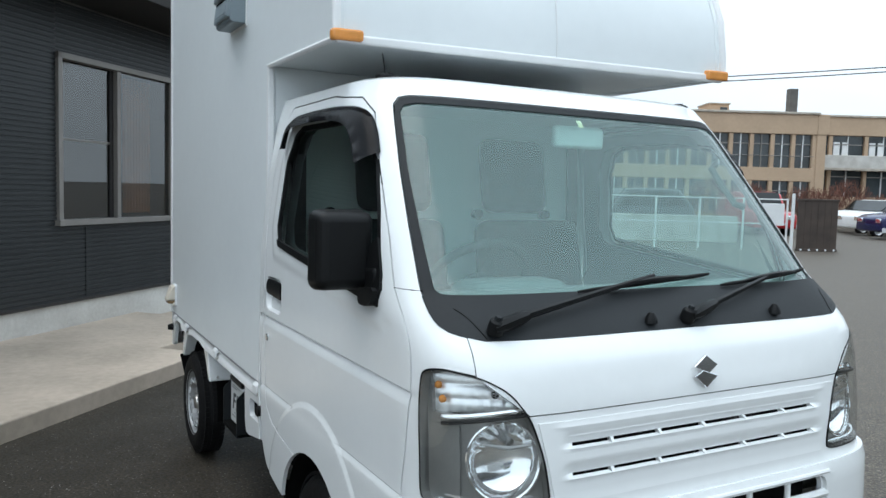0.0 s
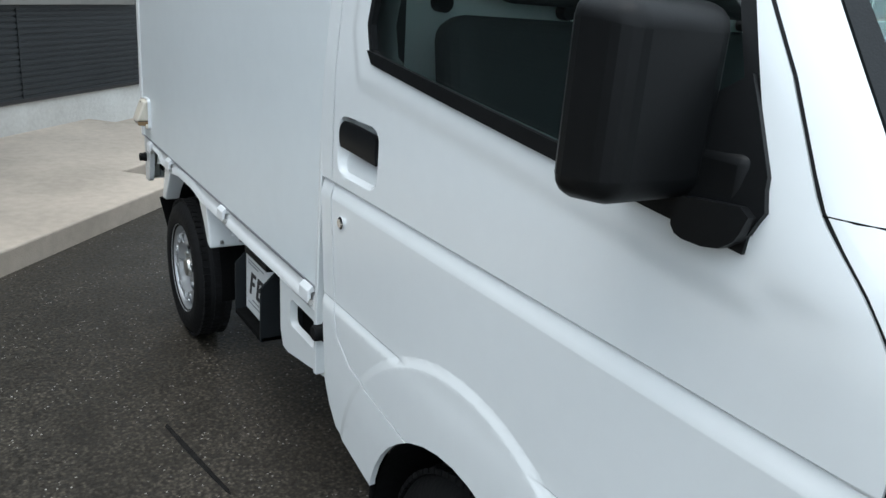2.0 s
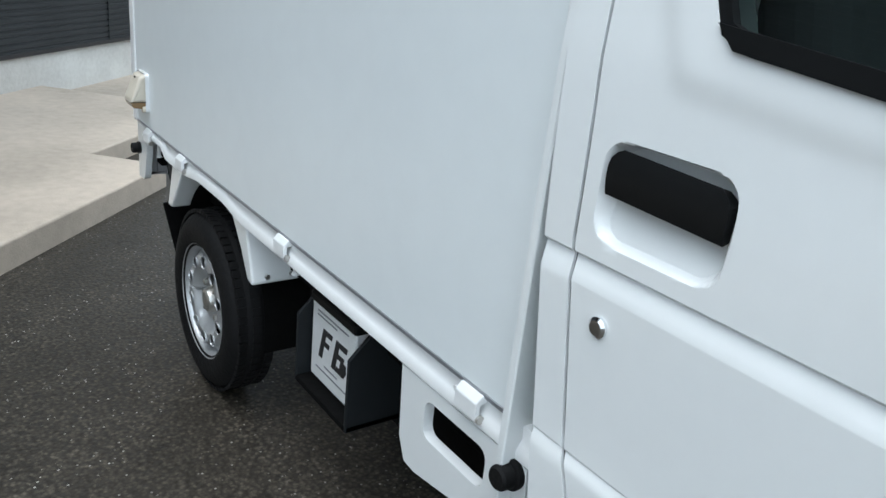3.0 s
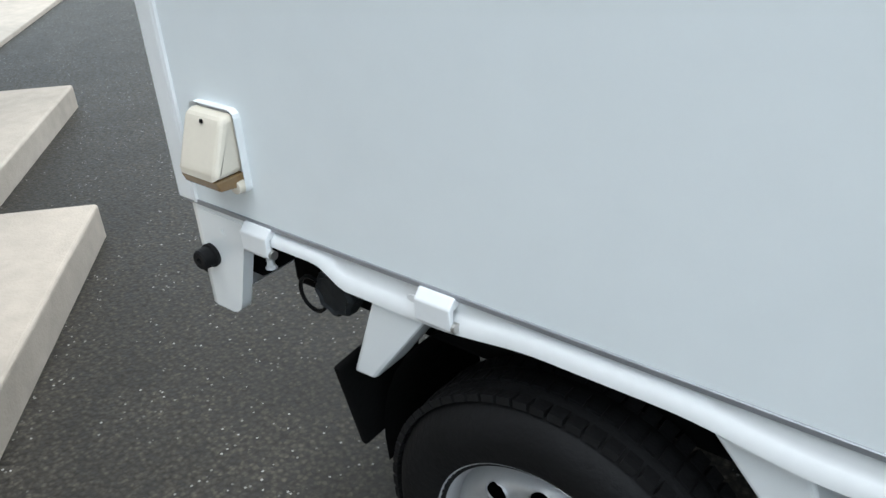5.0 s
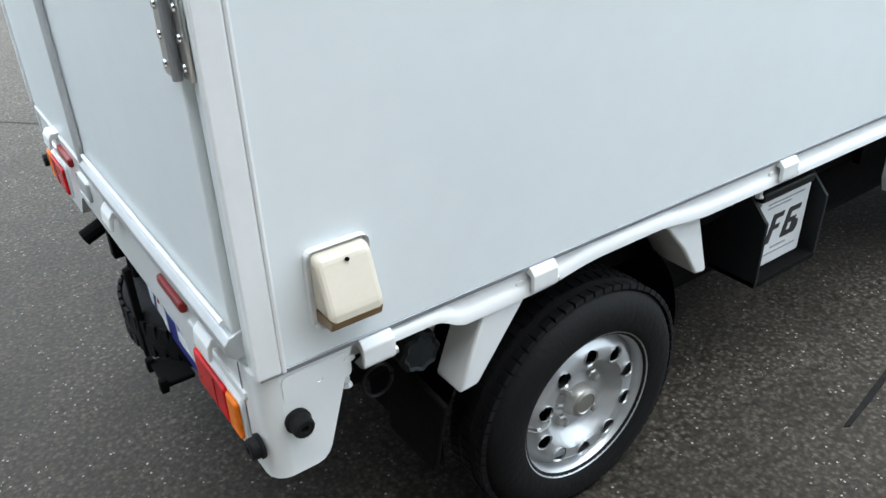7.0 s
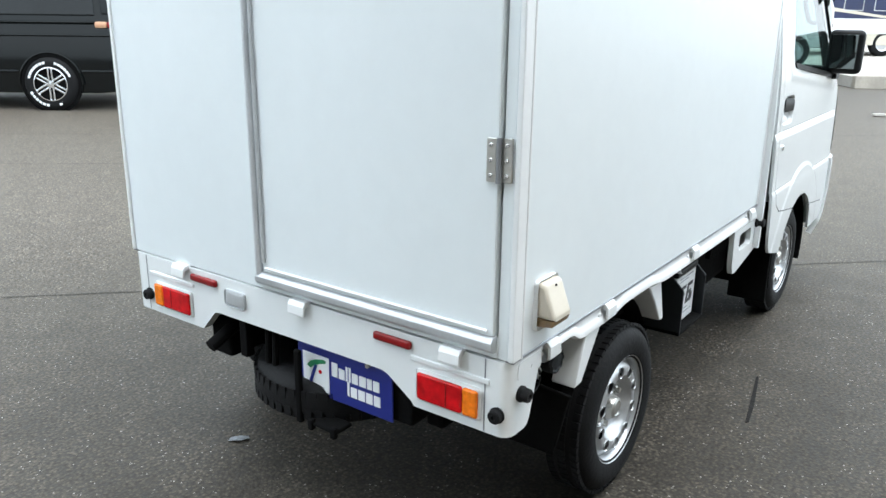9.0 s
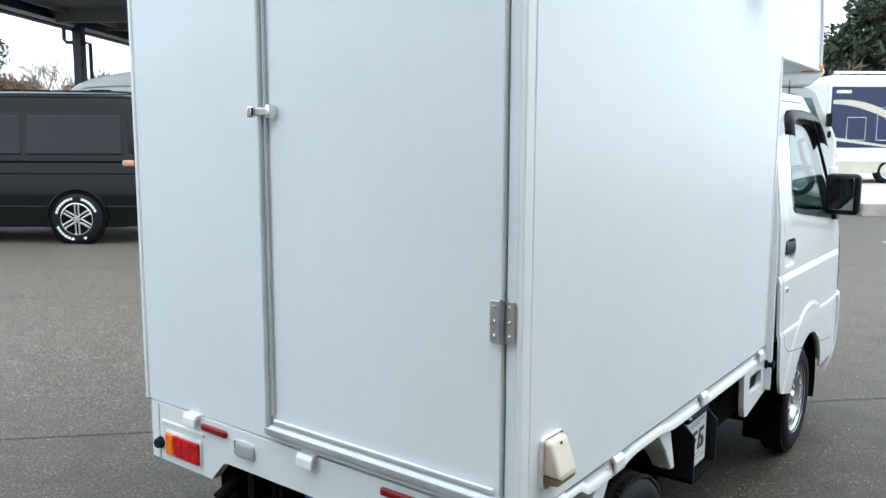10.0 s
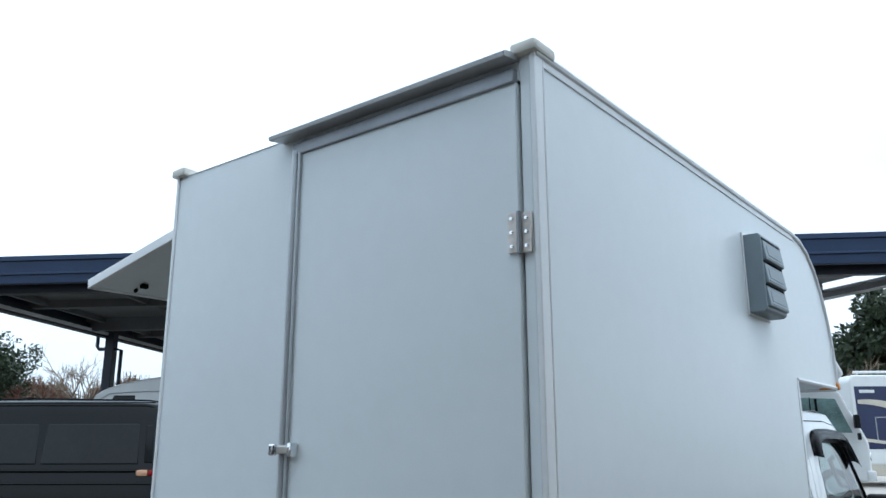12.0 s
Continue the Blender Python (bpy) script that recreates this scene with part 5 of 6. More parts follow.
part("exhaust_tail", tube([(-.40, .33, .46), (-.58, .32, .455), (-.665, .325, .415)], .020, 12), M_UNDER, truck)
part("tail_crossbeam", block(-.60, -.55, -.66, .66, .50, .60, .006), M_UNDER, truck)
part("tow_bracket", block(-.63, -.60, .20, .23, .40, .52, .004), M_UNDER, truck)
for y in (.10, .13):
    part("hanger", tube([(-.60, y, .60), (-.61, y, .40)], .010, 8), M_UNDER, truck)


# ---- the camper box on the truck's bed ----
camper = thing("camper_box", "white panelled camper box with cab overhang on the truck bed", "camper box")
B0, B1, BY, BZ0, BZ1 = -.640, 1.305, .714, .646, 2.457
NOSE_LINE = [(2.115, 1.820), (2.112, 1.90), (2.095, 2.02), (2.045, 2.14), (1.965, 2.255), (1.86, 2.348), (1.74, 2.410), (1.60, 2.445), (1.45, 2.457)]
SIDE_LINE = [(B0, BZ0), (B1, BZ0), (B1, 1.820)] + NOSE_LINE + [(B0, BZ1)]
for g in (1, -1):
    y0, y1 = (-BY, -BY + .028) if g > 0 else (BY - .028, BY)
    if g > 0:
        part("side_panel", prism(SIDE_LINE, "y", y0, y1, .002, 1), M_PANEL, camper, "smooth white side panel")
    else:
        # the far side opens as a serving hatch
        part("side_panel", prism([(B0, BZ0), (B1, BZ0), (B1, 1.20), (B0, 1.20)], "y", y0, y1, .002, 1), M_PANEL, camper)
        part("side_panel", prism([(B0, 1.2005), (-.60, 1.2005), (-.60, 2.295), (B0, 2.295)], "y", y0, y1, .002, 1), M_PANEL, camper)
        part("side_panel", prism([(1.02, 1.2005), (B1, 1.2005), (B1, 1.820)] + NOSE_LINE + [(1.02, BZ1)], "y", y0, y1, .002, 1), M_PANEL, camper)
        part("side_panel", prism([(B0, 2.2955), (1.0195, 2.2955), (1.0195, BZ1), (B0, BZ1)], "y", y0, y1, .002, 1), M_PANEL, camper)
    # corner and edge mouldings
    part("edge_trim", prism([(B0 - .006, BZ0), (B0 + .030, BZ0), (B0 + .030, BZ1), (B0 - .006, BZ1)], "y", -g * (BY + .004), -g * (BY - .010), .003), M_TRIM, camper, "white corner moulding")
    part("corner_bead", tube([(B0 + .034, -g * (BY + .001), BZ0), (B0 + .034, -g * (BY + .001), BZ1 - .01)], .004, 8), M_TRIM, camper)
    part("front_trim", prism([(B1 - .012, BZ0), (B1 + .010, BZ0), (B1 + .010, 1.815), (B1 - .012, 1.815)], "y", -g * (BY + .003), -g * (BY - .02), .003), M_TRIM, camper)
    top = [(B0, BZ1)] + NOSE_LINE[::-1]
    part("roof_trim", tube([(x, -g * (BY - .002), z) for x, z in top], .013, 10), M_TRIM, camper)
    part("roof_angle", block(B0, 1.47, -g * (BY + .0035), -g * (BY - .01), BZ1 - .030, BZ1 + .006, .002), M_TRIM, camper)
    part("lower_trim", tube([(B1, -g * (BY - .002), 1.820), (2.115, -g * (BY - .002), 1.820)], .009, 8), M_TRIM, camper)
    part("corner_cap", block(B0 - .022, B0 + .075, -g * (BY + .016), -g * (BY - .055), BZ1 - .004, BZ1 + .026, .008), M_CAP, camper, "cream plastic roof corner cap")
    part("base_strip", block(B0, B1, -g * (BY + .0025), -g * (BY - .02), BZ0 - .004, BZ0 + .004, .001, 1), M_ALU_DARK, camper)
part("front_wall", block(B1 - .030, B1, -BY + .028, BY - .028, BZ0, 1.82, 0), M_PANEL, camper)
part("overhang_floor", block(B1 - .02, 2.10, -BY + .028, BY - .028, 1.822, 1.850, .003), M_PANEL, camper)
bm = bmesh.new()
pts = [(B0, BZ1)] + NOSE_LINE[::-1]
va, vb = [bm.verts.new((x - .004, -BY + .001, z - .004)) for x, z in pts], [bm.verts.new((x - .004, BY - .001, z - .004)) for x, z in pts]
for i in range(len(pts) - 1):
    bm.faces.new((va[i], vb[i], vb[i + 1], va[i + 1]))
bmesh.ops.recalc_face_normals(bm, faces=bm.faces[:])
part("roof_skin", bm, M_PANEL, camper, "white roof and rounded nose", 40)
part("nose_seam", tube([(x + .0005, .02, z + .0005) for x, z in NOSE_LINE], .002, 6), M_TRIM, camper)
part("lip_trim", block(2.098, 2.120, -BY, BY, 1.806, 1.832, .006), M_TRIM, camper)
for g in (1, -1):
    part("marker_lamp", block(2.095, 2.134, -g * .728, -g * .635, 1.812, 1.845, .008, 3), M_ORANGE, camper, "orange corner marker lamp")
part("floor_panel", block(B0, B1, -BY + .03, BY - .03, BZ0, BZ0 + .03, 0), M_LINER, camper)

# rear wall: fixed leaf and door leaf
DY0, DY1, DZ0, DZ1 = -.668, .082, .700, 2.390
part("rear_panel", block(B0 - .001, B0 + .027, .090, BY - .012, BZ0, BZ1, .002, 1), M_PANEL, camper, "white fixed rear panel")
part("rear_panel", block(B0 - .001, B0 + .027, -BY + .012, -.674, BZ0, BZ1, .002, 1), M_PANEL, camper)
part("rear_panel", block(B0 - .001, B0 + .027, -.674, .090, BZ0, DZ0 - .004, .002, 1), M_PANEL, camper)
part("rear_panel", block(B0 - .001, B0 + .027, -.674, .090, DZ1 + .004, BZ1, .002, 1), M_PANEL, camper)
door = part("rear_door", block(B0 - .012, B0 + .020, DY0, DY1, DZ0, DZ1, .003), M_PANEL, camper, "white rear door")
gap = part("door_gap", block(B0 + .010, B0 + .024, -.6735, -.6685, DZ0, DZ1, 0), M_UNDER, camper)


def half_round(points, r, parent, material, name):
    return part(name, tube(points, r, 12), material, parent)


half_round([(B0 - .014, .094, DZ0 - .01), (B0 - .014, .094, DZ1 + .01)], .011, camper, M_ALU, "door_frame_bar")
half_round([(B0 - .018, .072, DZ0 + .03), (B0 - .018, .072, DZ1)], .005, door, M_ALU, "door_edge_bar")
part("door_sill", prism([(B0 + .002, DZ0 - .040), (B0 - .015, DZ0 - .038), (B0 - .025, DZ0 - .028), (B0 - .026, DZ0 - .012), (B0 - .018, DZ0 - .002), (B0 + .002, DZ0 + .004)], "y", -.672, .104, .002), M_ALU, camper, "grey aluminium door sill")
half_round([(B0 - .018, .066, DZ0 + .014), (B0 - .018, -.655, DZ0 + .014)], .004, door, M_TRIM, "door_edge_bar")
part("door_head", block(B0 - .020, B0 + .01, DY0, .105, DZ1 - .004, DZ1 + .034, .004), M_ALU_DARK, camper)
part("drip_rail", prism([(B0 + .01, BZ1 - .012), (B0 - .060, BZ1 - .022), (B0 - .064, BZ1 - .010), (B0 - .056, BZ1 - .004), (B0 + .01, BZ1 + .010)], "y", -.672, .165, .002), M_ALU, camper, "grey rain rail above the rear door")
for z in (1.096, 2.024):
    h = part("hinge", block(B0 - .020, B0 - .010, -.666, -.643, z - .046, z + .046, .001, 1), M_STEEL if z < 1.5 else M_OLDHINGE, camper, "stainless steel hinge")
    part("hinge_leaf", block(B0 - .010, B0 - .004, -.699, -.675, z - .046, z + .046, .001, 1), M_STEEL if z < 1.5 else M_OLDHINGE, h)
    part("hinge_pin", tube([(B0 - .016, -.671, z - .048), (B0 - .016, -.671, z + .048)], .006, 10), M_ALU_DARK, h)
    for dz in (-.032, 0, .032):
        for y, x in ((-.654, B0 - .021), (-.687, B0 - .011)):
            part("screw", lathe([(0, 0), (.0052, 0), (.0042, -.0022), (0, -.0026)], 10, "x", (x, y, z + dz)), M_CHROME, h)
latch = part("latch", block(B0 - .034, B0 - .018, .045, .112, 1.545, 1.567, .004), M_STEEL, camper, "chrome door latch")
part("latch_handle", block(B0 - .042, B0 - .026, .098, .122, 1.540, 1.572, .006, 3), M_CHROME, latch)
part("latch_lock", block(B0 - .038, B0 - .012, .034, .050, 1.538, 1.574, .004), M_CHROME, latch)

# side fittings
light = part("cabin_vent_cover", block(-.574, -.478, -BY - .006, -BY, .688, .816, .012, 3), M_TRIM, camper, "cream plastic side lamp with a brown lens")
cov = prism([(-BY - .004, .812), (-BY - .026, .807), (-BY - .055, .730), (-BY - .055, .722), (-BY - .004, .722)], "x", -.568, -.484, .009, 3)
part("cover", cov, M_BEIGE, light)
part("lens", prism([(-BY - .004, .721), (-BY - .054, .721), (-BY - .048, .704), (-BY - .004, .698)], "x", -.566, -.486, .003), M_BROWN, light)
part("screw_hole", lathe([(0, 0), (.0032, 0), (.0032, .002), (0, .0022)], 12, "y"), M_UNDER, light).matrix_basis = Matrix.Translation((-.524, -BY - .0305, .799)) @ pose(0, 0, 0, 20, 0, 180)
part("knob", lathe([(0, 0), (.012, 0), (.011, .012), (0, .014)], 14, "y"), M_BEIGE, light).matrix_basis = Matrix.Translation((-.492, -BY - .008, .700)) @ Matrix.Rotation(math.pi, 4, "Z")
light.matrix_basis = Matrix.Translation((-.512, -BY, .756)) @ Matrix.Diagonal((.98, .95, .94, 1)) @ Matrix.Translation((.526, BY, -.752))
vent = part("air_vent", block(.755, 1.012, -BY - .006, -BY, 2.012, 2.318, .003), M_TRIM, camper, "blue-grey plastic air vent hood with three flaps")
vy = -BY - .066
part("hood_shell", prism([(-BY, 2.022), (-BY, 2.308), (vy + .008, 2.308), (vy, 2.298), (vy, 2.030), (vy + .010, 2.022)], "x", .764, 1.003, .004, 3), M_VENT, vent, "blue-grey plastic hood")
for k in range(3):
    z = 2.040 + .084 * k
    flap = part("flap", prism([(vy + .002, z), (vy - .011, z + .002), (vy - .012, z + .008), (vy - .003, z + .074), (vy + .002, z + .074)], "x", .775, .994, .002), M_VENT, vent, "blue-grey plastic flap")
    part("flap_panel", prism([(vy - .004, z + .018), (vy - .012, z + .020), (vy - .007, z + .058), (vy - .002, z + .060)], "x", .805, .966, .002), M_VENT, flap)
    part("flap_rib", prism([(vy - .006, z + .008), (vy - .0135, z + .009), (vy - .0125, z + .013), (vy - .006, z + .013)], "x", .790, .980, .001), M_VENT, flap)
    part("flap_gap", block(.772, .997, vy - .0015, vy + .003, z + .0745, z + .0835, .0005, 1), M_UNDER, vent)
# raised serving hatch on the far side
m = Matrix.Translation((0, BY, 2.290)) @ pose(0, 0, 0, -10.5, 0, 0)
hatch = part("serving_hatch", block(-.60, 1.02, .005, .640, -.014, .014, .003), M_PANEL, camper, "white serving hatch propped open")
hatch.matrix_basis = m
for b in ((-.60, 1.02, .625, .645, -.018, .018), (-.605, -.585, .005, .640, -.018, .018), (1.005, 1.025, .005, .640, -.018, .018)):
    part("hatch_edge", block(*b, .003), M_TRIM, hatch)
part("catch", block(-.46, -.43, .50, .52, -.034, -.016, .004), M_UNDER, hatch)
part("catch", block(-.45, -.44, .56, .58, -.030, -.016, .003), M_UNDER, hatch)
# the overhang reaches a little less far on the driver's side
for ob in list(camper.children):
    if ob.type == "MESH" and ob.matrix_basis == Matrix.Identity(4):
        for v in ob.data.vertices:
            if v.co.x > 1.45:
                v.co.x += (-.086 + .084 * v.co.y) * (v.co.x - 1.45) / .665
part("inner_wall", block(-.60, 1.27, -.60, -.59, BZ0 + .03, 2.44, 0), M_LINER, camper)


# ---- the yard beyond: van, canopy, motorhomes, trees ----
EYE2, FWD, RGT = Vector((-2.051, -1.563, 0)), Vector((.7953, .6062, 0)), Vector((.6062, -.7953, 0))


def yard(right, ahead, turn=0.0, dz=0.0):
    """A pose out in the yard: metres to the right of and ahead of the rear corner, turned from facing that corner."""
    p = EYE2 + FWD * ahead + RGT * right
    return Matrix.Translation((p.x, p.y, rise(p.x, p.y) + dz)) @ Matrix.Rotation(math.atan2(RGT.y, RGT.x) + radians(turn), 4, "Z")


def far_wheel(parent, x, y, r, w=.2, rim=M_WHEEL, spokes=0, letters=False):
    ty = part("wheel", lathe([(r * .62, -w / 2), (r * .80, -w / 2 - .006), (r * .95, -w / 2 + .01), (r, -w / 2 + .035), (r, w / 2 - .035), (r * .95, w / 2 - .01), (r * .62, w / 2)], 40, "y", (x, y, r)), M_RUBBER, parent, "black tyre", 50)
    if spokes:
        part("rim", lathe([(r * .62, -w / 2), (r * .60, -w / 2 + .05), (0, -w / 2 + .06)], 40, "y", (x, y, r)), M_UNDER, ty)
        part("rim_lip", lathe([(r * .64, -w / 2 - .004), (r * .60, -w / 2 - .006), (r * .585, -w / 2 + .01)], 40, "y", (x, y, r)), rim, ty)
        for k in range(spokes):
            a = 2 * math.pi * (k + .5) / spokes
            bm = bmesh.new()
            block(r * .08, r * .60, -.036, -.010, -.03, .0, .006, 2, bm), block(r * .08, r * .60, .010, .036, -.03, .0, .006, 2, bm)
            part("spoke", bm, rim, ty).matrix_basis = Matrix.Translation((x, y - w / 2 + .012, r)) @ Matrix.Rotation(a, 4, "Y") @ Matrix.Rotation(radians(90), 4, "X")
        part("hub", lathe([(0, -w / 2 - .002), (r * .14, -w / 2), (r * .16, -w / 2 + .03)], 16, "y", (x, y, r)), rim, ty)
    else:
        part("rim", lathe([(r * .62, -w / 2), (r * .5, -w / 2 + .03), (r * .2, -w / 2 + .015), (0, -w / 2 + .012)], 28, "y", (x, y, r)), rim, ty)
    if letters:
        for a0, a1 in ((200, 262), (285, 300), (20, 75), (98, 165)):
            n = int((a1 - a0) / 9)
            for k in range(n):
                a = radians(a0 + (a1 - a0) * (k + .5) / n)
                part("tyre_bar", block(-r * .055, r * .055, -.0015, .0015, -r * .045, r * .045, .001, 1), M_INK, ty).matrix_basis = Matrix.Translation((x + r * .81 * math.cos(a), y - w / 2 - .007, r + r * .81 * math.sin(a))) @ Matrix.Rotation(math.pi / 2 - a, 4, "Y")
    return ty


def loft(sections, parent_name, material, parent, label="", axis="x"):
    """A body through closed outlines of equal length."""
    bm = bmesh.new()
    rings = [[bm.verts.new(p) for p in s] for s in sections]
    n = len(rings[0])
    for a, b in zip(rings, rings[1:]):
        for k in range(n):
            bm.faces.new((a[k], a[(k + 1) % n], b[(k + 1) % n], b[k]))
    bm.faces.new(rings[0][::-1]), bm.faces.new(rings[-1])
    bmesh.ops.recalc_face_normals(bm, faces=bm.faces[:])
    return part(parent_name, bm, material, parent, label, 40)


def black_van():
    """A tall delivery van, its tail to the right; x along it, the near side at y = 0."""
    v = thing("van", "black high-roof van with tinted windows and white-lettered tyres", "van", m=yard(-4.66, 10.35, 1.0))
    L, Wd, H = 4.7, 1.70, 2.02
    secs = []
    for x, zt, inset, zb in ((-4.0, 1.15, .06, .30), (-3.95, 1.2, .04, .25), (-3.5, 1.45, .02, .22), (-2.95, 1.95, .03, .22), (-2.5, H, .02, .22), (-1.0, H + .02, .02, .22), (.45, H, .02, .22), (.66, H - .03, .03, .24), (.72, H - .12, .06, .30)):
        pts = [(0.02 + inset * .2, zb), (0 + inset * .3, .55), (0.0 + inset * .3, 1.02), (.03 + inset, 1.12), (.10 + inset, zt - .22), (.16 + inset, zt - .06), (.30, zt), (Wd - .30, zt), (Wd - .16 - inset, zt - .06), (Wd - .10 - inset, zt - .22), (Wd - .03 - inset, 1.12), (Wd, 1.02), (Wd, .55), (Wd - .02, zb)]
        secs.append([(x, y, z) for y, z in pts])
    loft(secs, "body", M_VAN, v)
    for x0, x1 in ((-2.35, -.87), (-.81, .46)):
        w = part("side_window", prism([(x0, 1.18), (x1, 1.18), (x1 - .03, 1.70), (x0 + .02, 1.70)], "y", .036, .060, .015), M_DARKPANE, v, "dark tinted window")
        for q in w.data.vertices:
            q.co.y += (q.co.z - 1.12) * .12
    part("rear_quarter", prism([(.54, 1.20), (.66, 1.20), (.62, 1.68), (.54, 1.68)], "y", .05, .07, .01), M_DARKPANE, v)
    part("side_moulding", tube([(-2.6, -.004, .94), (.68, -.004, .94)], .014, 8), M_VAN, v)
    part("shoulder_line", tube([(-2.6, .002, 1.10), (.46, .002, 1.10)], .014, 8), M_VAN, v)
    part("sill_line", tube([(-2.2, -.004, .50), (-.55, -.004, .50)], .010, 8), M_COWL, v)
    part("sill_line", tube([(.25, -.004, .50), (.70, -.004, .50)], .010, 8), M_COWL, v)
    part("door_seam", block(-1.40, -1.392, -.003, .02, .35, 1.10, .001, 1), M_UNDER, v)
    part("roof_seam", tube([(-2.4, .12, H - .05), (.60, .12, H - .05)], .008, 6), M_UNDER, v)
    part("marker_lamp", block(.47, .62, -.016, .05, 1.03, 1.11, .02), M_MARKER, v, "pale orange rear marker")
    part("tail_marker", block(.622, .70, -.012, .06, 1.035, 1.105, .015), M_REFLEX, v)
    for x in (-2.60, -.15):
        part("arch_flare", tube([(x + .40 * math.cos(t), -.004, .33 + .40 * math.sin(t)) for t in [math.pi * k / 20 for k in range(21)]], .014, 8), M_VAN, v)
        part("wheel_well", lathe([(0, 0), (.38, 0), (.38, .02), (0, .02)], 32, "y", (x, -.006, .335)), M_UNDER, v)
        far_wheel(v, x, .065, .335, .21, M_CHROME, 6, True)
    return v


M_DARKPANE = mat("black_window_glass", (0.012, 0.014, 0.015), 0.05, vary=0.3, scale=1.2, spec=0.30)
black_van()


def canopy():
    """A wide steel roof, front edge at y = 0, its right-hand end cut on the skew."""
    c = thing("canopy", "large steel canopy with a navy fascia on dark posts", "canopy", kind="structure", m=yard(0, 13.85, -4.9, 0))
    lift = -c.matrix_basis.translation.z
    x0, y1, z = -10.4, 16.0, 4.62 + lift
    skew = lambda y: 8.9 - .53 * y
    part("fascia", prism([(0, z - .02), (.12, z - .02), (.12, z + .50), (-.03, z + .50)], "x", x0, skew(0), .01), M_NAVY, c, "navy steel fascia")
    part("fascia_ridge", block(x0, skew(0), -.06, .01, z + .42, z + .52, .01), M_NAVY, c)
    part("fascia_ridge", block(x0, skew(0), -.045, .01, z + .15, z + .19, .006), M_NAVY, c)
    part("fascia", block(x0 - .02, x0 + .10, 0, y1, z - .02, z + .48, .01), M_NAVY, c)
    part("deck", prism([(x0 + .1, .12), (skew(.12), .12), (skew(y1), y1), (x0 + .1, y1)], "z", z + .20, z + .30, .004), M_CANOPY, c, "grey underside of the roof deck")
    for i in range(7):
        y = .45 + 2.5 * i
        part("beam", block(x0 + .1, skew(y), y - .09, y + .09, z - .14 if i % 2 == 0 else z + .02, z + .20, .006), M_CANOPY if i else M_POST, c)
    for i in range(7):
        x = x0 + .6 + 2.4 * i
        part("purlin", block(x - .05, x + .05, .1, min(y1, (8.9 - x) / .53), z + .06, z + .20, .004), M_CANOPY, c)
    part("edge_beam", block(x0 + .02, x0 + .24, .1, y1, z - .20, z + .05, .006), M_POST, c)
    part("edge_channel", block(x0 + .26, x0 + .30, .1, y1, z - .16, z - .08, .004), M_FARWHITE, c)
    part("skew_beam", tube([(skew(.1), .1, z - .02), (skew(y1), y1, z - .02)], .09, 4), M_CANOPY, c)
    part("skew_channel", tube([(skew(.1) + .12, .1, z - .10), (skew(y1) + .12, y1, z - .10)], .04, 4), M_FARWHITE, c)
    for x, y in ((x0 - .4, 1.2), (x0 + .35, 6.3), (x0 + .35, 11.4), (x0 + .35, 15.6), (1.6, 11.4)):
        part("post", block(x - .12, x + .12, y - .12, y + .12, -.4, z - .1, .012), M_POST, c, "dark steel post")
        part("downpipe", tube([(x + .30, y, .3), (x + .30, y, z - .55), (x + .10, y - .02, z - .52), (x - .32, y - .03, z - .52), (x - .40, y, z - .44), (x - .40, y, z - .12)], .05, 8), M_POST, c)
    part("cable", tube([(6.6 + .28 * k, .5 - .02 * k, z - .06 + .035 * k + .006 * k * k) for k in range(9)], .022, 6), M_WIRE, c)
    return c


canopy()


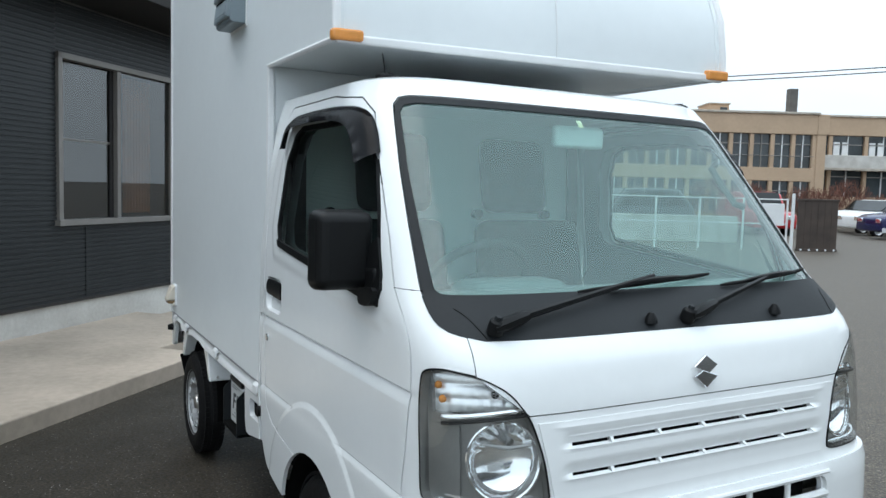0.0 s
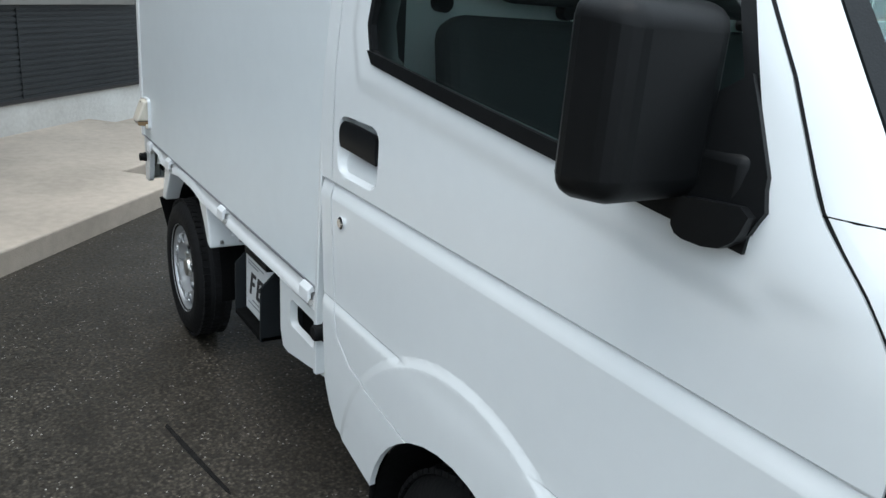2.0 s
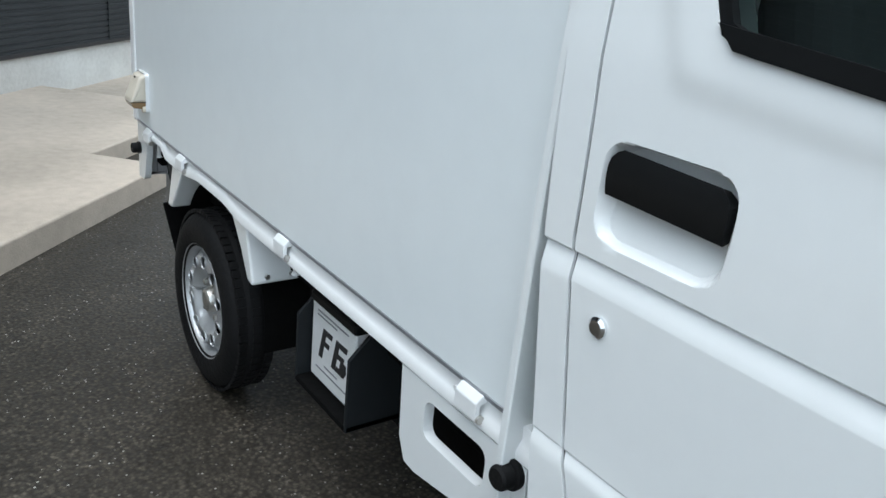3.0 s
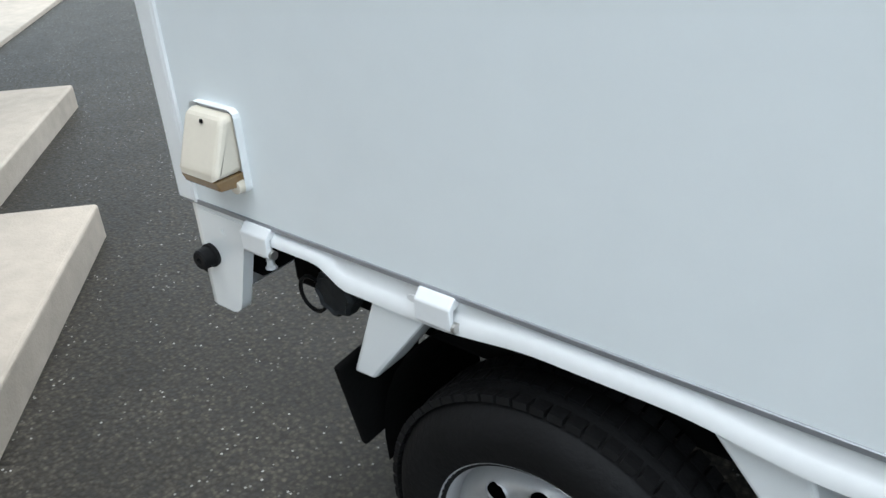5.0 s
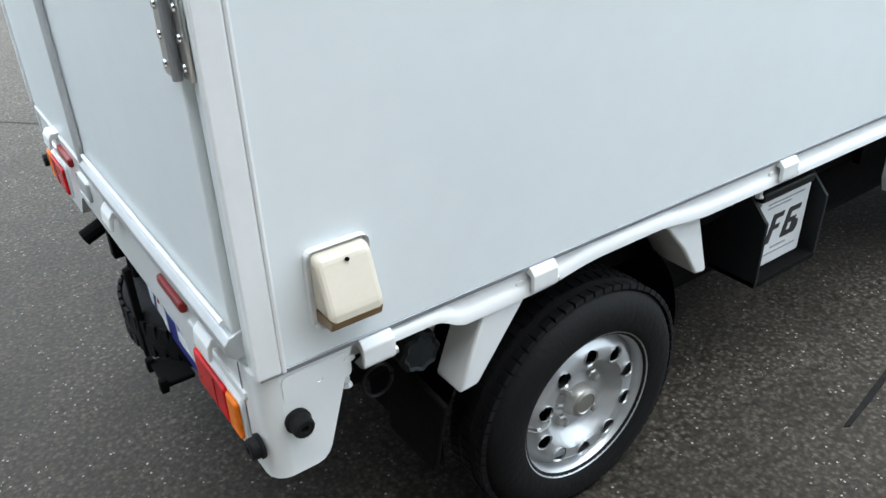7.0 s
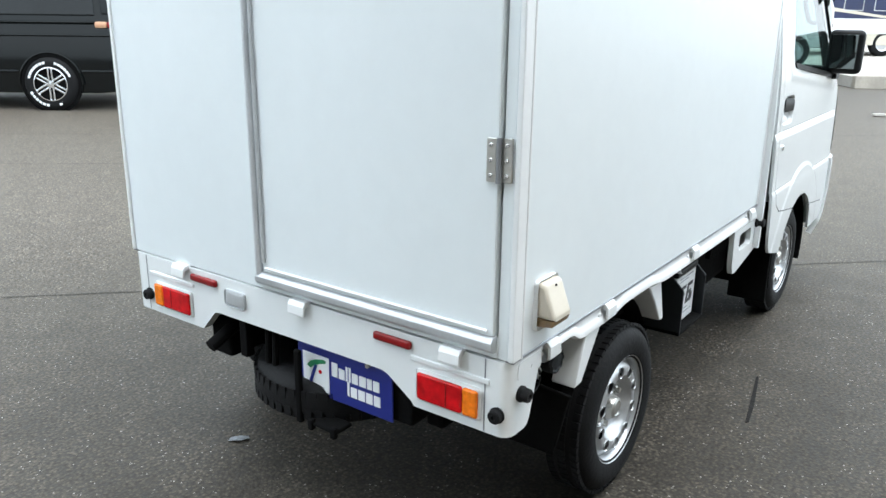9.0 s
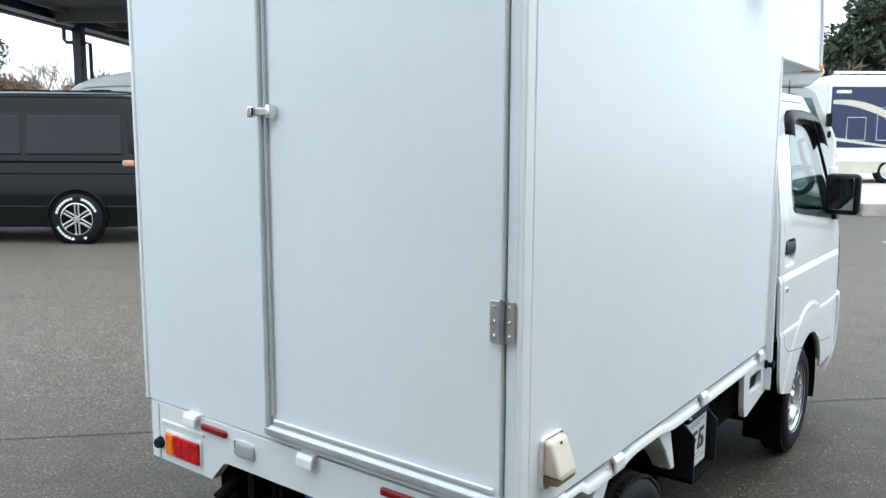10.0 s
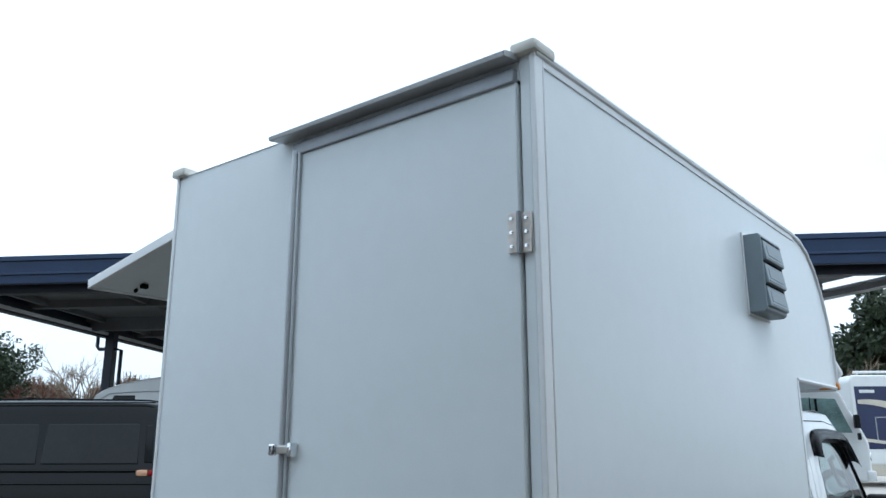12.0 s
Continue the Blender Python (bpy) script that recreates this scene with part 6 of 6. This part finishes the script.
def motorhome(m, length, height, body, graphic, label, nose=1):
    """A coach-built motorhome, its side at y = 0."""
    h = thing("motorhome", label, "motorhome", m=m)
    part("body", prism([(0, .55), (length, .55), (length + .05 * nose, .9), (length + .05 * nose, height - .25), (length - .08, height), (.10, height), (0, height - .15)], "y", 0, 2.1, .05, 3), body, h)
    part("skirt", block(.02, length - .02, .02, 2.08, .28, .58, .02), M_CREAM, h, "cream skirt")
    part("roof_rack", tube([(.3, .35, height + .10), (length * .75, .35, height + .10)], .035, 8), M_FARWHITE, h)
    for k in range(4):
        part("rack_post", tube([(.4 + k * length * .22, .35, height - .02), (.4 + k * length * .22, .35, height + .10)], .02, 6), M_FARWHITE, h)
    if graphic:
        part("side_graphic", prism([(.10, .95), (length - .1, .95), (length - .1, height - .30), (.10, height - .30)], "y", -.006, .0, .002), M_NAVYGRAPHIC, h, "navy painted side")
        f = lambda t: height - .75 - 1.1 * t ** 1.8
        wd = lambda t: .10 + .10 * math.sin(math.pi * t)
        swoosh = sheet([(0, 0), (1, 0), (1, 1), (0, 1)], [], .06, lambda t, u: (.15 + t * 2.6, -.012, f(t) + u * wd(t)), .006)
        part("swoosh", swoosh, M_CREAM, h, "pale sweeping stripe")
        part("lower_stripe", prism([(.12, 1.15), (1.6, .97), (3.0, .97), (3.0, 1.02), (1.6, 1.03), (.12, 1.24)], "y", -.012, -.006), M_CREAM, h)
        for x0, x1, z0, z1 in ((.55, 1.05, 1.15, 1.75), (1.35, 1.95, 1.15, 2.0)):
            part("hatch_frame", tube([(x0, -.012, z0), (x0, -.012, z1), (x1, -.012, z1), (x1, -.012, z0), (x0, -.012, z0)], .012, 6), M_ALU, h)
        part("badge_bar", block(.22, .62, -.012, -.006, height - .47, height - .39, .002), M_FARWHITE, h)
        part("window", block(1.6, 2.5, -.014, -.004, height - .95, height - .50, .01), M_DARKPANE, h)
    far_wheel(h, 1.75, .12, .33, .2)
    far_wheel(h, length - .9, .12, .33, .2)
    return h


terrace = thing("terrace", "raised pale paving behind a low kerb", "pavement", kind="structure", m=yard(0, 0))
bm = bmesh.new()
tz = lambda x, y: .40 + .022 * (y - 14.8)
prism([(8.0, -.5), (60, -.5), (60, .46), (8.0, .46)], "y", 14.9, 40, .01, bm=bm)
for q in bm.verts:
    if q.co.z > 0:
        q.co.z = .38 + .018 * (q.co.y - 14.9)
part("slab", bm, M_PAVING, terrace)
for k in range(10):
    part("kerb_stone", block(8.0 + 2.0 * k, 9.99 + 2.0 * k, 14.75, 14.9, -.4, .395, .015), M_KERB, terrace)
part("painted_line", block(6.3, 7.1, 11.0, 11.06, .10, .130, .002), M_PAVING, terrace)

motorhome(yard(10.25, 21.0, 0, .18), 6.4, 2.85, M_CAMPER, True, "white motorhome with a navy side and a pale swoosh")


def high_top(m):
    """A white high-roofed camper whose rounded brow slopes to its front."""
    h = thing("motorhome", "white high-roofed motorhome under the canopy", "motorhome", m=m)
    part("body", prism([(-.9, .40), (-.95, .80), (-.75, 1.15), (-.15, 1.85), (.0, 1.95), (.06, 2.12), (.25, 2.25), (.60, 2.37), (1.20, 2.49), (1.60, 2.53), (4.6, 2.55), (4.7, 2.45), (4.7, .40)], "y", 0, 2.0, .05, 3), M_CAMPER, h)
    part("brow_window", prism([(.42, 1.93), (.96, 1.93), (.96, 2.12), (.50, 2.12)], "y", -.012, .01, .02), M_DARKPANE, h)
    part("window", block(1.5, 2.6, -.012, .01, 1.35, 1.85, .03), M_DARKPANE, h)
    part("brow_line", tube([(.02, -.01, 1.93), (.40, -.01, 2.16), (1.1, -.01, 2.20), (4.6, -.01, 2.22)], .015, 6), M_ALU, h)
    far_wheel(h, .1, .12, .33, .2), far_wheel(h, 3.7, .12, .33, .2)


high_top(yard(-8.0, 17.0, 0, .16))


def cab_camper():
    """A white camper built on a light lorry, its cab to the right."""
    c = thing("camper_truck", "white light lorry camper with a square cab and dark windows", "camper truck", m=yard(5.95, 16.9, -14, .19))
    part("body", prism([(-2.6, .45), (1.05, .45), (1.05, 2.95), (-2.4, 2.95), (-2.6, 2.8)], "y", .0, 1.95, .05, 3), M_CAMPER, c)
    part("cab", prism([(1.0, .40), (2.30, .40), (2.36, .55), (2.36, 1.15), (2.30, 1.32), (1.92, 2.18), (1.80, 2.25), (1.0, 2.28)], "y", .08, 1.85, .05, 3), M_CAMPER, c)
    part("overcab", prism([(1.0, 2.28), (1.75, 2.28), (2.05, 2.55), (1.9, 2.9), (1.0, 2.95)], "y", .02, 1.93, .06, 3), M_CAMPER, c)
    part("side_window", prism([(1.12, 1.40), (2.08, 1.36), (1.82, 2.05), (1.12, 2.08)], "y", .07, .09, .01), M_TEALPANE, c)
    part("window_pillar", block(1.42, 1.47, .062, .085, 1.38, 2.06, .006), M_DARKPANE, c)
    part("door_seam", block(1.05, 1.06, .074, .09, .7, 2.2, .001, 1), M_ALU_DARK, c)
    part("windscreen", prism([(2.335, 1.30), (1.955, 2.14), (1.93, 2.12), (2.30, 1.29)], "y", .2, 1.75, .004), M_DARKPANE, c)
    part("mirror", block(2.10, 2.20, -.16, .02, 1.45, 1.72, .02), M_PLASTIC, c)
    part("mirror", block(2.14, 2.20, -.10, .02, 1.22, 1.36, .02), M_PLASTIC, c)
    part("headlamp", block(2.30, 2.375, .10, .36, .80, .98, .02), M_REFLECTOR, c)
    part("bumper", block(2.25, 2.42, .05, 1.9, .42, .62, .03), M_CAMPER, c)
    far_wheel(c, 1.65, .12, .33, .2)
    far_wheel(c, -1.2, .12, .33, .2)


cab_camper()


def leafy_tree(label, m, height, spread, leaves, seed, low=.25, leaf=.16):
    """A broad evergreen: tapered trunk, limbs, and a crown of many small leaf clumps with gaps."""
    rnd = random.Random(seed)
    t = thing("tree", label, "tree", m=m)
    part("trunk", tube([(0, 0, -.3), (.05, .02, height * .25), (-.04, .05, height * .55), (.02, 0, height * .85)], [.26, .20, .13, .04], 9), M_BARK, t)
    ends = []
    bm = bmesh.new()
    for k in range(22):
        z = height * (low + (.62 - low) * rnd.random())
        a, r = rnd.uniform(0, 6.283), spread * rnd.uniform(.5, .95)
        end = Vector((r * math.cos(a), r * math.sin(a), z + height * rnd.uniform(.12, .34)))
        tube([(0, 0, z), Vector((0, 0, z)).lerp(end, .5) + Vector((0, 0, .25)), end], [.09, .05, .02], 5, bm)
        ends.append(end)
    part("limb", bm, M_BARK, t)
    clumps = []
    for k in range(70):
        u = rnd.uniform(-1, 1)
        a = rnd.uniform(0, 6.283)
        rr = (1 - u * u) ** .5
        c = Vector((spread * rr * math.cos(a) * rnd.uniform(.55, 1.0), spread * rr * math.sin(a) * rnd.uniform(.55, 1.0), height * (.60 + .38 * u * rnd.uniform(.7, 1.02))))
        clumps.append((c, spread * rnd.uniform(.16, .34)))
    clumps += [(e, spread * .22) for e in ends]
    verts, faces = [], []
    for k in range(leaves):
        c, r = clumps[rnd.randrange(len(clumps))]
        d = Vector((rnd.gauss(0, 1), rnd.gauss(0, 1), rnd.gauss(0, 1))).normalized() * r * rnd.random() ** .4
        p, n = c + d, Vector((rnd.gauss(0, 1), rnd.gauss(0, 1), rnd.gauss(.5, 1))).normalized()
        s = n.cross(Vector((rnd.gauss(0, 1), rnd.gauss(0, 1), rnd.gauss(0, 1)))).normalized()
        q, w = n.cross(s), leaf * rnd.uniform(.6, 1.3)
        i = len(verts)
        verts += [p - s * w, p + q * w * .45 + n * w * .1, p + s * w, p - q * w * .45 + n * w * .1]
        faces += [(i, i + 1, i + 2), (i, i + 2, i + 3)]
    me = bpy.data.meshes.new("crown")
    me.from_pydata(verts, [], faces)
    me.materials.append(M_LEAF)
    cr = new("crown", me)
    cr.parent = t
    cr["kind"] = "stuff"
    return t


def bare_tree(label, m, height, spread, seed, material, levels=5, width=.10):
    """A leafless tree or thicket of forking twigs."""
    rnd = random.Random(seed)
    t = thing("tree", label, "tree", m=m)
    trunk, twigs = bmesh.new(), bmesh.new()
    def grow(p, d, l, r, k):
        e = p + d * l
        tube([p, p.lerp(e, .5) + Vector((rnd.gauss(0, .04), rnd.gauss(0, .04), 0)) * l, e], [r, r * .85, r * .7], 5 if k < 2 else 3, trunk if k < 2 else twigs, False)
        if k < levels:
            for q in range(3 if k else 5):
                n = (d + Vector((rnd.gauss(0, .55), rnd.gauss(0, .55), rnd.gauss(.12, .3))) * spread).normalized()
                grow(p.lerp(e, rnd.uniform(.55, 1.0)), n, l * rnd.uniform(.55, .85), r * .62, k + 1)
    grow(Vector((0, 0, -.2)), Vector((0, 0, 1)), height * .30, width, 0)
    part("trunk", trunk, M_BARK, t)
    tw = part("twig", twigs, material, t, smooth=0)
    tw["kind"] = "stuff"
    return t


leafy_tree("dark broad evergreen tree behind the motorhomes", yard(20.2, 34.0, 0, .2), 7.3, 3.7, 26000, 4, .20, .17)
leafy_tree("dark evergreen tree beyond the van", yard(-25.6, 40.0, 0, .3), 6.0, 3.4, 16000, 7, .12, .13)
for k, (a, b, hgt) in enumerate(((-22.0, 43.0, 5.6), (-19.8, 41.0, 6.4), (-18.2, 44.0, 5.4), (-21.0, 39.0, 4.4), (-17.0, 40.0, 4.2))):
    bare_tree("leafless brown tree in the distance", yard(a, b, 40 * k, .2), hgt, 1.0, 20 + k, M_TWIG if k < 3 else M_HEDGE)
bare_tree("pale leafless tree behind the motorhome", yard(14.6, 30.0, 0, .2), 6.0, 1.0, 44, M_TWIG, 5)

tk, rnd = bmesh.new(), random.Random(12)
for k in range(8200):
    x = rnd.uniform(0, 7.5)
    z0 = (2.9 + .5 * math.sin(x * 1.3) + .35 * math.sin(x * 3.1)) * rnd.random() ** .6
    p = Vector((x, rnd.uniform(0, 2.2), z0))
    tube([p, p + Vector((rnd.gauss(0, .16), rnd.gauss(0, .16), rnd.uniform(.2, .7)))], .014, 3, tk, False)
thicket = tagged(part("thicket", tk, M_THICKET, smooth=0), "brown leafless thicket beyond the van", "thicket", kind="stuff")
thicket.matrix_basis = yard(-24.5, 42.0, 0, .2)

# ---- the far side seen over the nose: school-like block, fence, gate, cars ----
EYE1, FWD1, RGT1 = Vector((4.157, -1.529, 0)), Vector((-.8760, .4824, 0)), Vector((.4824, .8760, 0))


def far(right, ahead, turn=0.0, dz=0.0):
    p = EYE1 + FWD1 * ahead + RGT1 * right
    return Matrix.Translation((p.x, p.y, rise(p.x, p.y) + dz - .06)) @ Matrix.Rotation(math.atan2(RGT1.y, RGT1.x) + radians(turn), 4, "Z")


def beige_block():
    """A two-storey rendered block with banded windows; x along its front, the front at y = 0."""
    b = thing("office_block", "two-storey beige rendered building with banded windows and a flat roof", "building", m=far(0, 42.0, 0, -.85))
    def bay(x0, x1, y, z0, z1, n, zt, slabs=True):
        part("wall", block(x0, x1, y + .25, y + 9.0, -1.0, zt - .5, .02), M_BEIGEWALL, b)
        part("parapet", block(x0 - .1, x1 + .1, y - .05, y + 9.1, z1, zt, .03), M_BEIGEWALL, b, "plain beige parapet band")
        part("coping", block(x0 - .2, x1 + .2, y - .15, y + .3, zt - .02, zt + .10, .02), M_KERB, b)
        part("sill_band", block(x0, x1, y, y + .5, z0 - .72, z0, .02), M_BEIGEWALL, b)
        part("lower_band", block(x0, x1, y + .05, y + .5, -1.0, z0 - 2.4, .02), M_BEIGEWALL, b)
        step = (x1 - x0) / n
        for k in range(n + 1):
            part("pier", block(x0 + k * step - .11, x0 + k * step + .11, y + .02, y + .5, -1.0, z1 + .05, .02), M_BEIGEWALL, b)
        for k in range(n):
            for q0, q1 in ((z0, z1), (z0 - 2.4, z0 - .72)):
                w = part("window", block(x0 + k * step + .11, x0 + (k + 1) * step - .11, y + .20, y + .30, q0, q1, 0), M_FARGLASS, b)
                part("mullion", block(x0 + (k + .5) * step - .03, x0 + (k + .5) * step + .03, y + .14, y + .24, q0, q1, .004), M_FARWHITE if k % 3 else M_SASH, w)
                part("transom", block(x0 + k * step + .11, x0 + (k + 1) * step - .11, y + .14, y + .24, q1 - .55, q1 - .49, .004), M_SASH, w)
    bay(3.05, 19.75, 0.0, 4.0, 5.78, 15, 6.86)
    part("end_wall", block(19.86, 20.36, -.02, 9.0, -1.0, 6.2, .02), M_BEIGEWALL, b)
    part("end_parapet", block(19.85, 20.46, -.05, 9.1, 5.78, 6.86, .03), M_BEIGEWALL, b)
    bay(20.5, 39.4, 4.0, 4.97, 6.12, 9, 7.20)
    for k in range(9):
        for u in (.12, .62):
            part("curtain", block(20.62 + 2.1 * k + u, 20.62 + 2.1 * k + u + .36, 4.17, 4.195, 4.98, 5.75, .004), M_FARWHITE, b, "white curtain behind the glass")
    part("balcony", block(20.5, 39.0, 3.55, 4.0, 4.22, 4.96, .03), M_PLINTH, b, "pale concrete balcony parapet")
    part("balcony_slab", block(20.5, 39.0, 3.45, 4.1, 4.08, 4.22, .02), M_KERB, b)
    part("window_rail", tube([(3.1, -.06, 4.62), (19.7, -.06, 4.62)], .022, 6), M_SASH, b)
    part("chimney", block(19.59, 20.06, 3.0, 3.5, 6.0, 8.61, .02), M_FLUE, b, "dark grey flue stack")
    part("roof_hut", block(15.04, 16.17, 3.0, 5.0, 6.4, 7.62, .03), M_BEIGEWALL, b, "small beige rooftop hut")
    part("hut_coping", block(14.98, 16.23, 2.94, 5.06, 7.62, 7.70, .01), M_KERB, b)
    part("hut_window", block(15.66, 16.06, 2.97, 3.02, 7.27, 7.45, .004), M_FARGLASS, b)
    part("aerial", tube([(13.49, 3.0, 6.4), (13.49, 3.0, 7.64)], .025, 6), M_ALU, b)


beige_block()


def small_car(m, paint, label, suv=False):
    c = thing("car", label, "car", "parked cars", m=m)
    H = 1.75 if suv else 1.55
    prof = [(0, .35), (0, .85), (.25, .98), (1.0, 1.05), (1.55, H - .06), (2.1, H), (3.6, H - .03), (4.15, 1.10), (4.25, .9), (4.25, .35)]
    part("body", prism(prof, "y", 0, 1.65, .09, 3), paint, c)
    part("side_window", prism([(1.20, 1.06), (1.66, H - .12), (3.5, H - .14), (3.95, 1.08)], "y", -.008, .01, .01), M_DARKPANE, c)
    part("window_pillar", block(2.45, 2.53, -.012, .01, 1.05, H - .12, .004), paint, c)
    part("windscreen", prism([(.98, 1.07), (1.52, H - .06), (1.50, H - .03), (.94, 1.09)], "y", .15, 1.5, .004), M_DARKPANE, c)
    part("lamp", block(-.015, .10, .12, .42, .68, .84, .02), M_REFLECTOR, c)
    part("lamp", block(-.015, .10, 1.23, 1.53, .68, .84, .02), M_REFLECTOR, c)
    part("lower_cladding", block(.02, 4.23, -.012, .03, .33, .50, .01), M_ALU if suv else M_COWL, c)
    for x in (.80, 3.35):
        far_wheel(c, x, .08, .33 if suv else .29, .2)


small_car(far(17.6, 34.0, 10), M_CAMPER, "white parked minivan in the car park")
small_car(far(16.9, 31.6, 6), M_CAMPER, "white parked estate car")
small_car(far(16.1, 28.6, 4), M_BLUECAR, "violet-blue parked off-road car with silver cladding", True)
small_car(far(13.4, 29.5, 90), M_REDCAR, "red parked hatchback behind the fence", True)
small_car(far(5.2, 28.5, 8), M_DARKCAR, "dark grey parked estate car behind the fence", True)


def brown_gate():
    g = thing("sliding_gate", "dark brown boarded gate leaf on small wheels", "gate", m=far(9.66, 21.3, 4))
    for k in range(6):
        part("board", block(.19 * k, .19 * k + .186, 0, .03, .06, 1.46, .006), M_GATE, g)
    part("top_rail", block(-.02, 1.16, -.02, .05, 1.43, 1.49, .008), M_GATE, g)
    part("bottom_rail", block(-.02, 1.16, -.02, .05, .03, .13, .008), M_GATE, g)
    for k in range(5):
        part("roller", lathe([(0, 0), (.028, 0), (.028, .02), (0, .02)], 12, "y", (.12 + .235 * k, -.03, .10)), M_FARWHITE, g)
    part("post", block(-.17, -.11, -.03, .05, -.2, 1.62, .008), M_FARWHITE, g, "white gate post")


brown_gate()


def mesh_fence():
    f = thing("fence", "white steel rail fence with slim posts", "fence", m=far(-8.59, 21.4, 0))
    for k in range(16):
        part("post", tube([(1.2 * k, 0, -.4), (1.2 * k, 0, 1.48)], .030, 8), M_FARWHITE, f)
    for z in (1.45, .78):
        part("rail", tube([(0, 0, z), (18.0, 0, z)], .018, 6), M_FARWHITE, f)
    tagged(part("notice_board", block(0, .61, 0, .02, 0, .60, .004), M_FARWHITE), "white notice board on the fence", "sign").matrix_basis = far(8.68, 21.3, 0, .74)


mesh_fence()
low = tagged(part("low_wall", block(2.5, 9.25, 0, .2, -.5, .88, .02), M_PLINTH), "weathered white low wall behind the fence", "wall", kind="structure")
low.matrix_basis = far(0, 24.5, 0)
tagged(part("pavement_far", block(-20, 40, 0, 3.0, -.5, .04, .01), M_PAVING), "pale concrete apron across the gateway", "pavement", kind="structure").matrix_basis = far(0, 20.95, 0)
tagged(part("pavement_yard", block(-20, 9.6, 3.01, 9.0, -.5, .035, .01), M_PAVING), "pale bare yard behind the fence", "pavement", kind="structure").matrix_basis = far(0, 20.95, 0)
hb = bmesh.new()
rnd = random.Random(5)
for k in range(8200):
    x = rnd.uniform(0, 19)
    top = 1.65 + .30 * math.sin(x * 1.1) + .25 * math.sin(x * 2.7)
    z0 = top * rnd.random() ** .6
    p = Vector((x, rnd.uniform(0, 1.6), z0))
    tube([p, p + Vector((rnd.gauss(0, .10), rnd.gauss(0, .10), rnd.uniform(.15, .38)))], .010, 3, hb, False)
hedge = tagged(part("hedge", hb, M_HEDGE, smooth=0), "russet leafless hedge in front of the beige building", "hedge", kind="stuff")
hedge.matrix_basis = far(12.0, 37.0, 0, .1)
for z in (5.86, 6.03):
    pts = [(-2 + 3.2 * i, 0, z + .085 * (3.2 * i - 12.58) + .0012 * (3.2 * i - 15.6) ** 2 - .008) for i in range(15)]
    w = tagged(part("overhead_cable", tube(pts, .022, 5), M_WIRE), "black overhead cable against the sky", "cable")
    w.matrix_basis = far(0, 30.0, 0)
